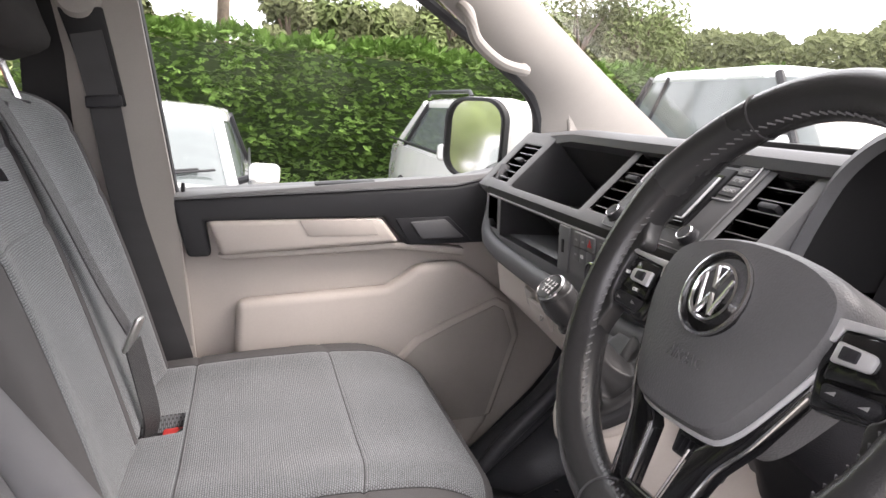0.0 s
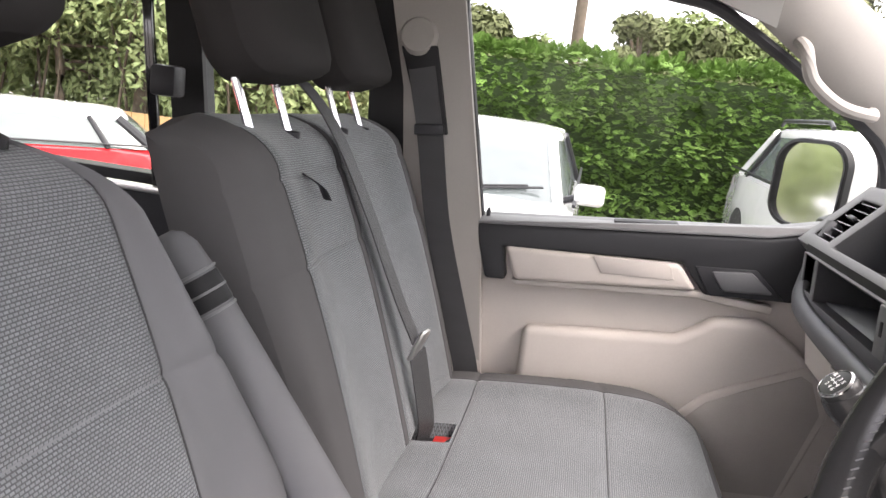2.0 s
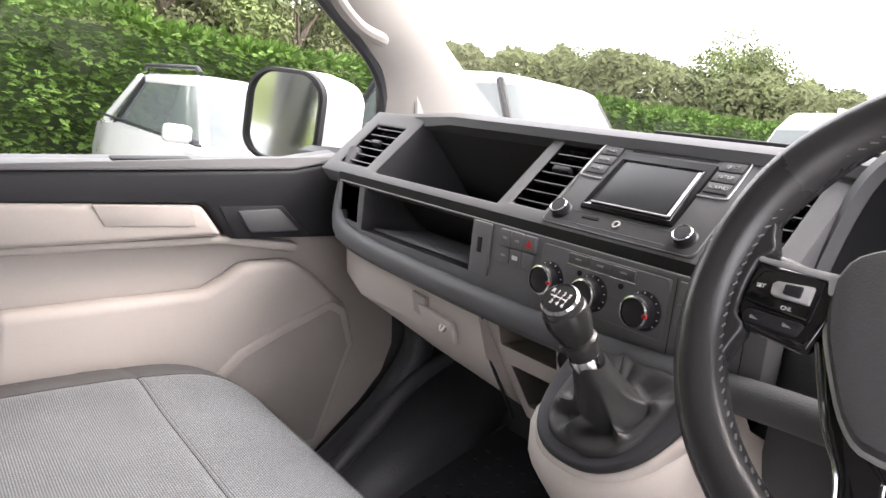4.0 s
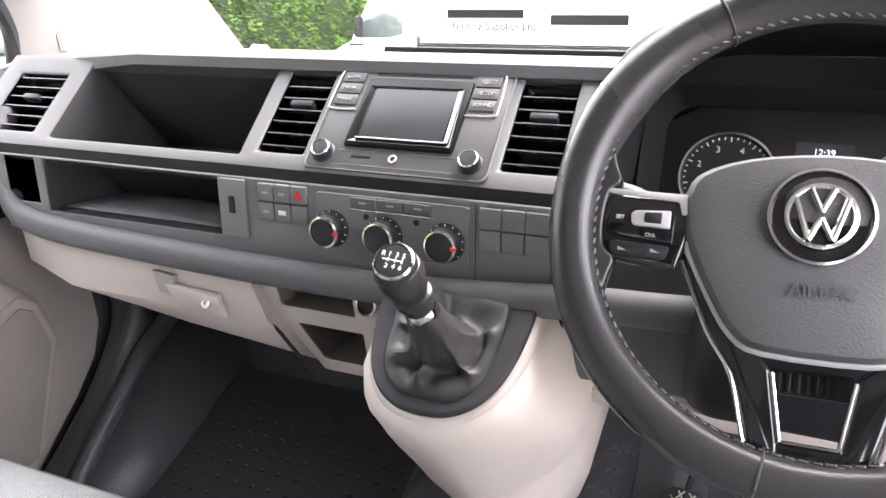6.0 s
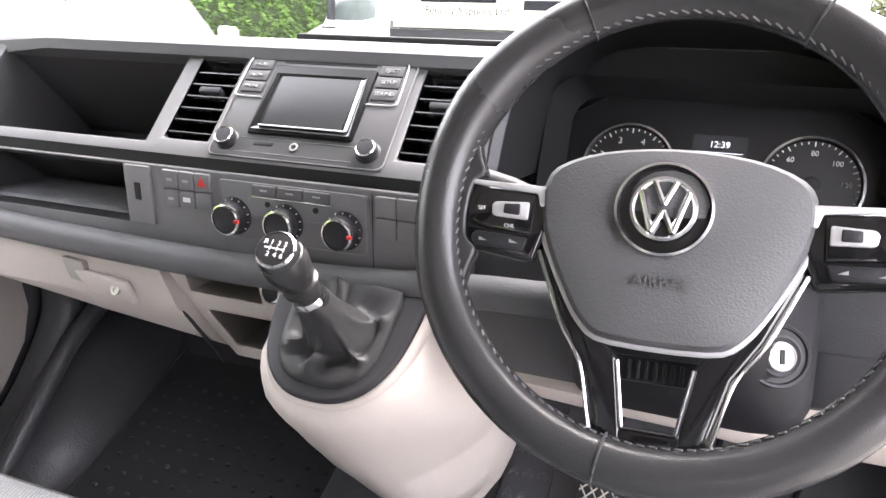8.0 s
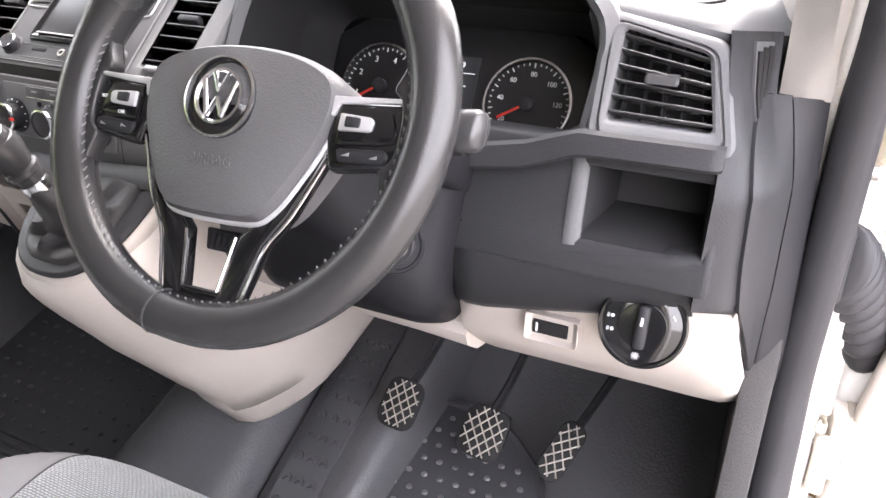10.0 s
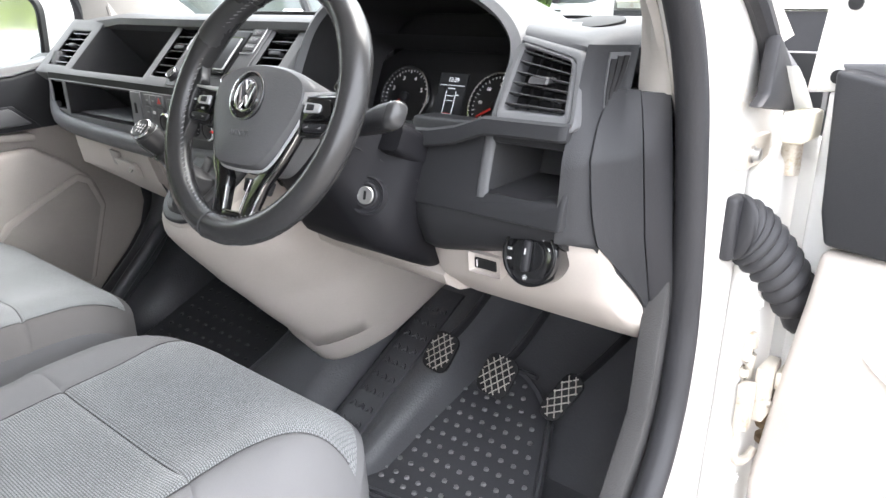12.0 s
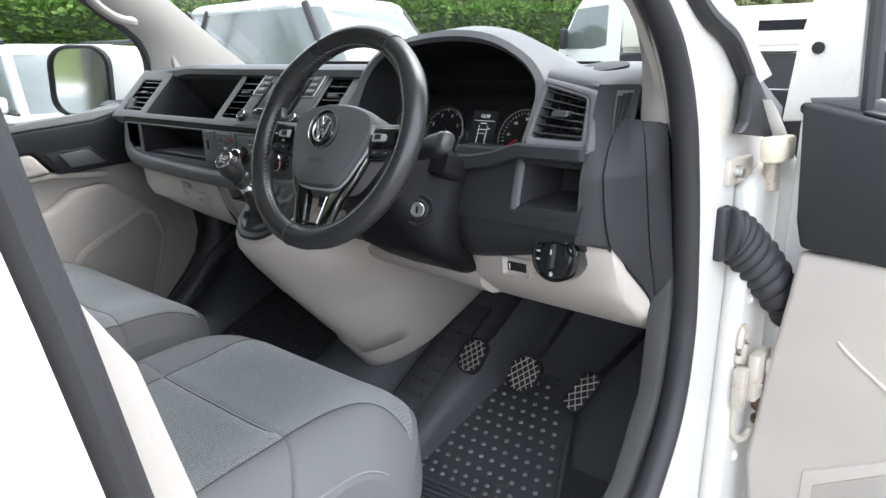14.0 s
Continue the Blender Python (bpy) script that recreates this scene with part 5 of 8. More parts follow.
for s in (-1, 1):
    spk = prism([SV(s * x, y, -0.012) for x, y in ((0.070, 0.0235), (0.105, 0.0240), (0.148, 0.026), (0.150, -0.016), (0.128, -0.020), (0.104, -0.0235), (0.084, -0.026))], WN * 0.013, 0.005, 3)
    sk = part("side_spoke", spk, GLOSSBLACK, sw, "gloss black side spoke with buttons")
    part("spoke_trim", prism([SV(s * x, y, 0.0) for x, y in ((0.074, 0.0255), (0.105, 0.0265), (0.128, 0.0275), (0.138, 0.031), (0.132, 0.0245), (0.110, 0.0225), (0.086, 0.0205), (0.0835, 0.012), (0.079, 0.012))], WN * 0.0035, 0.0012), SILVER, sk, "satin upper trim")
    web = smoothpath([Vector((s * x, y, -0.011)) for x, y in ((0.133, 0.060), (0.1285, 0.044), (0.124, 0.0325), (0.131, 0.026), (0.1335, 0.008), (0.132, -0.012), (0.124, -0.020), (0.127, -0.033), (0.132, -0.056))], 3)
    part("rim_web", prism([SV(p.x, p.y, p.z) for p in web] + [SV(s * x, y, -0.011) for x, y in ((0.146, -0.040), (0.152, 0.0), (0.148, 0.036))], WN * 0.0155, 0.006, 3), LEATHER, sk, "leather web running into the rim", smooth=60)
    part("button_bank", prism([SV(s * x, y, 0.0) for x, y in ((0.087, 0.0195), (0.112, 0.0205), (0.126, 0.0185), (0.132, 0.004), (0.131, -0.003), (0.120, -0.005), (0.088, -0.008))], WN * 0.004, 0.002), GLOSSBLACK, sk)
    ro = part("roller_frame", prism([SV(s * x, y, 0.003) for x, y in ((0.090, 0.0135), (0.113, 0.0125), (0.1155, 0.010), (0.1145, 0.0035), (0.112, 0.0025), (0.090, 0.0015))], WN * 0.004, 0.0012), SILVER, sk, "silver switch frame")
    part("roller", prism([SV(s * x, y, 0.006) for x, y in ((0.0955, 0.0115), (0.1065, 0.011), (0.1065, 0.0045), (0.0955, 0.004))], WN * 0.003, 0.001), BLACK, ro)
    part("rocker", prism([SV(s * x, y, -0.003) for x, y in ((0.089, -0.0095), (0.126, -0.0075), (0.129, -0.012), (0.126, -0.0175), (0.092, -0.0190))], WN * 0.007, 0.0025), BLACK, sk)
    for x in (0.098, 0.119):
        part("rocker_icon", prism([SV(s * (x + a), -0.0135 + b, 0.0036) for a, b in ((-0.003, -0.001), (0.003, -0.001), (0.003, 0.0015))], WN * 0.0008), GREYMARK, sk, smooth=0)
    LEG = ((0.0835, 0.004), (0.0805, -0.026), (0.0615, -0.069), (0.0455, -0.094), (0.0365, -0.128), (0.0315, -0.146), (0.0145, -0.146), (0.0158, -0.130), (0.0225, -0.088), (0.046, -0.066), (0.064, -0.02))
    lg = part("lower_spoke", prism([WR @ Vector((s * x, y, -0.016)) for x, y in LEG], WN * 0.014, 0.004, 3), GLOSSBLACK, sw, "gloss black lower spoke")
    part("spoke_trim", sweep(smoothpath([WR @ Vector((s * (x + 0.001), y, -0.003)) for x, y in LEG[1:6]], 4), 0.0013, 6), CHROME, lg)
    part("spoke_trim", sweep([WR @ Vector((s * x, y, -0.0015)) for x, y in ((0.0226, -0.090), (0.0158, -0.130))], 0.0011, 6), CHROME, lg)
part("spoke_bridge", prism([WR @ Vector((x, y, -0.016)) for x, y in ((-0.035, -0.1305), (0.035, -0.1305), (0.030, -0.149), (-0.030, -0.149))], WN * 0.0135, 0.003), GLOSSBLACK, sw)
part("spoke_trim", sweep([WR @ Vector((x, -0.1305, -0.0015)) for x in (-0.0158, 0.0158)], 0.0012, 6), CHROME, sw)
for k in range(7):
    part("grip_rib", box(-0.018 + 0.0055 * k, -0.0155 + 0.0055 * k, -0.100, -0.088, -0.034, -0.024, 0.0008, m=WR), BLACK, sw)
part("spoke_back", prism([WR @ Vector((x, y, -0.036)) for x, y in ((-0.027, -0.085), (0.027, -0.085), (0.024, -0.102), (-0.024, -0.102))], WN * 0.008, 0.002), BLACK, sw)
for word, x, y in (("SET", -0.1225, -0.0015), ("CNL", -0.102, -0.0125)):
    part("lettering", text_mesh(word, 0.0036, WR @ Matrix.Translation((x, y, 0.0052)), 0.0004), WHITEMARK, sw, smooth=0)
for i, j in ((0, 0), (1, 0), (0, 1)):
    y, z = 0.149 - 0.0205 * i, 1.211 - 0.0205 * j
    part("switch_icon", LR(y - 0.0135, y - 0.006, z - 0.0115, z - 0.0085, 0.003, 0.0043, 0.0005), GREYMARK, dash, smooth=0)
for i in range(3):
    y = 0.036 - 0.030 * i
    part("button_icon", LR(y - 0.0185, y - 0.010, 1.2005, 1.2025, 0.004, 0.0058, 0.0003), GREYMARK, heat, smooth=0)

# ---------------------------------------------------------------- gear console
con = thing("gear_console", "beige gear lever console standing out from the dash", "console")
CY = -0.087


def cring(x0, z0, hw, depth, zb, fl=0.0):
    """A rounded nose section: front at x0, running back to the dash."""
    out = []
    for k in range(13):
        a = radians(-90 + 180 * k / 12)
        out.append((x0 + depth * 0.45 * (1 - math.cos(a)), CY + hw * math.sin(a) - fl * max(0.0, -math.sin(a)) ** 5, z0 + (zb - z0) * 0.45 * (1 - math.cos(a))))
    return [(x0 + depth, CY - hw * 1.05 - fl, zb)] + out + [(x0 + depth, CY + hw * 1.05, zb)]


rings = [cring(0.372, 1.040, 0.0720, 0.12, 1.118), cring(0.362, 1.030, 0.0792, 0.13, 1.112), cring(0.364, 1.015, 0.0810, 0.14, 1.09, 0.004), cring(0.376, 0.998, 0.0806, 0.175, 1.068, 0.018), cring(0.395, 0.975, 0.0801, 0.22, 1.04, 0.034), cring(0.418, 0.950, 0.0790, 0.25, 1.02, 0.034), cring(0.440, 0.925, 0.0776, 0.28, 1.0, 0.030), cring(0.480, 0.886, 0.0755, 0.34, 0.955, 0.027), cring(0.486, 0.880, 0.0735, 0.34, 0.949, 0.0265), cring(0.491, 0.875, 0.0745, 0.34, 0.944, 0.0265), cring(0.54, 0.826, 0.0712, 0.34, 0.90, 0.023), cring(0.585, 0.784, 0.0680, 0.32, 0.86, 0.020), cring(0.620, 0.745, 0.0650, 0.30, 0.84, 0.018)]
part("console_body", loft(rings), BEIGE, con, "smooth warm beige plastic body", smooth=75)
CY = -0.079
rings = [cring(0.574, 0.797, 0.064, 0.36, 0.93, 0.018), cring(0.582, 0.787, 0.071, 0.36, 0.91, 0.020), cring(0.588, 0.776, 0.074, 0.36, 0.90, 0.020), cring(0.625, 0.735, 0.074, 0.34, 0.86, 0.018), cring(0.655, 0.704, 0.071, 0.32, 0.83, 0.016), cring(0.668, 0.695, 0.067, 0.32, 0.825, 0.014), cring(0.690, 0.690, 0.058, 0.30, 0.82, 0.010)]
part("console_foot", loft(rings), BEIGE, con, "rounded beige console foot", smooth=75)
CY = -0.087
# sloping top plate: local x across, y up the slope
ES = Vector((0.092, 0, 0.080)).normalized()
EN = Vector((-0.080, 0, 0.092)).normalized()
GP = basis(Vector((0.424, CY, 1.085)), Vector((0, -1, 0)), ES, EN)
half = [(0.024, -0.070), (0.045, -0.058), (0.061, -0.037), (0.071, -0.008), (0.076, 0.025), (0.078, 0.060)]
PL = [p.xy for p in smoothpath([Vector((x, y, 0)) for x, y in [(-x, y) for x, y in half[::-1]] + [(0, -0.073)] + half], 4)]
part("top_plate", prism([GP @ Vector((x, y, 0.001)) for x, y in PL], EN * 0.009, 0.005, 4), BLACK, con, "black moulded gaiter surround")
part("plate_foot", prism([GP @ Vector((x * 1.065, y * 1.075, -0.018)) for x, y in PL], EN * 0.021, 0.008, 4), BEIGE, con)
gl = thing("gear_lever", "black gear lever with leather gaiter and chrome trimmed knob", "gear lever")
KT = Vector((0.343, -0.074, 1.181))
KB = GP @ Vector((0.004, -0.008, 0.01))
KD = (KT - KB).normalized()
KX = Vector((0, -1, 0))
KX = (KX - KD * KX.dot(KD)).normalized()
KM = basis(KB, KX, KD.cross(KX), KD)
KL = (KT - KB).length
# the boot hangs from the collar, lies in a valley and bulges at its sewn edge
EDGE = smoothpath([Vector((x, y, 0)) for x, y in ((0.0, -0.060), (0.022, -0.058), (0.039, -0.047), (0.050, -0.027), (0.054, 0.0), (0.055, 0.036), (0.047, 0.049), (0.0, 0.052), (-0.047, 0.049), (-0.055, 0.036), (-0.054, 0.0), (-0.050, -0.027), (-0.039, -0.047), (-0.022, -0.058), (0.0, -0.060))], 5)[:-1]
rnd = random.Random(11)
CREASES = [(rnd.uniform(0.12, 0.3) + k * 0.9, rnd.uniform(0.10, 0.22), rnd.uniform(0.6, 1.0)) for k in range(7)]
columns = []
for p in EDGE:
    a = math.atan2(p.y, p.x) % math.tau
    ridge = 0.0
    for c, w, h in CREASES:
        d = abs((a - c + math.pi) % math.tau - math.pi) / w
        ridge += h * max(0.0, 1 - d) ** 1.5
    ax = Vector((0.004, -0.008, 0))
    val = ax + (p - ax).normalized() * (0.030 + 0.006 * math.sin(2 * a + 1))
    side = Vector((-p.y, p.x, 0)).normalized() * 0.004 * math.sin(5 * a + 1)
    cols = [GP @ Vector((p.x, p.y, 0.0090)), GP @ (p * 0.95 + Vector((0, 0, 0.0145))), GP @ (p * 0.80 + side + Vector((0, 0, 0.0155 + 0.010 * ridge))), GP @ (val + side + Vector((0, 0, 0.0125 + 0.013 * ridge)))]
    for rad, h in ((0.0235, 0.16), (0.0195, 0.30), (0.0165, 0.42), (0.0140, 0.52)):
        k = rad * (1 + (0.22 * ridge if h < 0.2 else 0.06 * math.sin(3 * a + h * 9)))
        cols.append(KM @ Vector((k * math.cos(a), k * math.sin(a), KL * h)))
    columns.append(smoothpath(cols, 3))
part("gaiter", loft(columns, closed=False, caps=False, loop=True), GAITER, gl, "creased black leather gaiter", smooth=80)
part("gaiter_seam", sweep([GP @ Vector((0, -0.046 + 0.012 * k, 0.013 + 0.004 * k)) for k in range(3)], 0.001, 6), THREAD, gl)
kz = KL * 0.52
part("collar", lathe([(0.0145, kz - 0.012), (0.0155, kz - 0.008), (0.0155, kz), (0.0145, kz + 0.003)], KM, 24), CHROME, gl, "narrow chrome collar")
part("knob", lathe([(0.0140, kz), (0.0148, kz + 0.012), (0.0175, kz + 0.014), (0.0175, kz + 0.019), (0.0150, kz + 0.021), (0.0180, KL - 0.026), (0.0205, KL - 0.014), (0.0200, KL - 0.004), (0.015, KL + 0.002), (0.001, KL + 0.003)], KM, 32), LEATHER, gl, "black leather gear knob")
KN = Vector((-0.70, -0.10, 0.70)).normalized()          # the head is turned towards the driver
HX = (Vector((0, -1, 0)) - KN * Vector((0, -1, 0)).dot(KN)).normalized()
HM = basis(KM @ Vector((0, 0, KL - 0.004)), HX, KN.cross(HX), KN) @ Matrix.Scale(0.82, 4)
part("knob_head", lathe([(0.012, -0.016), (0.0195, -0.010), (0.0225, -0.002), (0.0228, 0.005), (0.0218, 0.011), (0.0205, 0.0145), (0.001, 0.0145)], HM, 32), LEATHER, gl)
part("knob_ring", lathe([(0.0180, 0.0140), (0.0212, 0.0132), (0.0210, 0.0152), (0.0190, 0.0172)], HM, 32), CHROME, gl, "bright chrome ring")
cap = part("knob_cap", lathe([(0.0180, 0.014), (0.0178, 0.0165), (0.001, 0.0176)], HM, 28), DIAL, gl, "black shift pattern cap")
TK = HM @ Matrix.Translation((0, 0, 0.0176))
for word, x, y in (("R", -0.0115, 0.006), ("1", -0.005, 0.006), ("3", 0.0025, 0.006), ("5", 0.0095, 0.006), ("2", -0.005, -0.007), ("4", 0.0025, -0.007), ("6", 0.0095, -0.007)):
    part("lettering", text_mesh(word, 0.0072, TK @ Matrix.Translation((x, y, -0.0006)), 0.0008), WHITEMARK, cap, smooth=0)
part("pattern_line", box(-0.011, 0.010, -0.0006, 0.0004, -0.001, 0.0004, m=TK), WHITEMARK, cap, smooth=0)
for x in (-0.005, 0.0025, 0.0095):
    part("pattern_line", box(x - 0.0005, x + 0.0005, -0.0025, 0.0022, -0.001, 0.0004, m=TK), WHITEMARK, cap, smooth=0)

# ---------------------------------------------------------------- pedals
def pedal(name, c, w, h, tilt, turn, label):
    t = thing(name, label, "pedal", "foot pedals")
    m = Matrix.Translation(c) @ Matrix.Rotation(radians(turn), 4, "X") @ basis(Vector((0, 0, 0)), Vector((0, -1, 0)), Vector((math.sin(tilt), 0, math.cos(tilt))), Vector((-math.cos(tilt), 0, math.sin(tilt))))
    out = roundrect(w, h, 0.019, 4)
    part("pad", prism([m @ Vector((x, y, -0.008)) for x, y in out], m.to_3x3() @ Vector((0, 0, 0.008)), 0.002), DEEP, t)
    bars = bmesh.new()
    n = 7
    for s in (-1, 1):
        for k in range(-n, n + 1):
            pts = []
            for q in range(-24, 25):
                x = q / 24 * (w + h)
                y = s * x * 1.25 + k * 0.019
                if (abs(x) / (w - 0.002)) ** 3 + (abs(y) / (h - 0.002)) ** 3 < 1:
                    pts.append((x, y))
            if len(pts) > 2:
                sweep([m @ Vector((*pts[0], 0.001)), m @ Vector((*pts[-1], 0.001))], 0.0012, 5, bm=bars)
    part("tread", bars, TREAD, t, "worn bright diamond tread")
    part("lever_arm", sweep(smoothpath([m @ Vector((0.0, h * 0.6, -0.006)), m @ Vector((0.004, h + 0.04, -0.03)), m @ Vector((0.008, h + 0.16, -0.06))], 4), 0.009, 8, squash=(0.6, 1.2)), BLACK, t)
    return t


pedal("clutch_pedal", (0.755, -0.300, 0.752), 0.030, 0.038, radians(38), 6, "worn clutch pedal with a diamond tread over black rubber")
pedal("brake_pedal", (0.748, -0.436, 0.752), 0.033, 0.037, radians(38), 6, "worn brake pedal with a diamond tread over black rubber")
pedal("accelerator_pedal", (0.798, -0.539, 0.727), 0.020, 0.047, radians(42), 24, "narrow accelerator pedal with a diamond tread")

# ---------------------------------------------------------------- floor coverings
dmat = thing("driver_floor_mat", "black rubber driver's floor mat with raised studs", "floor mat")
MZ = lambda x: 0.562 + max(0, x - 0.62) * 0.45
mat_right = lambda x: -0.615 + 0.10 * max(0.0, (x - 0.60) / 0.22) + 0.065 * max(0.0, (x - 0.82) / 0.08)
mat_left = lambda x: -0.238 - 0.045 * max(0.0, (x - 0.62) / 0.25)
rings = []
for x in [0.30 + 0.02 * k for k in range(29)] + [0.875, 0.885, 0.89]:
    e = 0.025 * max(0.0, (x - 0.855) / 0.035) ** 2
    a, b = mat_right(x) + e, mat_left(x) - e
    rings.append([(x, y, MZ(x) + dz) for y, dz in ((a, 0.0), (a + 0.004, 0.011), (a + 0.010, 0.012), (a + 0.016, 0.004), (b - 0.016, 0.004), (b - 0.010, 0.012), (b - 0.004, 0.011), (b, 0.0))])
part("sheet", loft(rings), MATRUB, dmat, smooth=40)
part("raised_border", sweep([(0.888, -0.30 - 0.022 * k, MZ(0.888) + 0.008) for k in range(7)], 0.006, 8), MATRUB, dmat)
stud = finish("stud", lathe([(0.0052, 0), (0.0042, 0.0036), (0.002, 0.0042)], Matrix.Identity(4), 8), MATSTUD)
for i in range(12):
    for j in range(13):
        x, y = 0.595 + 0.0245 * i, -0.275 - 0.0265 * j - 0.013 * (i % 2)
        if mat_right(x) + 0.03 < y < mat_left(x) - 0.028:
            o = new("stud", stud)
            o.parent = dmat
            o.location = (x * S, y * S, (MZ(x) + 0.004) * S)
rib = finish("rib", sweep([(0.030 * (1 - (k / 8) ** 2), 0.165 * k / 8, 0.001) for k in range(-8, 9)], 0.0042, 8), MATRUB)
for i in range(17):
    o = new("rib", rib)
    o.parent = dmat
    o.location = ((0.305 + 0.0145 * i) * S, -0.425 * S, 0.567 * S)
stud_dull = finish("stud", lathe([(0.0052, 0), (0.0042, 0.0030), (0.002, 0.0036)], Matrix.Identity(4), 8), MATRUB)
pmat = thing("passenger_floor_mat", "black rubber passenger floor mat with studs and ribs", "floor mat")
part("sheet", loft([[(x, y, MZ(x) + dz) for x, y, dz in ((x, 0.10, 0), (x, 0.112, 0.008), (x, 0.12, 0.004), (x, 0.56, 0.004), (x, 0.568, 0.008), (x, 0.58, 0))] for x in (0.30, 0.62, 0.75, 0.98)]), MATRUB, pmat)
for i in range(10):
    for j in range(12):
        x, y = 0.62 + 0.03 * i, 0.15 + 0.035 * j
        o = new("stud", stud_dull)
        o.parent = pmat
        o.location = (x * S, y * S, (MZ(x) + 0.004) * S)
rib2 = finish("rib", box(-0.004, 0.004, -0.2, 0.2, 0, 0.005, 0.0015), MATRUB)
for i in range(14):
    o = new("rib", rib2)
    o.parent = pmat
    o.location = ((0.34 + 0.019 * i) * S, 0.34 * S, 0.566 * S)
fr_ = thing("foot_rest", "black studded rubber foot rest beside the clutch", "foot rest")
FRZ = lambda x: 0.585 + max(0.0, x - 0.58) * 0.62
part("wedge", loft([[(x, -0.128, 0.56), (x, -0.136, FRZ(x) - 0.008), (x, -0.150, FRZ(x)), (x, -0.232, FRZ(x)), (x, -0.244, FRZ(x) + 0.006), (x, -0.256 - 0.06 * (x - 0.58), FRZ(x) + 0.010), (x, -0.270 - 0.09 * (x - 0.58), FRZ(x) + 0.004), (x, -0.282 - 0.12 * (x - 0.58), FRZ(x) - 0.02), (x, -0.290 - 0.14 * (x - 0.58), 0.56)] for x in (0.56, 0.60, 0.66, 0.72, 0.78, 0.84, 0.92, 1.0)]), RUBBER, fr_, smooth=50)
FRM = basis(Vector((0.58, -0.191, 0.585)), Vector((0.85, 0, 0.527)).normalized(), Vector((0, 1, 0)), Vector((-0.527, 0, 0.85)).normalized())
part("tread_plate", box(0.03, 0.40, -0.037, 0.037, -0.002, 0.005, 0.003, m=FRM), MATRUB, fr_)
for i in range(9):
    for j in range(3):
        u, v = 0.055 + 0.036 * i, -0.022 + 0.022 * j
        part("stud", prism([FRM @ Vector((u + a, v + b, 0.0045)) for a, b in ((-0.006, -0.007), (0.002, -0.007), (0.008, 0.0), (0.002, 0.007), (-0.006, 0.007), (0.0, 0.0))], FRM.to_3x3() @ Vector((0, 0, 0.004)), 0.001, 1), MATRUB, fr_)
solid("tunnel_cover", loft([[(x, y, 0.556 + h * f) for y, f in ((0.13, 0), (0.12, 0.4), (0.10, 0.75), (0.06, 0.95), (0.0, 1), (-0.08, 1), (-0.11, 0.92), (-0.128, 0.6), (-0.135, 0))] for x, h in ((0.34, 0.01), (0.42, 0.03), (0.50, 0.06), (0.58, 0.095), (0.66, 0.14), (0.80, 0.23), (1.0, 0.4))]), RUBBER, "black moulded rubber tunnel cover under the console", "tunnel cover", kind="structure", smooth=60)
arch = []
for x, h, w in ((0.53, 0.0, 0.02), (0.56, 0.035, 0.07), (0.62, 0.10, 0.115), (0.70, 0.165, 0.145), (0.80, 0.225, 0.150), (0.92, 0.265, 0.145), (1.02, 0.295, 0.14), (1.12, 0.32, 0.13)):
    arch.append([(x, 0.71, 0.552)] + [(x, 0.71 - w * math.cos(radians(q * 9)) ** 0.8, 0.556 + h * math.sin(radians(q * 9)) ** 0.8) for q in range(11)])
solid("wheel_arch_left", loft(arch), RUBBER, "black grained rubber wheel arch in the passenger footwell", "wheel arch", kind="structure", smooth=70)
pds = thing("passenger_door_seal", "black rubber seal and sill trim round the passenger door foot", "door seal")
part("seal", sweep(smoothpath([(0.30, 0.655, 0.56), (0.50, 0.655, 0.59), (0.585, 0.655, 0.652), (0.634, 0.655, 0.697), (0.690, 0.655, 0.755), (0.730, 0.655, 0.812), (0.758, 0.655, 0.868), (0.764, 0.660, 0.93), (0.745, 0.668, 1.01)], 5), 0.033, 14, up=(0, 1, 0)), RUBBER, pds, "thick grained rubber roll")
part("sill_trim", sweep(smoothpath([(0.30, 0.605, 0.565), (0.50, 0.605, 0.60), (0.575, 0.605, 0.672), (0.612, 0.605, 0.712), (0.664, 0.605, 0.766), (0.722, 0.605, 0.826), (0.79, 0.61, 0.866), (0.86, 0.62, 0.90)], 5), 0.017, 12, squash=(1, 0.9), up=(0, 1, 0)), RUBBER, pds)
solid("kick_panel_left", prism([(0.50, 0.704, 0.55), (0.58, 0.704, 0.70), (0.68, 0.704, 0.88), (0.60, 0.704, 1.10), (0.62, 0.704, 1.30), (1.14, 0.704, 1.30), (1.14, 0.704, 0.55)], (0, 0.02, 0)), RUBBER, "black lined side of the passenger footwell", "wall", kind="structure")
solid("bulkhead", box(1.10, 1.16, -0.80, 0.70, 0.8, 1.30), DEEP, "black front bulkhead behind the dash", "wall", kind="structure")

# ---------------------------------------------------------------- seats
def skin(fn, us, vs, keep=None):
    """A sheet over parameters u, v; fn gives the place, keep says which cells stay. UV in metres."""
    b = bmesh.new()
    uv = {}
    grid = {}

    def vert(i, j):
        if (i, j) not in grid:
            v = b.verts.new(fn(us[i], vs[j]))
            v.index = len(grid)
            grid[(i, j)] = v
            uv[v] = (us[i], vs[j])
        return grid[(i, j)]

    for i in range(len(us) - 1):
        for j in range(len(vs) - 1):
            if keep is None or keep((us[i] + us[i + 1]) / 2, (vs[j] + vs[j + 1]) / 2):
                b.faces.new((vert(i, j), vert(i + 1, j), vert(i + 1, j + 1), vert(i, j + 1)))
    lay = b.loops.layers.uv.new("metric")
    for f in b.faces:
        for lp in f.loops:
            lp[lay].uv = uv[lp.vert]
    return b


LEAN = 0.38
BU = Vector((-LEAN, 0, 1)).normalized()
BN = Vector((1, 0, LEAN)).normalized()


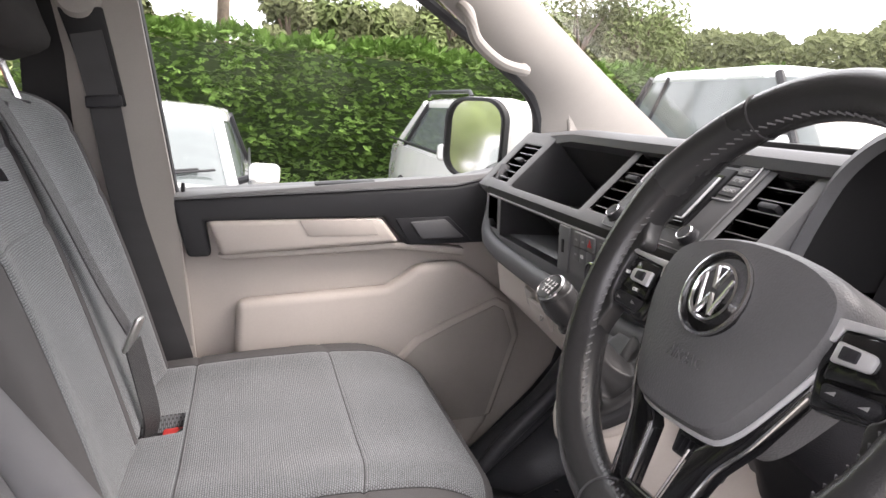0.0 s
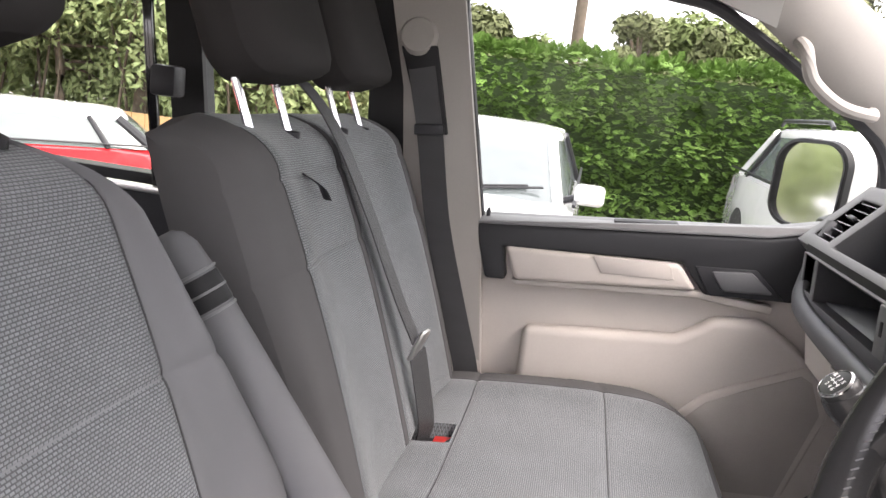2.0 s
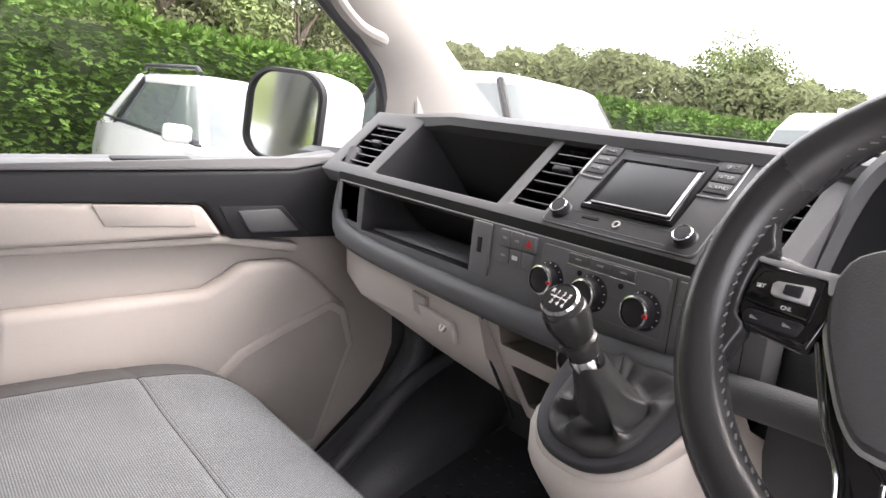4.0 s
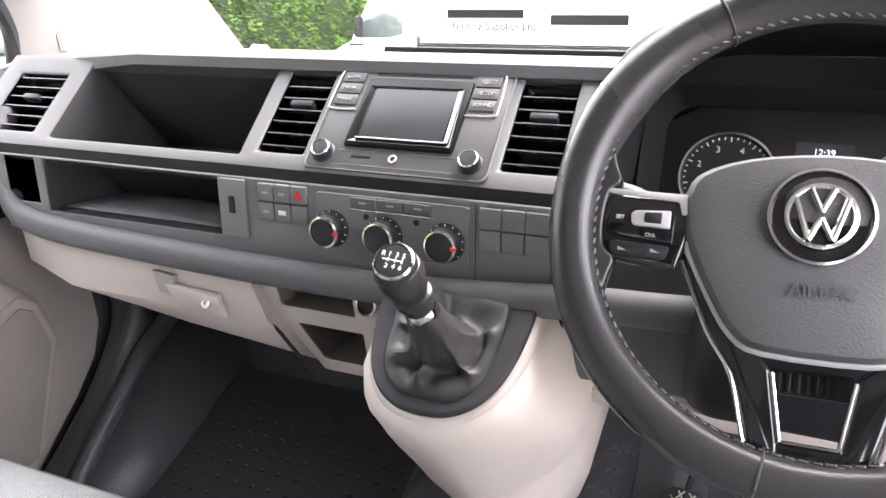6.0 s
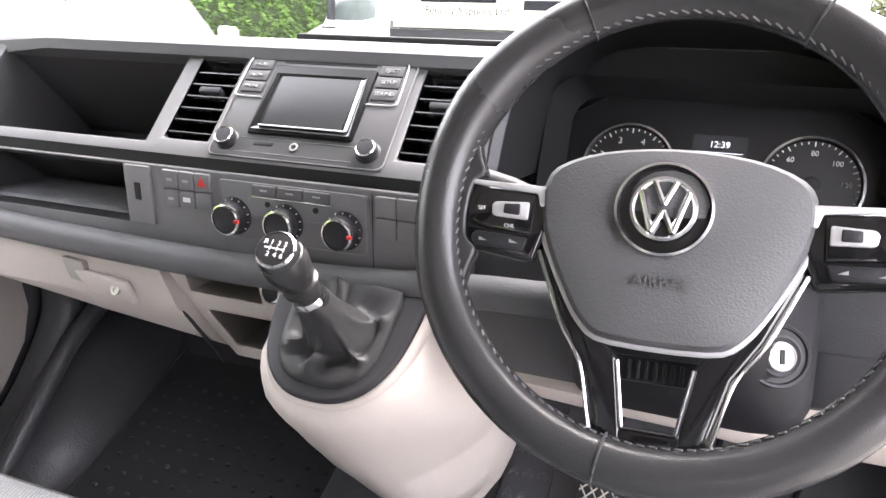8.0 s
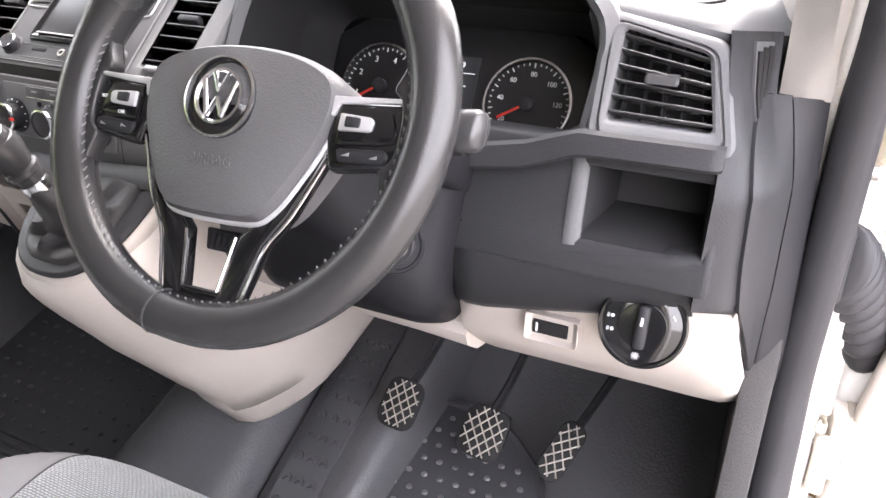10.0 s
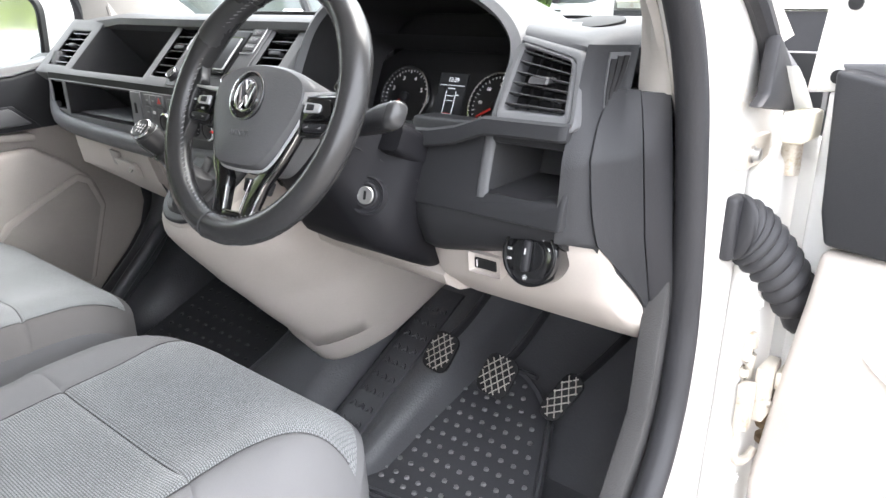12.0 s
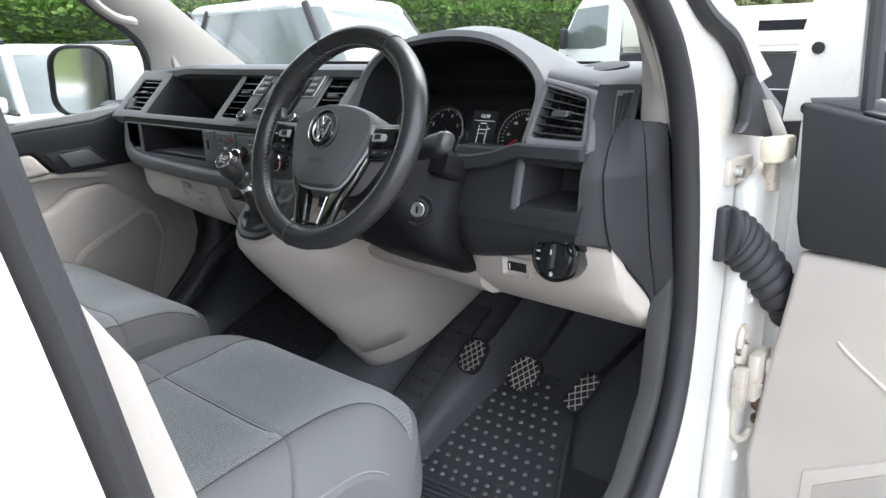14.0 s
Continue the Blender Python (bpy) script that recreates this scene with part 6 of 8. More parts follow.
def seat_back(t, y0, y1, foot, height, inserts, bulge=0.022, thick=0.105, cross=None, edge0=0.86, roll=0.05, width=None, side_mat=None):
    """A leaning backrest between y0 and y1; foot is the bottom front point (x, z); inserts are woven stretches in y."""
    hw, cy_ = (y1 - y0) / 2, (y0 + y1) / 2
    o = Vector((foot[0], 0, foot[1]))

    def front(u, v):
        e = (abs(u - cy_) / hw)
        topf = max(0, (v - (height - 0.075)) / 0.075)
        d = -0.060 * topf ** 2.2 - roll * max(0, (e - edge0) / (1 - edge0)) ** 2.2
        for a, b in inserts:
            if a < u < b:
                d -= 0.006 * math.sin(math.pi * (u - a) / (b - a))
        d += bulge * math.exp(-((e - 0.74) / 0.17) ** 2) * (1 - topf)
        d -= 0.0034 * sum(math.exp(-((u - q) / 0.0045) ** 2) for ab in inserts for q in ab)
        if cross:
            d -= 0.0026 * sum(math.exp(-((v - q) / 0.005) ** 2) for q in cross)
        d += 0.010 * math.sin(math.pi * min(1, v / height)) - 0.012
        yy = width(u, v) if width else u
        yy = cy_ + (yy - cy_) * (1 - 0.04 * topf ** 2)
        return o + Vector((0, yy, 0)) + BU * (v - 0.014 * max(0, (e - 0.85) / 0.15) * topf) + BN * d

    us = sorted(set([round(y0 + (y1 - y0) * k / 60, 4) for k in range(61)] + [round(q + e, 4) for ab in inserts for q in ab for e in (-0.005, 0, 0.005)]))
    vs = sorted(set([round(height * k / 40, 4) for k in range(41)] + [round(q + e, 4) for q in (cross or []) for e in (-0.005, 0, 0.005)]))
    cuts = [y0] + [q for ab in inserts for q in ab] + [y1]
    for a, b in zip(cuts[0::2], cuts[1::2]):
        part("backrest_side", skin(front, us, vs, lambda u, v: a < u < b), side_mat or CLOTH, t, "plain dark grey cloth bolster", smooth=60)
    for a, b in inserts:
        part("backrest_insert", skin(front, us, vs, lambda u, v: a < u < b), WEAVE, t, "grey woven cloth centre", smooth=60)
    # shell behind
    edge = [front(y0, v) for v in vs] + [front(u, height) for u in us[1:-1]] + [front(y1, v) for v in vs[::-1]]
    back = []
    for p in edge:
        q = p - BN * (thick + min(0, (p - o).dot(BN)) * 0.9)
        back.append(q)
    b2 = loft([edge, [p.lerp(q, 0.55) + Vector((0, 0.006 * (1 if p.y > cy_ else -1), 0)) for p, q in zip(edge, back)], [Vector((q.x, cy_ + (q.y - cy_) * 0.97, q.z)) for q in back]], closed=False)
    bv = [b2.verts.new(Vector((q.x, cy_ + (q.y - cy_) * 0.965, q.z))) for q in back]
    b2.faces.new(bv)
    part("backrest_shell", b2, side_mat or CLOTHBLACK, t, "charcoal cloth seat side and back", smooth=50)
    for ab in inserts:
        for q in ab:
            part("seam", sweep([front(q, v) + BN * 0.0006 for v in vs[:-2]], 0.0009, 5), THREAD, t)
    for q in (cross or []):
        for a, b in inserts:
            part("seam", sweep([front(u, q) + BN * 0.0006 for u in us if a <= u <= b], 0.0007, 5), STITCH, t)
    return front


def cushion(t, y0, y1, x0, x1, ztop, inserts, cross, drop=0.17, side_mat=None, rise=0.012, dent=None, froll=0.075, sroll=0.06, fstart=0.86, sstart=0.80, corner_in=0.035, widen=0.0):
    """A seat cushion; x1 is its front. widen spreads the woven centre towards the front corners."""
    hw, cy_ = (y1 - y0) / 2, (y0 + y1) / 2
    L = x1 - x0

    def topf(uc, v):
        f = v / L
        u, (ia, ib) = uc, (inserts[0][0], inserts[-1][1])
        w = widen * max(0.0, (f - 0.62) / 0.38) ** 1.6
        if uc < (ia + ib) / 2:
            u -= w * ((uc - y0) / (ia - y0) if uc < ia else ((ia + ib) / 2 - uc) / ((ib - ia) / 2))
        else:
            u += w * ((y1 - uc) / (y1 - ib) if uc > ib else (uc - (ia + ib) / 2) / ((ib - ia) / 2))
        e = abs(u - cy_) / hw
        d = 0.010 * math.sin(math.pi * min(1, f)) + rise * f
        d -= froll * max(0, (f - fstart) / (1 - fstart)) ** 2.4 + sroll * max(0, (e - sstart) / (1 - sstart)) ** 2.3
        d += 0.010 * math.exp(-((e - 0.70) / 0.18) ** 2) * (1 - max(0, f - 0.6) * 1.5)
        d -= 0.0028 * sum(math.exp(-((uc - q) / 0.004) ** 2) for ab in inserts for q in ab) * (f < 0.985)
        d -= 0.0032 * sum(math.exp(-((v - q) / 0.004) ** 2) for q in cross)
        if dent:
            d -= 0.05 * math.exp(-((u - dent) / 0.026) ** 6) * (v < 0.07)
        ins = corner_in * max(0, (e - 0.40) / 0.60) ** 2.5
        return Vector((x0 + v - (ins * f if f > 0.5 else 0), u, ztop + d))

    us = sorted(set([round(y0 + (y1 - y0) * k / 50, 4) for k in range(51)] + [round(q + e, 4) for ab in inserts for q in ab for e in (-0.005, 0, 0.005)]))
    vs = sorted(set([round(L * k / 40, 4) for k in range(41)] + [round(q + e, 4) for q in cross for e in (-0.005, 0, 0.005)]))
    isin = lambda u, v: any(a < u < b for a, b in inserts) and v < L * 0.97
    part("cushion_side", skin(topf, us, vs, lambda u, v: not isin(u, v)), side_mat or CLOTH, t, "plain grey cloth cushion border", smooth=60)
    for a, b in inserts:
        part("cushion_insert", skin(topf, us, vs, lambda u, v: a < u < b and v < L * 0.97), WEAVE, t, "grey woven cloth seat centre", smooth=60)
    edge = [topf(y0, v) for v in vs] + [topf(u, L) for u in us[1:-1]] + [topf(y1, v) for v in vs[::-1]]
    low = [Vector((x0 + (p.x - x0) * 0.93, cy_ + (p.y - cy_) * 0.97, ztop - drop)) for p in edge]
    b2 = loft([edge, [p.lerp(q, 0.35) + (Vector((p.x - (x0 + L * 0.4), p.y - cy_, 0)).normalized() * 0.016) for p, q in zip(edge, low)], low], closed=False)
    b2.faces.new([b2.verts.new(p) for p in low])
    part("cushion_wall", b2, CLOTH, t, "grey cloth cushion sides", smooth=60)
    for ab in inserts:
        for q in ab:
            part("seam", sweep([topf(q, v) + Vector((0, 0, 0.0006)) for v in vs if v < L * 0.97], 0.0009, 5), THREAD, t)
    for q in cross:
        part("seam", sweep([topf(u, q) + Vector((0, 0, 0.0004)) for u in us if inserts[0][0] <= u <= inserts[-1][1]], 0.0009, 5), THREAD, t)
    return topf


def headrest(t, c, hw, hh, posts, base):
    """A padded headrest about c on chrome posts."""
    hr_ = []
    for k, (d, s) in enumerate(((0.042, 0.55), (0.040, 0.80), (0.030, 0.95), (0.012, 1.0), (-0.02, 1.0), (-0.036, 0.96), (-0.048, 0.80), (-0.05, 0.6))):
        hr_.append([Vector(c) + Vector((0, y * s, 0)) + BU * (z * (s if s > 0.9 else 0.15 + 0.85 * s)) + BN * (d + 0.012 * (1 - (y / hw) ** 2) * (d > 0)) for y, z in roundrect(hw, hh, 0.045, 6)])
    h = part("headrest", loft(hr_[:4]), CLOTHBLACK, t, "dark grey padded headrest", smooth=60)
    part("headrest_back", loft(hr_[3:]), CLOTHBLACK, h, "black headrest back", smooth=60)
    for dy in posts:
        a = Vector(c) + Vector((0, dy, 0)) - BU * (hh * 0.8) - BN * 0.022
        part("headrest_post", sweep([a, a - BU * base], 0.0055, 10), CHROME, h, "bright chrome post")
        part("post_guide", lathe([(0.014, 0), (0.014, 0.008), (0.010, 0.010)], Matrix.Translation(a - BU * base * 0.98), 12), BLACK, h)
    part("release_button", sweep([Vector(c) + Vector((0, -hw * 0.97, 0.01)), Vector(c) + Vector((0, -hw * 1.02, 0.01))], 0.003, 8), PANEL, h)
    return h


bench = thing("passenger_bench", "grey cloth double passenger bench seat with two headrests", "seat")
def bench_width(u, v):
    """The bolster beside the driver's seat narrows downwards."""
    k = 0.45 + 0.55 * min(1, v / 0.33) - 0.5 * max(0, v - 0.38)
    return 0.022 + (u - 0.022) * k if u < 0.022 else u


bfront = seat_back(bench, -0.058, 0.62, (-0.095, 0.875), 0.525, [(0.022, 0.250), (0.268, 0.535)], cross=[0.325, 0.43], edge0=0.93, roll=0.022, bulge=0.014, width=bench_width, side_mat=CLOTHSIDE)
part("pull_strap", sweep(smoothpath([bfront(0.125, 0.432) + BN * 0.002, bfront(0.14, 0.412) + BN * 0.012, bfront(0.155, 0.392) + BN * 0.010], 4), 0.007, 8, squash=(1.0, 0.18)), BLACK, bench, "black fold down strap")
cushion(bench, -0.01, 0.65, -0.12, 0.368, 0.860, [(0.045, 0.548)], [0.075, 0.31], rise=0.040, froll=0.042, sroll=0.026, fstart=0.74, corner_in=0.045, dent=0.325, side_mat=CLOTHSIDE)
part("seat_base", box(-0.16, 0.27, 0.02, 0.60, 0.556, 0.70, 0.01), BLACK, bench, "black seat base box")
headrest(bench, (-0.335, 0.140, 1.470), 0.118, 0.088, (-0.085, 0.025), 0.09)
headrest(bench, (-0.335, 0.450, 1.470), 0.118, 0.088, (-0.085, 0.025), 0.09)

ds = thing("bucket_seat", "grey cloth driver's seat with a woven centre", "seat")
def bucket_width(u, v):
    """Side bolsters that narrow towards the shoulders."""
    hi, w0 = 0.103, 0.2525
    w = 0.245 if v < 0.16 else 0.245 - (v - 0.16) * 0.47
    d = u + 0.3675
    if abs(d) <= hi:
        return u
    return -0.3675 + math.copysign(hi + (abs(d) - hi) * (w - hi) / (w0 - hi), d)


seat_back(ds, -0.62, -0.115, (-0.095, 0.875), 0.505, [(-0.4705, -0.2645)], bulge=0.020, cross=[0.30], edge0=0.80, roll=0.035, width=bucket_width)
dtop = cushion(ds, -0.578, -0.045, -0.12, 0.390, 0.838, [(-0.490, -0.184)], [0.256], drop=0.20, rise=0.062, froll=0.075, sroll=0.055, fstart=0.70, sstart=0.62, corner_in=0.125, widen=0.055)
for u in (-0.572, -0.051):
    part("piping", sweep([dtop(u, 0.02 * k) + Vector((0, 0, 0.0006)) for k in range(2, 24)], 0.0013, 6), STITCH, ds, "pale piped bolster edge")
part("seat_base", box(-0.16, 0.30, -0.56, -0.08, 0.556, 0.68, 0.01), BLACK, ds, "black seat base box")
headrest(ds, (-0.36, -0.365, 1.475), 0.125, 0.088, (-0.055, 0.055), 0.09)
ar = part("armrest", sweep([Vector((-0.060, -0.134, 0.925)) + Vector((-0.213, -0.036, 0.315)) * q for q in (0.0, 0.04, 0.12, 0.3, 0.5, 0.7, 0.88, 0.95, 0.985, 1.0)], [0.014, 0.021, 0.025, 0.026, 0.026, 0.026, 0.026, 0.024, 0.018, 0.010], 16, squash=(0.8, 1.1)), CLOTH, ds, "raised padded armrest")
part("armrest_wheel", sweep([Vector((-0.060, -0.134, 0.925)) + Vector((-0.213, -0.036, 0.315)) * q for q in (0.79, 0.80, 0.87, 0.88)], [0.025, 0.0270, 0.0270, 0.025], 16, squash=(0.8, 1.1)), DEEP, ar, "ribbed adjusting wheel")
for q in (0.785, 0.835, 0.885):
    part("wheel_rib", sweep([Vector((-0.060, -0.134, 0.925)) + Vector((-0.213, -0.036, 0.315)) * (q + e) for e in (-0.004, -0.003, 0.003, 0.004)], [0.0255, 0.0275, 0.0275, 0.0255], 16, squash=(0.8, 1.1)), PANEL, ar)

# ---------------------------------------------------------------- seat belts
def strap(name, pts, w, t, label="", th=0.0012, acr=(1, 0, 0), m=None):
    p = smoothpath(pts, 5)
    acr = Vector(acr)
    rings = []
    for i, q in enumerate(p):
        d = (p[min(i + 1, len(p) - 1)] - p[max(i - 1, 0)]).normalized()
        a = (acr - d * acr.dot(d)).normalized()
        n_ = d.cross(a)
        rings.append([q + a * w + n_ * th, q - a * w + n_ * th, q - a * w - n_ * th, q + a * w - n_ * th])
    return part(name, loft(rings), m or WEBBING, t, label)


mb = thing("middle_seat_belt", "black middle seat belt lying over the bench backrest", "seat belt")
strap("webbing", [(-0.37, 0.24, 1.395), (-0.325, 0.245, 1.39), (-0.27, 0.255, 1.33), (-0.215, 0.275, 1.22), (-0.16, 0.297, 1.09), (-0.125, 0.305, 1.02)], 0.021, mb, acr=(0, 1, 0))
part("tongue", box(-0.015, 0.015, -0.004, 0.004, -0.03, 0.025, 0.004, m=Matrix.Translation((-0.118, 0.305, 1.015)) @ Matrix.Rotation(radians(20), 4, "Y") @ Matrix.Rotation(radians(80), 4, "Z")), STEEL, mb, "bright belt tongue")
strap("lower_webbing", [(-0.12, 0.308, 1.00), (-0.105, 0.318, 0.93), (-0.095, 0.325, 0.875), (-0.10, 0.33, 0.84)], 0.019, mb, acr=(0.5, 1, 0))
bk = thing("belt_buckle", "black belt buckle with a red release button between the seats", "belt buckle")
part("buckle_body", box(-0.038, 0.030, -0.021, 0.021, -0.045, 0.004, 0.006, m=Matrix.Translation((-0.076, 0.322, 0.845)) @ Matrix.Rotation(radians(-8), 4, "Y")), BLACK, bk)
part("release_button", box(-0.004, 0.031, -0.0185, 0.0185, 0.0, 0.008, 0.003, m=Matrix.Translation((-0.076, 0.322, 0.845)) @ Matrix.Rotation(radians(-8), 4, "Y")), RED, bk, "red release button")
pb = thing("passenger_seat_belt", "black passenger seat belt hanging from the pillar", "seat belt")
part("anchor_cover", lathe([(0.036, 0), (0.036, 0.014), (0.030, 0.022), (0.001, 0.024)], basis(Vector((-0.243, 0.600, 1.490)), Vector((1, 0, 0)), Vector((0, 0.2, 0.98)).normalized(), Vector((0, -0.98, 0.2)).normalized()), 24), BEIGE2, pb, "grey round anchor cover")
part("height_guide", prism([(-0.272, 0.577, 1.472), (-0.205, 0.577, 1.479), (-0.172, 0.606, 1.322), (-0.222, 0.606, 1.318)], (0, 0.012, 0), 0.003), DEEP, pb, "black belt slot cover")
strap("webbing", [(-0.237, 0.582, 1.468), (-0.222, 0.590, 1.40), (-0.205, 0.606, 1.318), (-0.176, 0.635, 1.15), (-0.125, 0.648, 0.98), (-0.085, 0.650, 0.86), (-0.075, 0.650, 0.80)], 0.025, pb)
part("belt_stop", box(-0.028, 0.028, -0.010, 0.008, -0.010, 0.010, 0.003, m=Matrix.Translation((-0.206, 0.600, 1.328)) @ Matrix.Rotation(radians(-6), 4, "Y")), BLACK, pb, "black belt slider")
# grab handle
gh = thing("grab_handle", "grey plastic grab handle on the windscreen pillar", "handle")
part("grip", sweep(smoothpath([(0.405, 0.605, 1.553), (0.408, 0.560, 1.535), (0.425, 0.555, 1.49), (0.475, 0.560, 1.455), (0.528, 0.575, 1.446), (0.545, 0.62, 1.452)], 5), 0.011, 10), BEIGE2, gh)

# ---------------------------------------------------------------- driver's door opening
solid("wall_pillar_right", prism([(-0.13, -0.772, 0.56), (-0.14, -0.772, 1.0), (-0.157, -0.772, 1.06), (-0.192, -0.772, 1.18), (-0.242, -0.772, 1.26), (-0.28, -0.772, 1.40), (-0.35, -0.772, 1.75), (-0.52, -0.772, 1.75), (-0.44, -0.772, 1.2), (-0.40, -0.772, 0.56)], (0, -0.035, 0), 0.004), BEIGE2, "cream pillar trim at the driver's door opening", "wall", kind="structure")
solid("wall_body_right", prism([(-0.20, -0.80, 0.35), (-0.20, -0.80, 0.95), (-0.218, -0.80, 1.02), (-0.245, -0.80, 1.15), (-0.264, -0.80, 1.235), (-0.276, -0.80, 1.286), (-0.302, -0.80, 1.40), (-0.39, -0.80, 1.80), (-0.70, -0.80, 1.80), (-0.70, -0.80, 0.35)], (0, -0.08, 0), 0.012, 3), VANWHITE, "white painted van side behind the door opening", "wall", kind="structure")
# outer skin repeats both openings, the rearmost added to admit daylight
solid("wall_body_rear_right", holed((-2.45, -0.71, 0.35, 1.80), [(-1.50, -0.80, 1.12, 1.54), (-2.25, -1.60, 1.12, 1.54)], lambda a, b, d: (a, -0.815 - d, b), 0.06), VANWHITE, "white painted rear van side with two openings, one added for daylight", "wall", kind="structure")
os_ = thing("door_opening_seal", "black rubber seal round the driver's door opening", "door seal")
part("rear_seal", sweep(smoothpath([(-0.168, -0.815, 0.60), (-0.172, -0.815, 0.92), (-0.186, -0.815, 1.0), (-0.209, -0.815, 1.10), (-0.233, -0.815, 1.21), (-0.248, -0.815, 1.27), (-0.282, -0.815, 1.42), (-0.35, -0.80, 1.70)], 6), 0.0125, 10, squash=(1.0, 1.3), up=(0, 1, 0)), SEAL, os_)
part("front_seal", sweep(smoothpath([(0.38, -0.745, 1.56), (0.508, -0.780, 1.413), (0.562, -0.785, 1.347), (0.598, -0.786, 1.275), (0.617, -0.787, 1.205), (0.632, -0.788, 1.13), (0.651, -0.788, 1.01), (0.648, -0.790, 0.94), (0.632, -0.792, 0.86), (0.59, -0.796, 0.79), (0.50, -0.80, 0.70), (0.35, -0.805, 0.63), (0.2, -0.81, 0.60), (-0.05, -0.81, 0.585)], 6), 0.0165, 12, squash=(1.0, 1.15), up=(0, 1, 0)), SEAL, os_)
solid("kick_panel", prism([(0.625, -0.742, 1.0), (0.61, -0.742, 0.86), (0.54, -0.742, 0.74), (0.40, -0.742, 0.64), (0.40, -0.742, 0.56), (1.12, -0.742, 0.56), (1.12, -0.742, 1.20), (0.66, -0.742, 1.20)], (0, -0.03, 0), 0.004), CARPET, "black carpeted kick panel beside the pedals", "wall", kind="structure")
solid("sill_step", prism([(-0.16, -0.64, 0.556), (0.70, -0.64, 0.556), (0.70, -0.82, 0.556), (-0.16, -0.82, 0.556)], (0, 0, 0.022), 0.008), RUBBER, "black plastic sill trim in the door opening", "sill", kind="structure")
solid("wall_post_right", prism([(0.40, -0.803, 1.58), (0.500, -0.803, 1.42), (0.562, -0.803, 1.335), (0.620, -0.803, 1.235), (0.652, -0.803, 1.10), (0.660, -0.803, 0.97), (0.638, -0.803, 0.845), (0.575, -0.803, 0.735), (0.44, -0.803, 0.63), (0.40, -0.803, 0.35), (0.90, -0.803, 0.35), (0.90, -0.803, 1.28), (0.76, -0.803, 1.36), (0.66, -0.803, 1.45), (0.52, -0.803, 1.60)], (0, 0.045, 0), 0.012, 3), INNERWHITE, "white painted front door post with rust stains", "wall", kind="structure")
solid("wall_post_step", prism([(0.70, -0.80, 0.36), (0.735, -0.80, 0.62), (0.75, -0.80, 0.82), (0.758, -0.80, 0.97), (0.765, -0.80, 1.10), (0.765, -0.80, 1.17), (0.90, -0.80, 1.20), (0.90, -0.80, 0.36)], (0, -0.036, 0), 0.016, 4), INNERWHITE, "stepped white door post flange", "wall", kind="structure")
solid("wall_wing", prism([(0.76, -0.815, 1.30), (0.90, -0.815, 1.20), (1.9, -0.84, 1.02), (1.9, -0.84, 0.5), (0.92, -0.815, 0.5), (0.92, -0.815, 1.16)], (0, -0.04, 0), 0.012, 3), VANWHITE, "white painted front wing ahead of the door", "wall", kind="structure")
fin = [(x, -0.815, z) for x, z in ((0.730, 1.334), (0.758, 1.318), (0.784, 1.302), (0.846, 1.264), (0.903, 1.231), (0.798, 1.240), (0.692, 1.252), (0.720, 1.266), (0.723, 1.297))]
solid("wall_bonnet", loft([[(x, -0.80, z - 0.07), (x, -0.70, z), (x, 0.62, z), (x, 0.74, z - 0.07), (x, 0.74, 0.45), (x, -0.80, 0.45)] for x, z in ((1.10, 1.19), (1.35, 1.14), (1.60, 1.05), (1.72, 0.95), (1.78, 0.78))]), VANWHITE, "white painted van bonnet and nose", "wall", kind="structure", smooth=50)
solid("post_fin", prism(fin, (0, -0.018, 0), 0.004), SEAL, "black rubber corner fin on the door post", "door seal")
solid("outer_seal", sweep(smoothpath([(0.44, -0.80, 1.50), (0.576, -0.806, 1.418), (0.668, -0.810, 1.385), (0.725, -0.811, 1.348), (0.751, -0.811, 1.327), (0.772, -0.812, 1.295), (0.776, -0.812, 1.262)], 5), 0.0145, 10, up=(0, 1, 0)), SEAL, "black rubber strip along the door post", "door seal")


dd = thing("driver_door", "open driver's door with beige panel and dark upper rail", "door")


def hinge(z, x, y):
    h = part("hinge", box(x - 0.022, x + 0.075, y - 0.03, y - 0.016, z - 0.020, z + 0.020, 0.004), GALV, dd, "white painted steel hinge")
    part("hinge_bolt", lathe([(0.011, 0), (0.011, 0.004), (0.008, 0.0045), (0.008, 0.012), (0.001, 0.013)], basis(Vector((x, y - 0.03, z)), Vector((1, 0, 0)), Vector((0, 0, 1)), Vector((0, -1, 0))), 12), STEEL, h)
    part("hinge_barrel", lathe([(0.013, -0.035), (0.013, 0.035)], Matrix.Translation((x + 0.085, y - 0.055, z)), 14), GALV, h)
    return h


hg = hinge(1.19, 0.742, -0.783)
part("hinge_block", box(0.762, 0.845, -0.866, -0.836, 1.204, 1.242, 0.006), CREAM, hg, "cream plastic block")
ck = thing("door_check", "white painted steel lower hinge with a check loop and rusty roller", "door check")
part("check_block", box(0.748, 0.772, -0.856, -0.836, 0.807, 0.877, 0.004), GALV, ck)
part("check_plate", box(0.772, 0.83, -0.868, -0.85, 0.817, 0.897, 0.004), GALV, ck)
part("check_bolt", lathe([(0.010, 0), (0.010, 0.005), (0.006, 0.006), (0.006, 0.012), (0.001, 0.0125)], basis(Vector((0.791, -0.860, 0.840)), Vector((1, 0, 0)), Vector((0, 0, 1)), Vector((0, -1, 0))), 12), STEEL, ck)
part("check_loop", sweep(smoothpath([(0.763, -0.838, 0.872), (0.764, -0.838, 0.927), (0.776, -0.838, 0.940), (0.787, -0.838, 0.927), (0.787, -0.838, 0.872)], 5), 0.0065, 8), GALV, ck)
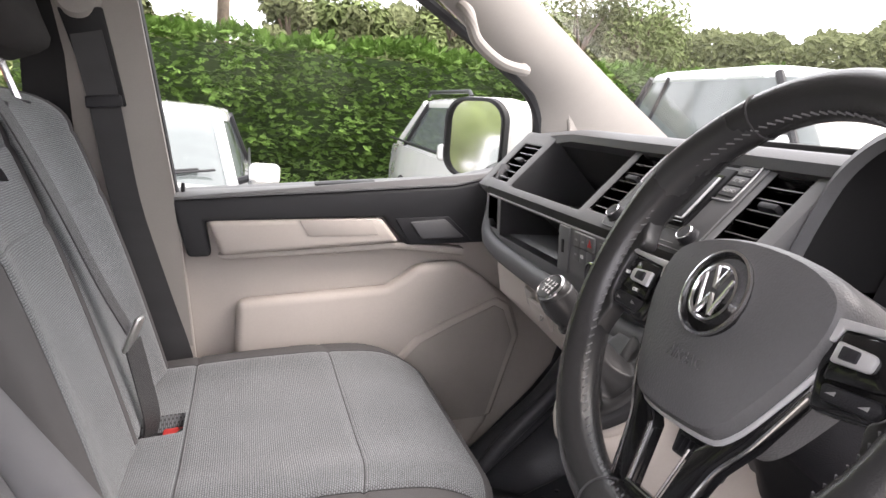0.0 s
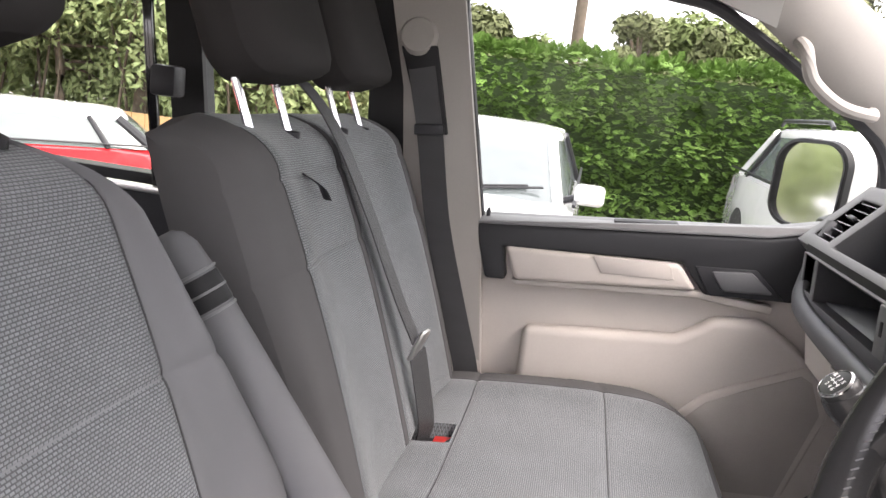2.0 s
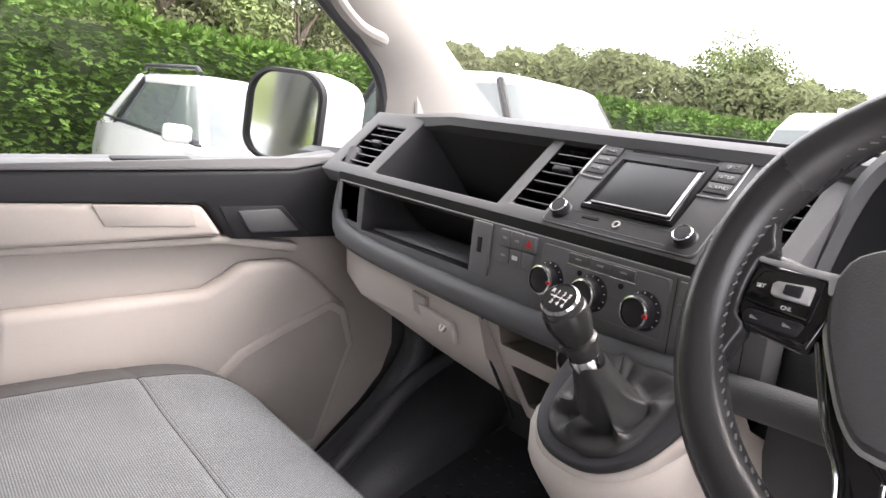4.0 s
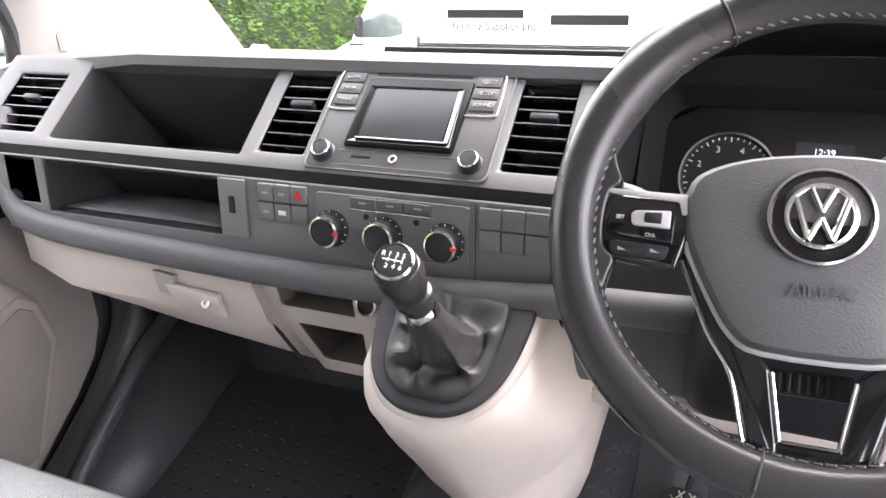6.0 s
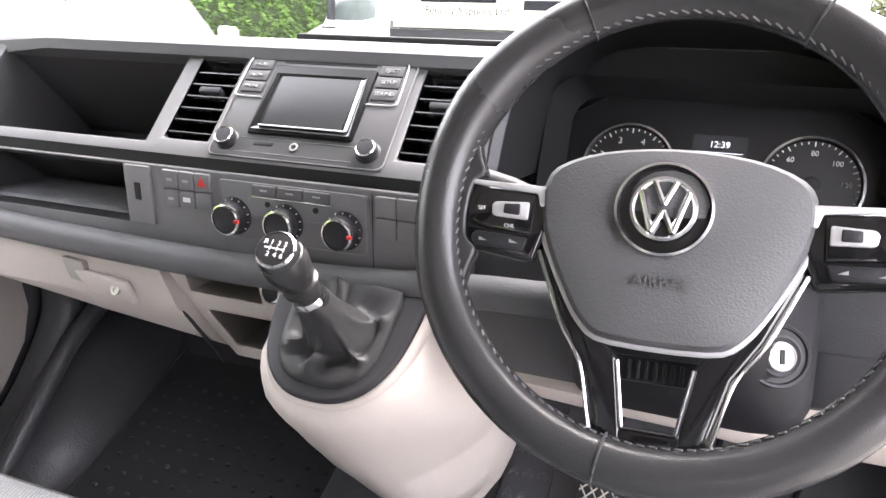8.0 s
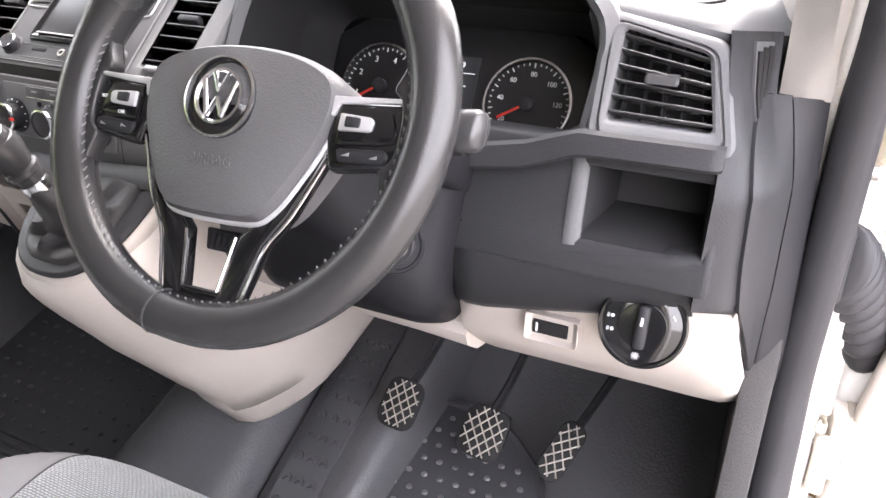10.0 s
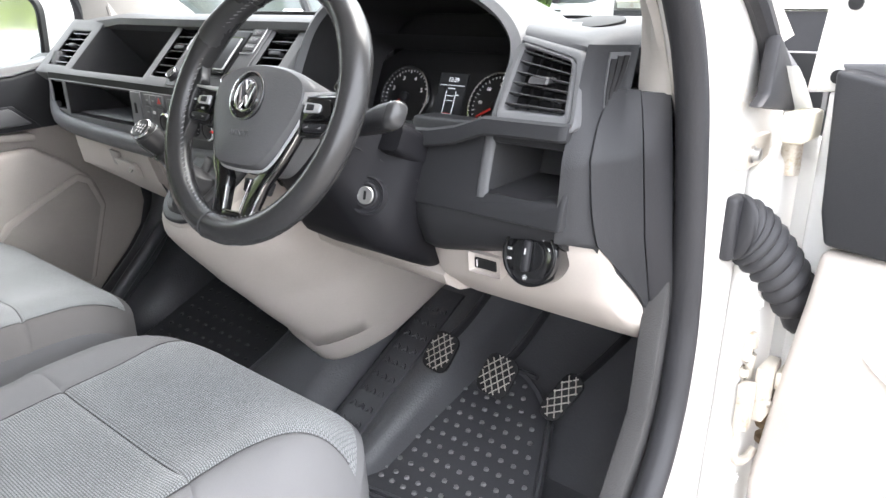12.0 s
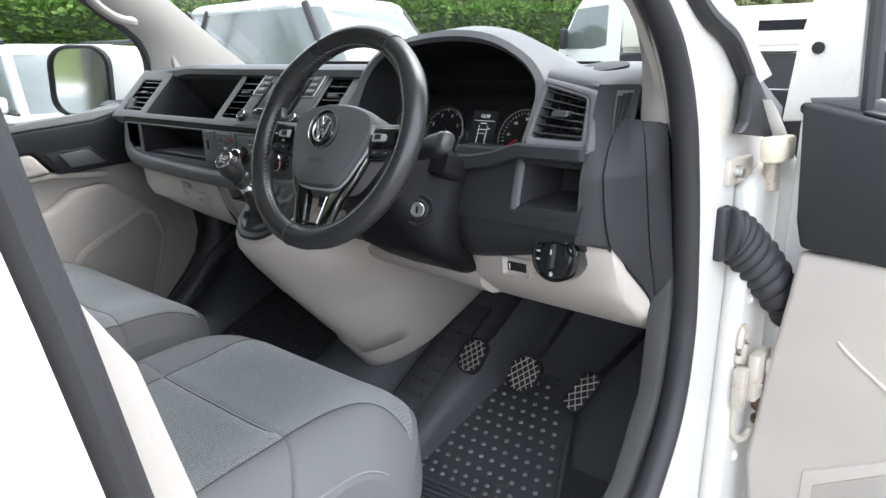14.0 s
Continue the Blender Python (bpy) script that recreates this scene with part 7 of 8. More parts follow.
part("check_hook", sweep(smoothpath([(0.766, -0.838, 0.812), (0.768, -0.838, 0.762), (0.781, -0.842, 0.742), (0.806, -0.847, 0.737), (0.821, -0.852, 0.747)], 5), 0.0065, 8), GALV, ck)
part("check_strap", box(0.80, 0.90, -0.885, -0.868, 0.857, 0.887, 0.006), GALV, ck)
RUST = mat("oily_rust", (0.16, 0.11, 0.06), 0.45, 0.6, var=0.4, scale=60)
part("check_roller", lathe([(0.014, -0.022), (0.020, -0.018), (0.020, -0.010), (0.013, -0.008), (0.013, 0.006), (0.022, 0.008), (0.022, 0.016), (0.012, 0.018)], Matrix.Translation((0.836, -0.866, 0.777)), 16), RUST, ck, "oily rusty roller")
for x, z in ((0.795, 0.982), (0.80, 0.70)):
    solid("body_screw", lathe([(0.010, 0), (0.010, 0.003), (0.006, 0.0035), (0.005, 0.006), (0.001, 0.006)], basis(Vector((x, -0.836, z)), Vector((1, 0, 0)), Vector((0, 0, 1)), Vector((0, -1, 0))), 14), INNERWHITE, "white painted screw on the door post", "screw", "door post screws")
# ribbed cable boot
bt = thing("cable_boot", "ribbed black rubber cable boot to the door", "cable boot")
bp_ = smoothpath([(0.722, -0.808, 1.098), (0.740, -0.815, 1.095), (0.762, -0.828, 1.077), (0.792, -0.845, 1.045), (0.828, -0.862, 1.003), (0.885, -0.885, 0.940)], 9)
part("bellows", sweep(bp_, [(0.0285, 0.0355, 0.0375, 0.0355)[i % 4] * (1 - 0.002 * i) for i in range(len(bp_))], 20, squash=(0.80, 1.15)), SEAL, bt, smooth=50)
part("boot_flange", box(0.704, 0.742, -0.818, -0.800, 1.056, 1.140, 0.007, 3), SEAL, bt)

# ---------------------------------------------------------------- driver's door, standing open
DA = 84.0
DH = Vector((0.850, -0.892, 0))
DX = Vector((-math.cos(radians(DA)), -math.sin(radians(DA)), 0))     # along the door from the hinge
DN = Vector((-math.sin(radians(DA)), math.cos(radians(DA)), 0))       # towards the cabin
DM = basis(DH, DX, Vector((0, 0, 1)), DN)
dp = lambda pts, z0, z1, r=0.006, s=3: prism([DM @ Vector((x, y, z0)) for x, y in pts], DN * (z1 - z0), r, s)
part("door_shell", dp([(-0.035, 0.50), (1.05, 0.50), (1.05, 1.22), (-0.030, 1.27), (-0.035, 0.9)], -0.07, 0.0, 0.012), VANWHITE, dd, "white painted steel door shell")
part("lower_panel", dp([(-0.012, 0.55), (1.02, 0.55), (1.02, 1.10), (0.012, 1.07), (0.004, 1.0), (-0.018, 0.85), (-0.034, 0.70)], 0.002, 0.055, 0.012), BEIGE, dd, "warm beige moulded plastic panel")
part("panel_ridge", sweep(smoothpath([DM @ Vector(p) for p in ((0.085, 0.945, 0.054), (0.11, 0.925, 0.056), (0.17, 0.883, 0.056), (0.235, 0.835, 0.056), (0.34, 0.75, 0.056))], 5), 0.0030, 8), BEIGE, dd)
sg = part("speaker_surround", dp([(0.20, 0.80), (0.36, 0.70), (0.36, 0.56), (0.06, 0.56), (0.06, 0.72)], 0.05, 0.060, 0.004), BEIGE, dd)
part("speaker_grille", dp([(0.19, 0.775), (0.34, 0.685), (0.34, 0.575), (0.08, 0.575), (0.08, 0.705)], 0.058, 0.0625, 0.001), mat("fine_speaker_mesh_driver", (0.36, 0.33, 0.30), 0.8, bump=1.0, bscale=700), sg, "fine meshed beige speaker grille")
part("top_rail", dp([(-0.004, 1.294), (0.166, 1.260), (1.02, 1.17), (1.02, 1.05), (0.20, 1.066), (0.016, 1.078), (0.006, 1.12)], -0.004, 0.062, 0.007), SHADEDARK, dd, "dark grey grained upper rail")
part("rail_top", dp([(-0.02, 1.300), (0.05, 1.303), (0.17, 1.284), (1.02, 1.20), (1.02, 1.15), (0.17, 1.24), (0.0, 1.27)], -0.03, 0.006, 0.006), DARK, dd, "dark grey window ledge")
msw = part("mirror_switch", dp([(0.075, 1.279), (0.190, 1.256), (0.190, 1.262), (0.075, 1.285)], 0.008, 0.050, 0.002), BLACK, dd, "black mirror switch plate")
part("switch_knob", lathe([(0.013, 0), (0.012, 0.012), (0.010, 0.015), (0.001, 0.015)], Matrix.Translation(DM @ Vector((0.145, 1.268, 0.032))), 18), BLACK, msw)
part("window_frame", sweep(smoothpath([DM @ Vector(p) for p in ((-0.035, 1.27, -0.02), (-0.020, 1.40, -0.02), (0.02, 1.50, -0.02), (0.12, 1.61, -0.02), (0.4, 1.68, -0.02), (1.0, 1.68, -0.02))], 5), 0.024, 10, up=(0.4, -0.9, 0)), VANWHITE, dd, "white window frame")
part("window_post", sweep([DM @ Vector((0.066, 1.28, -0.005)), DM @ Vector((0.052, 1.62, -0.005))], 0.016, 8, squash=(1, 0.8)), SEAL, dd, "black window channel")
part("quarter_panel", dp([(-0.055, 1.26), (0.052, 1.27), (0.040, 1.62), (0.03, 1.56), (-0.028, 1.442), (-0.044, 1.368)], -0.02, 0.004, 0.004), INNERWHITE, dd, "white painted sail panel")
for u, z in ((-0.018, 1.282), (-0.012, 1.371)):
    part("frame_bolt", lathe([(0.009, 0), (0.009, 0.004), (0.001, 0.005)], basis(DM @ Vector((u, z, 0.004)), DX, Vector((0, 0, 1)), DN), 12), DEEP, dd)
pnw = bmesh.new()
loft([[DM @ Vector((0.07, 1.27, -0.02)), DM @ Vector((1.0, 1.19, -0.02))], [DM @ Vector((0.055, 1.66, -0.02)), DM @ Vector((1.0, 1.67, -0.02))]], closed=False, bm=pnw)
part("window_pane", pnw, GLASS, dd, "clear side glass with a dimming tint", smooth=0).visible_shadow = False

# ---------------------------------------------------------------- outside
GRAVEL = mat("grey_gravel_yard", (0.17, 0.16, 0.145), 0.95, var=0.3, scale=0.9, bump=1.0, bscale=25, dirt=(0.12, 0.11, 0.10))
LEAF = mat("hedge_leaf_green", (0.100, 0.175, 0.038), 0.8, var=0.45, scale=2.5, bump=0.1, spec=0.12)
LEAF2 = mat("tree_leaf_green", (0.15, 0.185, 0.075), 0.85, var=0.45, scale=0.8, bump=0.1, spec=0.12)
LEAF3 = mat("olive_brown_leaf", (0.115, 0.128, 0.062), 0.85, var=0.5, scale=0.35, bump=0.1, spec=0.12)
LEAF4 = mat("pale_spring_leaf", (0.25, 0.30, 0.14), 0.85, var=0.4, scale=0.7, bump=0.1, spec=0.12)
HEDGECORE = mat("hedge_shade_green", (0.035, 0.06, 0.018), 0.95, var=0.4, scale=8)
BARK = mat("grey_brown_bark", (0.13, 0.10, 0.075), 0.95, var=0.4, scale=10, bump=0.8, bscale=60)
FENCE = mat("orange_brown_fence_boards", (0.36, 0.22, 0.10), 0.85, var=0.3, scale=5, bump=0.4, bscale=80)
CARWHITE = mat("white_car_paint", (0.66, 0.66, 0.66), 0.2, var=0.02, bump=0, coat=0.6)
CARSILVER = mat("silver_car_paint", (0.62, 0.64, 0.65), 0.25, 0.3, var=0.03, bump=0, coat=0.6)
CARRED = mat("red_car_paint", (0.55, 0.02, 0.025), 0.22, var=0.05, bump=0, coat=0.7)
CARGLASS = mat("reflecting_car_glass", (0.10, 0.115, 0.115), 0.06, bump=0, spec=1.0)
TYRE = mat("black_tyre", (0.02, 0.02, 0.02), 0.85)
LAMP = mat("clear_headlamp", (0.6, 0.62, 0.64), 0.1, bump=0, coat=0.5)
GREYBAR = mat("grey_print", (0.015, 0.015, 0.017), 0.8, bump=0, spec=0.05)
BOARDCREAM = mat("cream_painted_board", (0.60, 0.58, 0.50), 0.5, bump=0.1, var=0.06, dirt=(0.42, 0.38, 0.30), scale=1.2)

g = bmesh.new()
drop = lambda x: -0.62 * min(1, max(0, (-2.6 - x) / 1.6))        # the yard falls away towards the fence
loft([[(x, -400, drop(x)), (x, 400, drop(x)), (x, 400, -2), (x, -400, -2)] for x in (-400, -40, -12, -4.2, -3.8, -3.4, -3.0, -2.6, 0, 12, 40, 400)], bm=g)
solid("ground", g, GRAVEL, "grey compacted gravel of a parking yard", "ground", kind="structure")


def leaves(n, place, size, seed):
    """Many small folded leaves; place(rng) gives a point and a normal."""
    rng = random.Random(seed)
    vs, fs = [], []
    for i in range(n):
        p, nr = place(rng)
        a = Vector((rng.uniform(-1, 1), rng.uniform(-1, 1), rng.uniform(-1, 1))).normalized()
        nr = (nr + a * 0.8).normalized()
        t = nr.cross(Vector((rng.uniform(-1, 1), rng.uniform(-1, 1), rng.uniform(-1, 1)))).normalized()
        b = nr.cross(t)
        s = size * rng.uniform(0.6, 1.3)
        k = len(vs)
        vs += [(p - t * s)[:], (p + b * s * 0.42 + nr * s * 0.12)[:], (p + t * s)[:], (p - b * s * 0.42 + nr * s * 0.12)[:]]
        fs += [(k, k + 1, k + 2), (k, k + 2, k + 3)]
    b_ = bmesh.new()
    me = bpy.data.meshes.new("leaves")
    me.from_pydata(vs, [], fs)
    b_.from_mesh(me)
    bpy.data.meshes.remove(me)
    return b_


def raw(name, vs_bm, material):
    bmesh.ops.scale(vs_bm, vec=(S, S, S), verts=vs_bm.verts)
    me = bpy.data.meshes.new(name)
    vs_bm.to_mesh(me)
    vs_bm.free()
    me.materials.append(material)
    return me


HY, HTOP = 8.4, 2.06


def htop(x):
    """The hedge grows taller along the yard."""
    return HTOP + 0.055 * max(0, x - 5)


def hedge_point(rng):
    x = rng.uniform(-2.6, 26)
    lump = 0.16 * noise.noise(Vector((x * 1.3, 0, 7))) + 0.10 * noise.noise(Vector((x * 4, 0, 3)))
    if rng.random() < 0.80:
        z = rng.uniform(0.02, htop(x) + lump)
        d = 0.30 * noise.noise(Vector((x * 1.6, 2, z * 1.6))) + 0.22 * noise.noise(Vector((x * 4.2, 2, z * 4.2)))
        return Vector((x, HY - 0.10 + d, z)), Vector((0, -1, -0.15))
    y = rng.uniform(HY - 0.1, HY + 0.8)
    return Vector((x, y, htop(x) + lump + rng.uniform(-0.1, 0.06))), Vector((rng.uniform(-0.5, 0.5), -0.3, 1))


def fronds(n, point, per, size, seed):
    """Sprays: each a short stem with paired narrow leaves that droop from the hedge face."""
    rng = random.Random(seed)
    vs, fs = [], []
    for i in range(n):
        p, nr = point(rng)
        stem = (nr + Vector((rng.uniform(-0.9, 0.9), rng.uniform(-0.3, 0.3), rng.uniform(-0.7, 0.6)))).normalized()
        side_ = stem.cross(Vector((rng.uniform(-0.4, 0.4), rng.uniform(-0.4, 0.4), 1))).normalized()
        L = size * rng.uniform(0.7, 1.4)
        for q in range(per):
            f = (q + 0.5) / per
            sg = 1 if q % 2 else -1
            a = p + stem * (L * f)
            d = (stem * 0.7 + side_ * (sg * 0.8) + Vector((0, 0, rng.uniform(-0.25, 0.15)))).normalized()
            w_ = d.cross(stem).cross(d).normalized() * (L * 0.15)
            tip = a + d * (L * 0.62 * (1.15 - 0.6 * f))
            k = len(vs)
            mid = a.lerp(tip, 0.45)
            vs += [a[:], (mid + w_)[:], tip[:], (mid - w_)[:]]
            fs += [(k, k + 1, k + 2), (k, k + 2, k + 3)]
    b_ = bmesh.new()
    me = bpy.data.meshes.new("fronds")
    me.from_pydata(vs, [], fs)
    b_.from_mesh(me)
    bpy.data.meshes.remove(me)
    return b_


hd = thing("hedge", "tall clipped green conifer hedge along the yard", "hedge", kind="stuff")
o = new("foliage", raw("foliage", fronds(50000, hedge_point, 7, 0.080, 3), LEAF))
o.parent = hd
# dark green slab paints in the shade deep inside the hedge
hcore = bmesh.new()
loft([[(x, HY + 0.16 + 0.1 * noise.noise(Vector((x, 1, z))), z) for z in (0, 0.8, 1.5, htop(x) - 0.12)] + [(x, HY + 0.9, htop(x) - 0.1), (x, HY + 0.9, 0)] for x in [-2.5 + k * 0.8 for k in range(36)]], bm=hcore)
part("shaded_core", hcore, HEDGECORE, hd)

def grass_place(rng):
    return Vector((rng.uniform(-2.6, 14), rng.uniform(HY - 0.9, HY - 0.05), rng.uniform(0.0, 0.10))), Vector((0, -1, 1))


tagged(new("grass_verge", raw("grass_verge", leaves(9000, grass_place, 0.05, 8), LEAF)), "bright green weeds along the foot of the hedge", "grass", kind="stuff")


def tree(x, y, h, r, seed, n=12000, size=0.13, name="tree", leaf=None):
    g0 = drop(x)
    rng = random.Random(seed)
    t = thing(name, "broad leafed tree behind the hedge with an open crown", "tree", "trees round the yard")
    tr = bmesh.new()
    trunk = [(x, y, g0), (x + 0.1, y, h * 0.25), (x + rng.uniform(-0.2, 0.2), y, h * 0.5), (x + rng.uniform(-0.3, 0.3), y, h * 0.85)]
    sweep(smoothpath(trunk, 4), [h * 0.03 * (1 - 0.07 * k) for k in range(13)], 9, bm=tr)
    cl = []
    for k in range(22):
        a, f = rng.uniform(0, 6.28), rng.uniform(0.35, 0.95)
        rad = r * rng.uniform(0.4, 0.95) * math.sin(math.pi * (0.15 + 0.75 * f)) ** 0.7
        p = Vector((x + rad * math.cos(a), y + rad * math.sin(a), g0 + h * f))
        s = Vector((x, y, h * f * 0.72))
        sweep(smoothpath([s, s.lerp(p, 0.5) + Vector((0, 0, 0.08 * h * 0.4)), p], 3), [0.011 * h * (1 - 0.13 * q) for q in range(7)], 6, bm=tr)
        cl.append((p, r * rng.uniform(0.28, 0.5)))
    part("trunk", tr, BARK, t)

    def place(rg):
        c, q = cl[int(rg.random() * len(cl))]
        v = Vector((rg.gauss(0, 1), rg.gauss(0, 1), rg.gauss(0, 1))).normalized() * q * rg.uniform(0.55, 1.0)
        return c + v, v.normalized() + Vector((0, 0, 0.5))

    o_ = new("crown", raw("crown", leaves(n, place, size, seed), leaf or LEAF2))
    o_.parent = t


for k, (x, y, h, r) in enumerate(((-2.4, 12.6, 2.9, 1.1), (1.6, 13.6, 3.1, 1.2), (4.6, 14.5, 3.1, 1.4), (-4.5, 12.5, 4.6, 2.4), (40, 36.5, 8.6, 4.2), (40, 23.5, 9.0, 4.6), (40, 54, 8.4, 4.4), (45, 6, 7, 4.5), (46, 62, 6, 6), (48, 36, 5.5, 7), (47, 24, 5.4, 7), (50, 12, 5.5, 6), (40, 44, 6.2, 5), (40, 30, 6.0, 5), (43, 17, 6.2, 5.0), (-8, 11.5, 6.5, 3.4), (-12, 11.5, 7, 3.6), (-6.0, 12.5, 5.5, 2.8), (50, -6, 8, 5), (-10, 14, 8, 4), (-5.0, 11.6, 3.6, 1.9), (-9.5, 11.2, 3.6, 2.2), (-15, 13, 7, 4), (-20, 3, 6, 3.4), (-14, 2.4, 2.4, 2.0), (-14.5, 5.0, 2.6, 2.2), (-15, -0.6, 2.6, 2.0), (-23, 8, 7, 4), (-22, -2, 6.5, 3.6), (0.2, 13.5, 2.2, 0.9))):
    tree(x, y, h, r, 20 + k, size=0.068 + 0.004 * y / 4 + (0.05 if x > 20 else 0), n=20000 if x > 20 else 12000, leaf=LEAF4 if x < -4 else LEAF3 if k % 3 == 0 else LEAF2)
for k, (x, y, h, r) in enumerate(((-2.9, 12.9, 2.75, 0.9), (-1.9, 12.4, 2.9, 0.75), (-1.2, 13.4, 2.6, 0.7), (0.7, 13.0, 3.25, 0.6), (1.5, 13.6, 2.7, 0.8), (2.1, 12.8, 3.0, 0.7), (3.0, 13.2, 3.2, 0.9), (3.9, 13.4, 4.0, 1.0), (5.4, 13.8, 3.6, 1.2), (7.0, 14.5, 4.2, 1.4), (9.0, 15.5, 4.6, 1.6))):
    tree(x, y, h, r, 90 + k, n=5000, size=0.075, leaf=LEAF3 if k % 2 else LEAF2)


# a far belt of woods beyond the hedge, and a near one behind the fence
def belt_top(az):
    return 7.3 + 0.5 * math.sin(az * 0.21) + 1.1 * noise.noise(Vector((az * 0.16, 3, 0))) + 0.8 * noise.noise(Vector((az * 0.55, 7, 0)))


def far_place(rng):
    az = rng.uniform(8, 88)
    d = rng.uniform(42, 50)
    t = belt_top(az + 0.5 * noise.noise(Vector((d, az, 0)))) * d / 46
    z = t * (1 - rng.random() ** 1.6) + rng.gauss(0, 0.12)
    a = radians(az)
    return Vector((d * math.cos(a), d * math.sin(a), max(0.1, z))), Vector((-math.cos(a), -math.sin(a), 0.7))


def near_place(rng):
    x = rng.uniform(-34, -3.6)
    y = 11.4 + rng.uniform(0, 6.0) + max(0.0, -12 - x) * 0.12
    clump = noise.noise(Vector((x * 0.9, y * 0.9, 1))) * 0.9
    z = -0.6 + 7.5 * rng.random() ** 0.8 + clump
    return Vector((x + 0.4 * clump, y, z)), Vector((0.3, -1, 0.5))


tagged(new("far_woods", raw("far_woods", leaves(60000, far_place, 0.25, 41), LEAF3)), "distant olive green belt of trees beyond the yard", "trees", kind="stuff")
tagged(new("near_woods", raw("near_woods", leaves(130000, near_place, 0.12, 42), LEAF4)), "pale green spring woodland behind the fence", "trees", kind="stuff")
tw = bmesh.new()
rng = random.Random(5)
for k in range(46):
    x, y = rng.uniform(-22, -4), rng.uniform(10.6, 12.6)
    a = rng.uniform(-0.5, 0.5)
    sweep(smoothpath([(x, y, -0.6), (x + a * 0.6, y, 1.0), (x + a * 1.8 + rng.uniform(-0.4, 0.4), y - 0.3, 2.4 + rng.random()), (x + a * 3.4 + rng.uniform(-0.6, 0.6), y - 0.4, 4.6 + rng.random())], 4), [0.035 * (1 - 0.065 * q) for q in range(13)], 5, bm=tw)
tagged(new("thin_branches", finish("thin_branches", tw, BARK)), "thin bare branches standing among the pale woodland", "branches", kind="stuff")
# telegraph pole
tp_ = thing("telegraph_pole", "weathered wooden telegraph pole behind the hedge", "pole")
part("pole", sweep([(-0.46, 15.2, 0), (-0.50, 15.2, 6)], [0.14, 0.11], 12), BARK, tp_)
part("cross_arm", box(-0.88, -0.10, 15.02, 15.10, 3.78, 3.88, 0.01), BARK, tp_)
# fence behind the red car
fe = thing("board_fence", "orange brown close boarded timber fence", "fence")
fb = finish("board", box(-0.055, 0.055, -0.012, 0.012, 0, 1.18, 0.004), FENCE)
for k in range(110):
    o = new("board", fb)
    o.parent = fe
    o.location = ((-16 + k * 0.115) * S, (9.4 + 0.012 * (k % 2)) * S, -0.62 * S)
for z in (-0.35, 0.2):
    part("rail", box(-16.1, -3.3, 9.43, 9.48, z, z + 0.08), FENCE, fe)


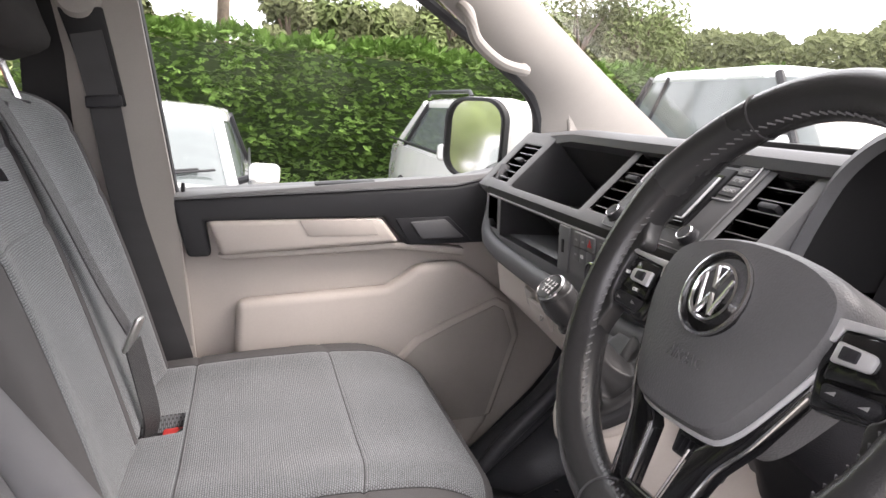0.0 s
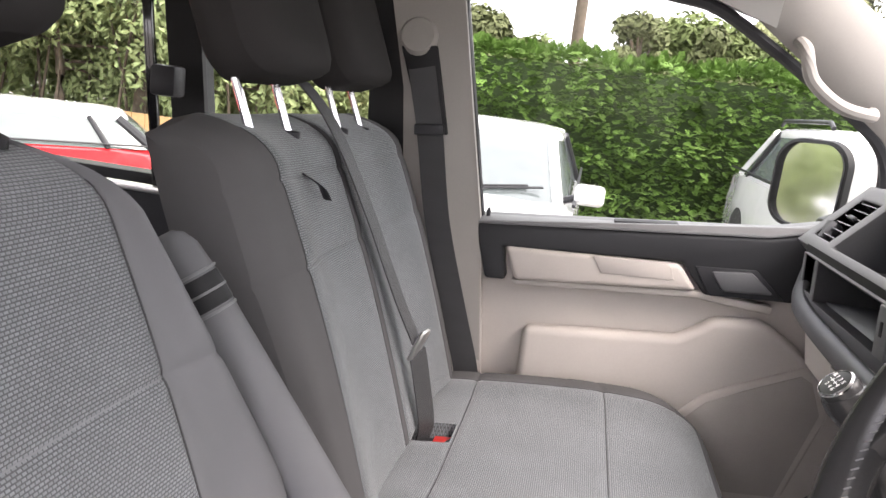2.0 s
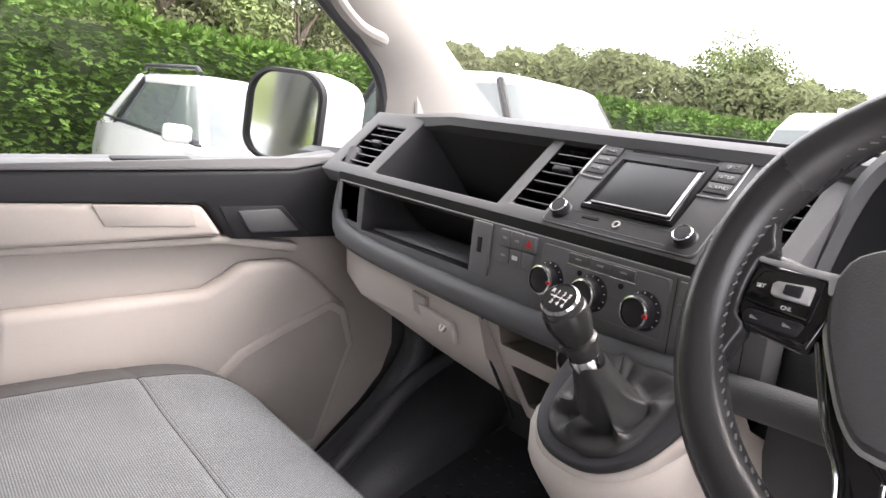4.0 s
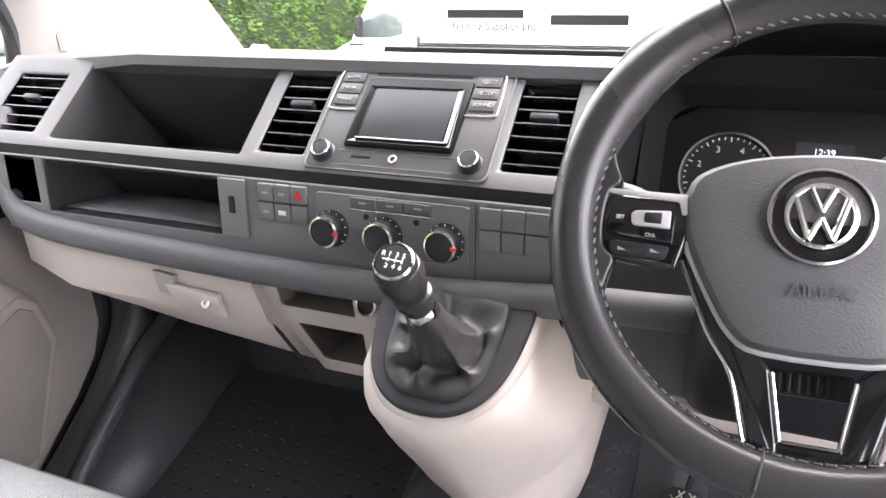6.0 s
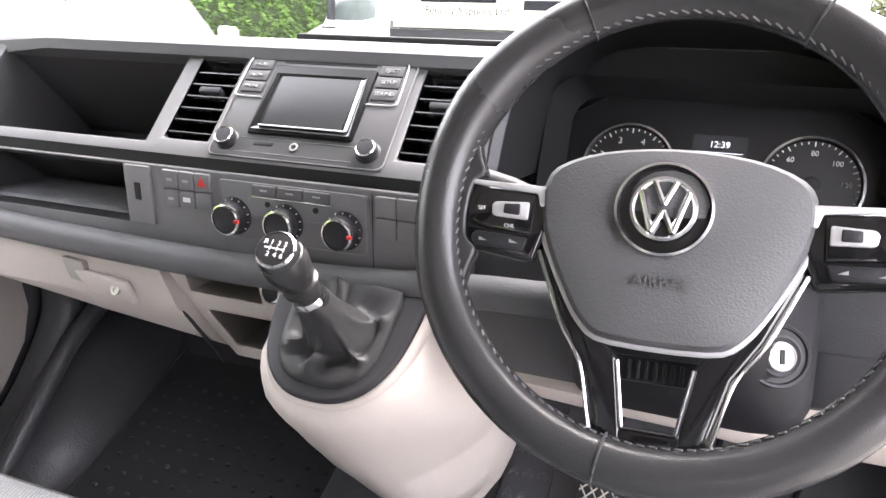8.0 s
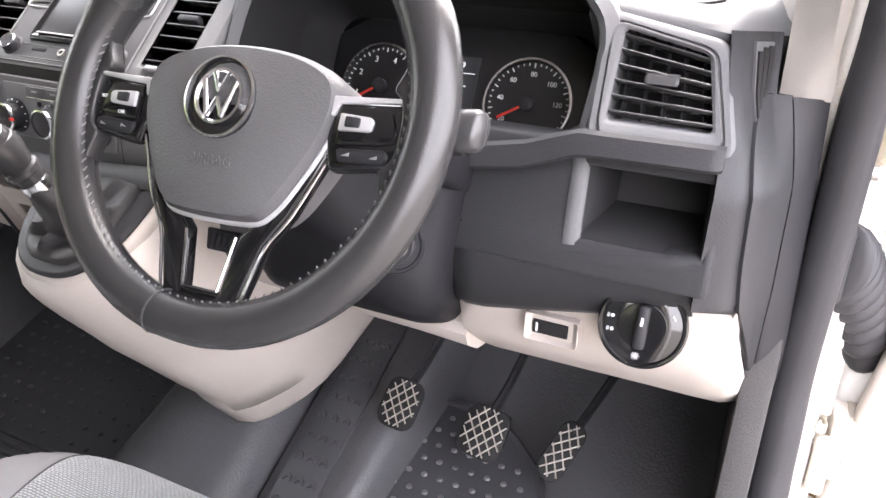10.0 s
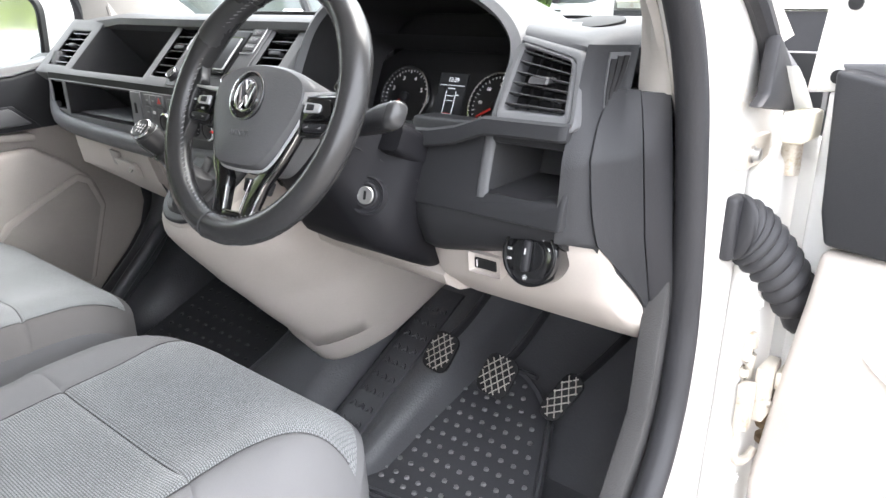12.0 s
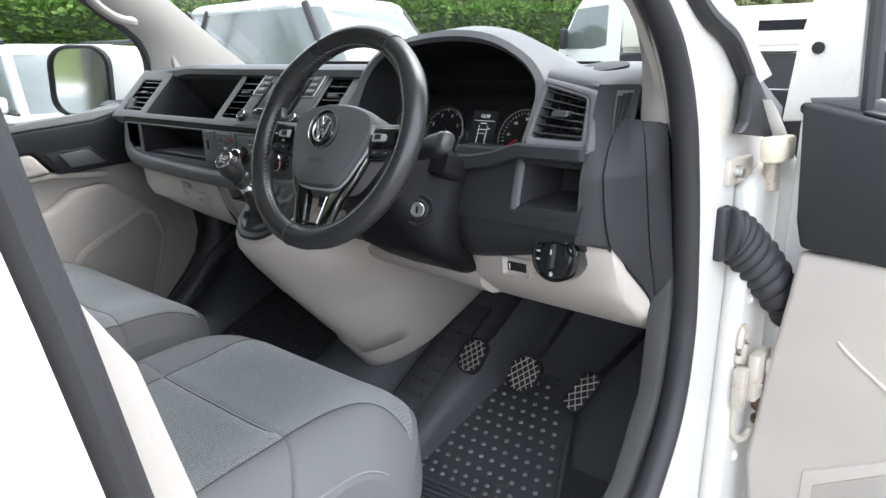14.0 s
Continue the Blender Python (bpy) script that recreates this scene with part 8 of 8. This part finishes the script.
# ---------------------------------------------------------------- parked vehicles
def vehicle(name, label, x, y, turn, W, stations, belt, cab, paint, group="parked vehicles", rack=False, wheel_r=0.32, axles=(0.85, 3.45), rails=False, roofpaint=None, pillars=None, zo=0.0, zs=1.0):
    """A car with its nose at the local origin, running back along +y. stations: (y, bottom, top, half width). cab: roof line (windscreen foot y, z, roof front y, z, roof rear y, z, tail y, z)."""
    t = thing(name, label, "car", group)
    m = Matrix.Translation((x, y, zo)) @ Matrix.Rotation(radians(turn), 4, "Z") @ Matrix.Diagonal((1, 1, zs, 1))
    rings = []
    for yy, zb, zt, hw in stations:
        rings.append([m @ Vector(p) for p in ((-hw * 0.93, yy, zb), (-hw, yy, zb + 0.12), (-hw, yy, (zb + zt) / 2 + 0.05), (-hw * 0.97, yy, zt - 0.07), (-hw * 0.88, yy, zt - 0.01), (-hw * 0.5, yy, zt + 0.015), (0, yy, zt + 0.022), (hw * 0.5, yy, zt + 0.015), (hw * 0.88, yy, zt - 0.01), (hw * 0.97, yy, zt - 0.07), (hw, yy, (zb + zt) / 2 + 0.05), (hw, yy, zb + 0.12), (hw * 0.93, yy, zb))])
    part("body", loft(rings), paint, t, smooth=40)
    (wy, wz), (fy, fz), (ry, rz), (ty, tz) = cab
    hb_, ht = W * 0.465, W * 0.385
    low = lambda yy, s, z: m @ Vector((s * hb_, yy, z))
    top = lambda yy, s, z: m @ Vector((s * ht, yy, z))

    def plan(f, shrink=1.0, rise=0.0):
        """The cabin's outline at a share of its height, with a bowed front and tail and round corners."""
        y0, y1 = wy + (fy - wy) * f, ty + (ry - ty) * f
        hw_ = hb_ + (ht - hb_) * f
        z0, z1 = wz - 0.03 + (fz - wz) * f, tz - 0.03 + (rz - tz) * f
        yc, hl = (y0 + y1) / 2, (y1 - y0) / 2
        out = []
        for k in range(32):
            a = (k + 0.5) / 32 * math.tau
            cx, sy = math.cos(a), math.sin(a)
            px = math.copysign(abs(cx) ** 0.38, cx) * hw_ * shrink
            py = yc + math.copysign(abs(sy) ** 0.30, sy) * hl * shrink
            out.append(m @ Vector((px, py, z0 + (z1 - z0) * (py - y0) / max(y1 - y0, 0.1) + rise)))
        return out

    gl_ = loft([plan(-0.05), plan(0.3), plan(0.65), plan(0.97)])
    part("glasshouse", gl_, CARGLASS, t, "reflecting tinted glass", smooth=50)
    rp = roofpaint or paint
    part("roof", loft([plan(0.955, 1.012, -0.035), plan(0.96, 1.018, -0.01), plan(1.0, 1.0, 0.015), plan(1.0, 0.93, 0.045), plan(1.0, 0.75, 0.065), plan(1.0, 0.4, 0.075)]), rp, t, smooth=60)
    pm = pillars or paint
    rows4 = [plan(f, 1.004) for f in (-0.05, 0.3, 0.65, 0.97)]
    for s in (-1, 1):
        part("pillar", sweep([r[19 if s < 0 else 28] for r in rows4], 0.042, 8), pm, t)
        part("pillar", sweep([r[12 if s < 0 else 3] for r in rows4], 0.055, 8), pm, t)
        part("pillar", sweep([r[0 if s > 0 else 15] for r in rows4], 0.03, 8), BLACK, t)
        part("waist_trim", sweep([low(wy, s * 1.04, wz), low(ty, s * 1.04, tz)], 0.012, 6), BLACK, t)
        mm = m @ Vector((s * (W / 2 + 0.06), wy + 0.25, wz + 0.06))
        mr = part("door_mirror", loft([[mm + m.to_3x3() @ Vector((a * k, d, b * k)) for a, b in roundrect(0.10, 0.075, 0.04, 4)] for d, k in ((0.06, 0.9), (0.04, 1.0), (-0.04, 0.95), (-0.09, 0.6))]), paint, t, "painted door mirror")
        part("mirror_arm", sweep([mm, mm - m.to_3x3() @ Vector((s * 0.16, -0.02, 0.06))], 0.025, 8), BLACK, mr)
        part("headlamp", loft([[m @ Vector((s * (W * 0.36) + a, stations[1][0] - 0.06 + d, stations[1][2] - 0.16 + b)) for a, b in roundrect(0.17, 0.075, 0.05, 4)] for d in (-0.03, 0.12)]), LAMP, t, "clear headlamp")
        for ay in axles:
            wm = m @ Matrix.Translation((s * (W / 2 - 0.10), ay, wheel_r)) @ Matrix.Rotation(radians(90 * s), 4, "Y")
            wh = part("wheel", lathe([(wheel_r * 0.6, -0.10), (wheel_r * 0.95, -0.10), (wheel_r, -0.06), (wheel_r, 0.07), (wheel_r * 0.94, 0.105), (wheel_r * 0.68, 0.11)], wm, 26), TYRE, t)
            part("rim", lathe([(wheel_r * 0.66, 0.09), (wheel_r * 0.62, 0.105), (wheel_r * 0.45, 0.09), (wheel_r * 0.15, 0.10), (0.01, 0.10)], wm, 22), CARSILVER, wh)
        if rails:
            part("roof_rail", sweep([m @ Vector((s * ht * 0.92, q, fz + 0.06 + e)) for q, e in ((fy + 0.15, -0.03), (fy + 0.25, 0.02), (ry - 0.25, 0.02), (ry - 0.15, -0.03))], 0.02, 8), BLACK, t)
    for s in (-1, 1):
        part("wiper", sweep([m @ Vector((s * 0.05 + 0.1, wy + 0.02, wz + 0.02)), m @ Vector((s * 0.05 + 0.1 + 0.5 * 1, wy + 0.16, wz + 0.08))], 0.009, 6), BLACK, t)
    part("grille", prism([m @ Vector(p) for p in ((-0.35, -0.012, 0.42), (0.35, -0.012, 0.42), (0.40, -0.012, 0.60), (-0.40, -0.012, 0.60))], m.to_3x3() @ Vector((0, 0.05, 0)), 0.01), BLACK, t)
    pl = part("number_plate", prism([m @ Vector(p) for p in ((-0.26, -0.02, 0.30), (0.26, -0.02, 0.30), (0.26, -0.02, 0.41), (-0.26, -0.02, 0.41))], m.to_3x3() @ Vector((0, 0.02, 0)), 0.004), WHITEMARK, t)
    part("plate_bar", prism([m @ Vector(p) for p in ((-0.20, -0.026, 0.325), (0.20, -0.026, 0.325), (0.20, -0.026, 0.385), (-0.20, -0.026, 0.385))], m.to_3x3() @ Vector((0, 0.008, 0))), GREYBAR, pl)
    return t


SALOON = [(0.0, 0.25, 0.58, 0.72), (0.12, 0.2, 0.66, 0.84), (0.6, 0.2, 0.78, 0.88), (1.2, 0.2, 0.87, 0.89), (1.9, 0.2, 0.92, 0.89), (3.3, 0.2, 0.94, 0.89), (4.0, 0.22, 0.92, 0.87), (4.35, 0.3, 0.86, 0.76)]
vehicle("white_saloon_car", "white saloon car parked nose out before the hedge", -0.80, 2.55, 0, 1.78, SALOON, 0.92, ((1.28, 0.90), (2.0, 1.36), (3.3, 1.35), (4.0, 0.95)), CARWHITE, zs=0.91)
SUVS = [(0.0, 0.3, 0.78, 0.78), (0.12, 0.25, 0.88, 0.90), (0.6, 0.25, 0.98, 0.93), (1.1, 0.25, 1.03, 0.94), (2.0, 0.25, 1.06, 0.94), (3.6, 0.25, 1.08, 0.94), (4.3, 0.3, 1.05, 0.92), (4.5, 0.35, 0.98, 0.84)]
vehicle("white_suv", "white sport utility car with black roof rails", 2.64, 3.75, 0, 1.88, SUVS, 1.05, ((1.05, 1.04), (1.75, 1.58), (3.7, 1.56), (4.4, 1.08)), CARWHITE, rails=True, wheel_r=0.35, zs=0.94)
BIGS = [(0.0, 0.35, 0.90, 0.85), (0.1, 0.3, 1.02, 0.95), (0.7, 0.3, 1.10, 0.98), (1.2, 0.3, 1.13, 0.99), (2.2, 0.3, 1.15, 0.99), (4.2, 0.3, 1.16, 0.99), (4.7, 0.35, 1.1, 0.97), (4.85, 0.4, 1.0, 0.9)]
vehicle("silver_suv", "large pale silver off road car with dark pillars", 5.4, 3.1, 0, 2.0, BIGS, 1.13, ((1.2, 1.12), (1.85, 1.80), (4.3, 1.78), (4.8, 1.15)), CARSILVER, rails=False, wheel_r=0.38, pillars=BLACK, zs=1.12)
MINI = [(0.0, 0.25, 0.62, 0.68), (0.1, 0.2, 0.74, 0.80), (0.6, 0.2, 0.85, 0.84), (1.0, 0.2, 0.90, 0.84), (1.8, 0.2, 0.93, 0.84), (3.0, 0.2, 0.96, 0.84), (3.55, 0.25, 0.92, 0.80), (3.68, 0.3, 0.8, 0.72)]
vehicle("red_hatchback", "red hatchback car with a white roof beside the fence", -8.1, 5.75, -55, 1.68, MINI, 0.92, ((1.0, 0.93), (1.5, 1.30), (3.1, 1.28), (3.55, 0.98)), CARRED, roofpaint=CARWHITE, axles=(0.7, 3.0), wheel_r=0.30, pillars=BLACK, zo=-0.62, zs=1.03)
vehicle("white_estate_car", "white estate car parked behind the van", -9.0, 0.30, 90, 1.88, SUVS, 1.05, ((1.05, 1.04), (1.75, 1.58), (3.7, 1.56), (4.4, 1.08)), CARWHITE, wheel_r=0.35, zo=-0.62)

# flatbed truck with lettered side boards
tk = thing("flatbed_truck", "white flatbed truck with lettered side boards", "truck", "parked vehicles")
TXX = 11.5
part("chassis", box(TXX + 0.05, TXX + 1.85, -2.0, 6.4, 0.55, 1.5), BLACK, tk)
bd_ = part("side_board", box(TXX - 0.03, TXX + 0.03, 1.13, 5.0, 1.62, 2.20, 0.02), BOARDCREAM, tk, "cream painted dropside board")
part("side_board", box(TXX - 0.03, TXX + 0.03, -2.0, 1.08, 1.62, 2.20, 0.02), BOARDCREAM, tk, "cream painted dropside board")
TM = basis(Vector((TXX - 0.032, 3.7, 1.80)), Vector((0, -1, 0)), Vector((0, 0, 1)), Vector((-1, 0, 0)))
part("lettering", text_mesh("Fencing Supplies Ltd", 0.175, TM @ Matrix.Translation((0, 0, 0)), 0.002), GREYBAR, bd_, smooth=0)
part("name_bar", box(-0.80, 0.50, 0.13, 0.26, 0, 0.004, m=TM), GREYBAR, bd_)
part("phone_bar", box(0.94, 2.14, 0.03, 0.18, 0, 0.004, m=TM), GREYBAR, bd_)
part("load_bed", box(TXX, TXX + 1.9, -2.0, 5.0, 1.53, 1.62), STEEL, tk)
part("front_board", box(TXX, TXX + 1.9, 4.97, 5.03, 1.62, 2.7), CARWHITE, tk)
part("far_board", box(TXX + 1.87, TXX + 1.93, -2.0, 5.0, 1.62, 2.20), CARWHITE, tk)
part("rear_post", box(TXX - 0.02, TXX + 0.06, 1.08, 1.13, 1.5, 2.3), STEEL, tk)
cabm = Matrix.Translation((TXX + 0.95, 5.08, 0)) @ Matrix.Diagonal((1, 0.82, 1.16, 1))
rings = []
for yy, z0, zt, hw in ((0.0, 0.5, 2.2, 0.93), (0.15, 0.5, 2.28, 0.95), (0.9, 0.5, 2.25, 0.95), (1.15, 0.5, 2.05, 0.93), (1.62, 0.5, 1.38, 0.92), (2.2, 0.5, 1.18, 0.90), (2.35, 0.5, 0.95, 0.84)):
    rings.append([cabm @ Vector(p) for p in ((-hw, yy, z0), (-hw, yy, min(zt - 0.1, 1.25)), (-hw * 0.88, yy, zt - 0.06), (-hw * 0.7, yy, zt), (hw * 0.7, yy, zt), (hw * 0.88, yy, zt - 0.06), (hw, yy, min(zt - 0.1, 1.25)), (hw, yy, z0))])
part("cab", loft(rings), CARWHITE, tk, "white van cab", smooth=30)
part("side_window", prism([cabm @ Vector(p) for p in ((-0.905, 0.30, 1.36), (-0.905, 1.42, 1.40), (-0.84, 1.10, 1.98), (-0.84, 0.35, 2.02))], (-0.03, 0, 0), 0.01), CARGLASS, tk)
part("windscreen", prism([cabm @ Vector(p) for p in ((-0.75, 1.60, 1.42), (0.75, 1.60, 1.42), (0.65, 1.20, 2.0), (-0.65, 1.20, 2.0))], (0, 0.03, 0.02), 0.01), CARGLASS, tk)
part("cab_mirror", box(TXX - 0.22, TXX - 0.06, 6.05, 6.15, 1.6, 1.95, 0.03), BLACK, tk)
for yy in (-0.9, 6.3):
    wm = Matrix.Translation((TXX + 0.12, yy, 0.42)) @ Matrix.Rotation(radians(-90), 4, "Y")
    part("wheel", lathe([(0.2, -0.1), (0.42, -0.1), (0.42, 0.1), (0.2, 0.1)], wm, 24), TYRE, tk)
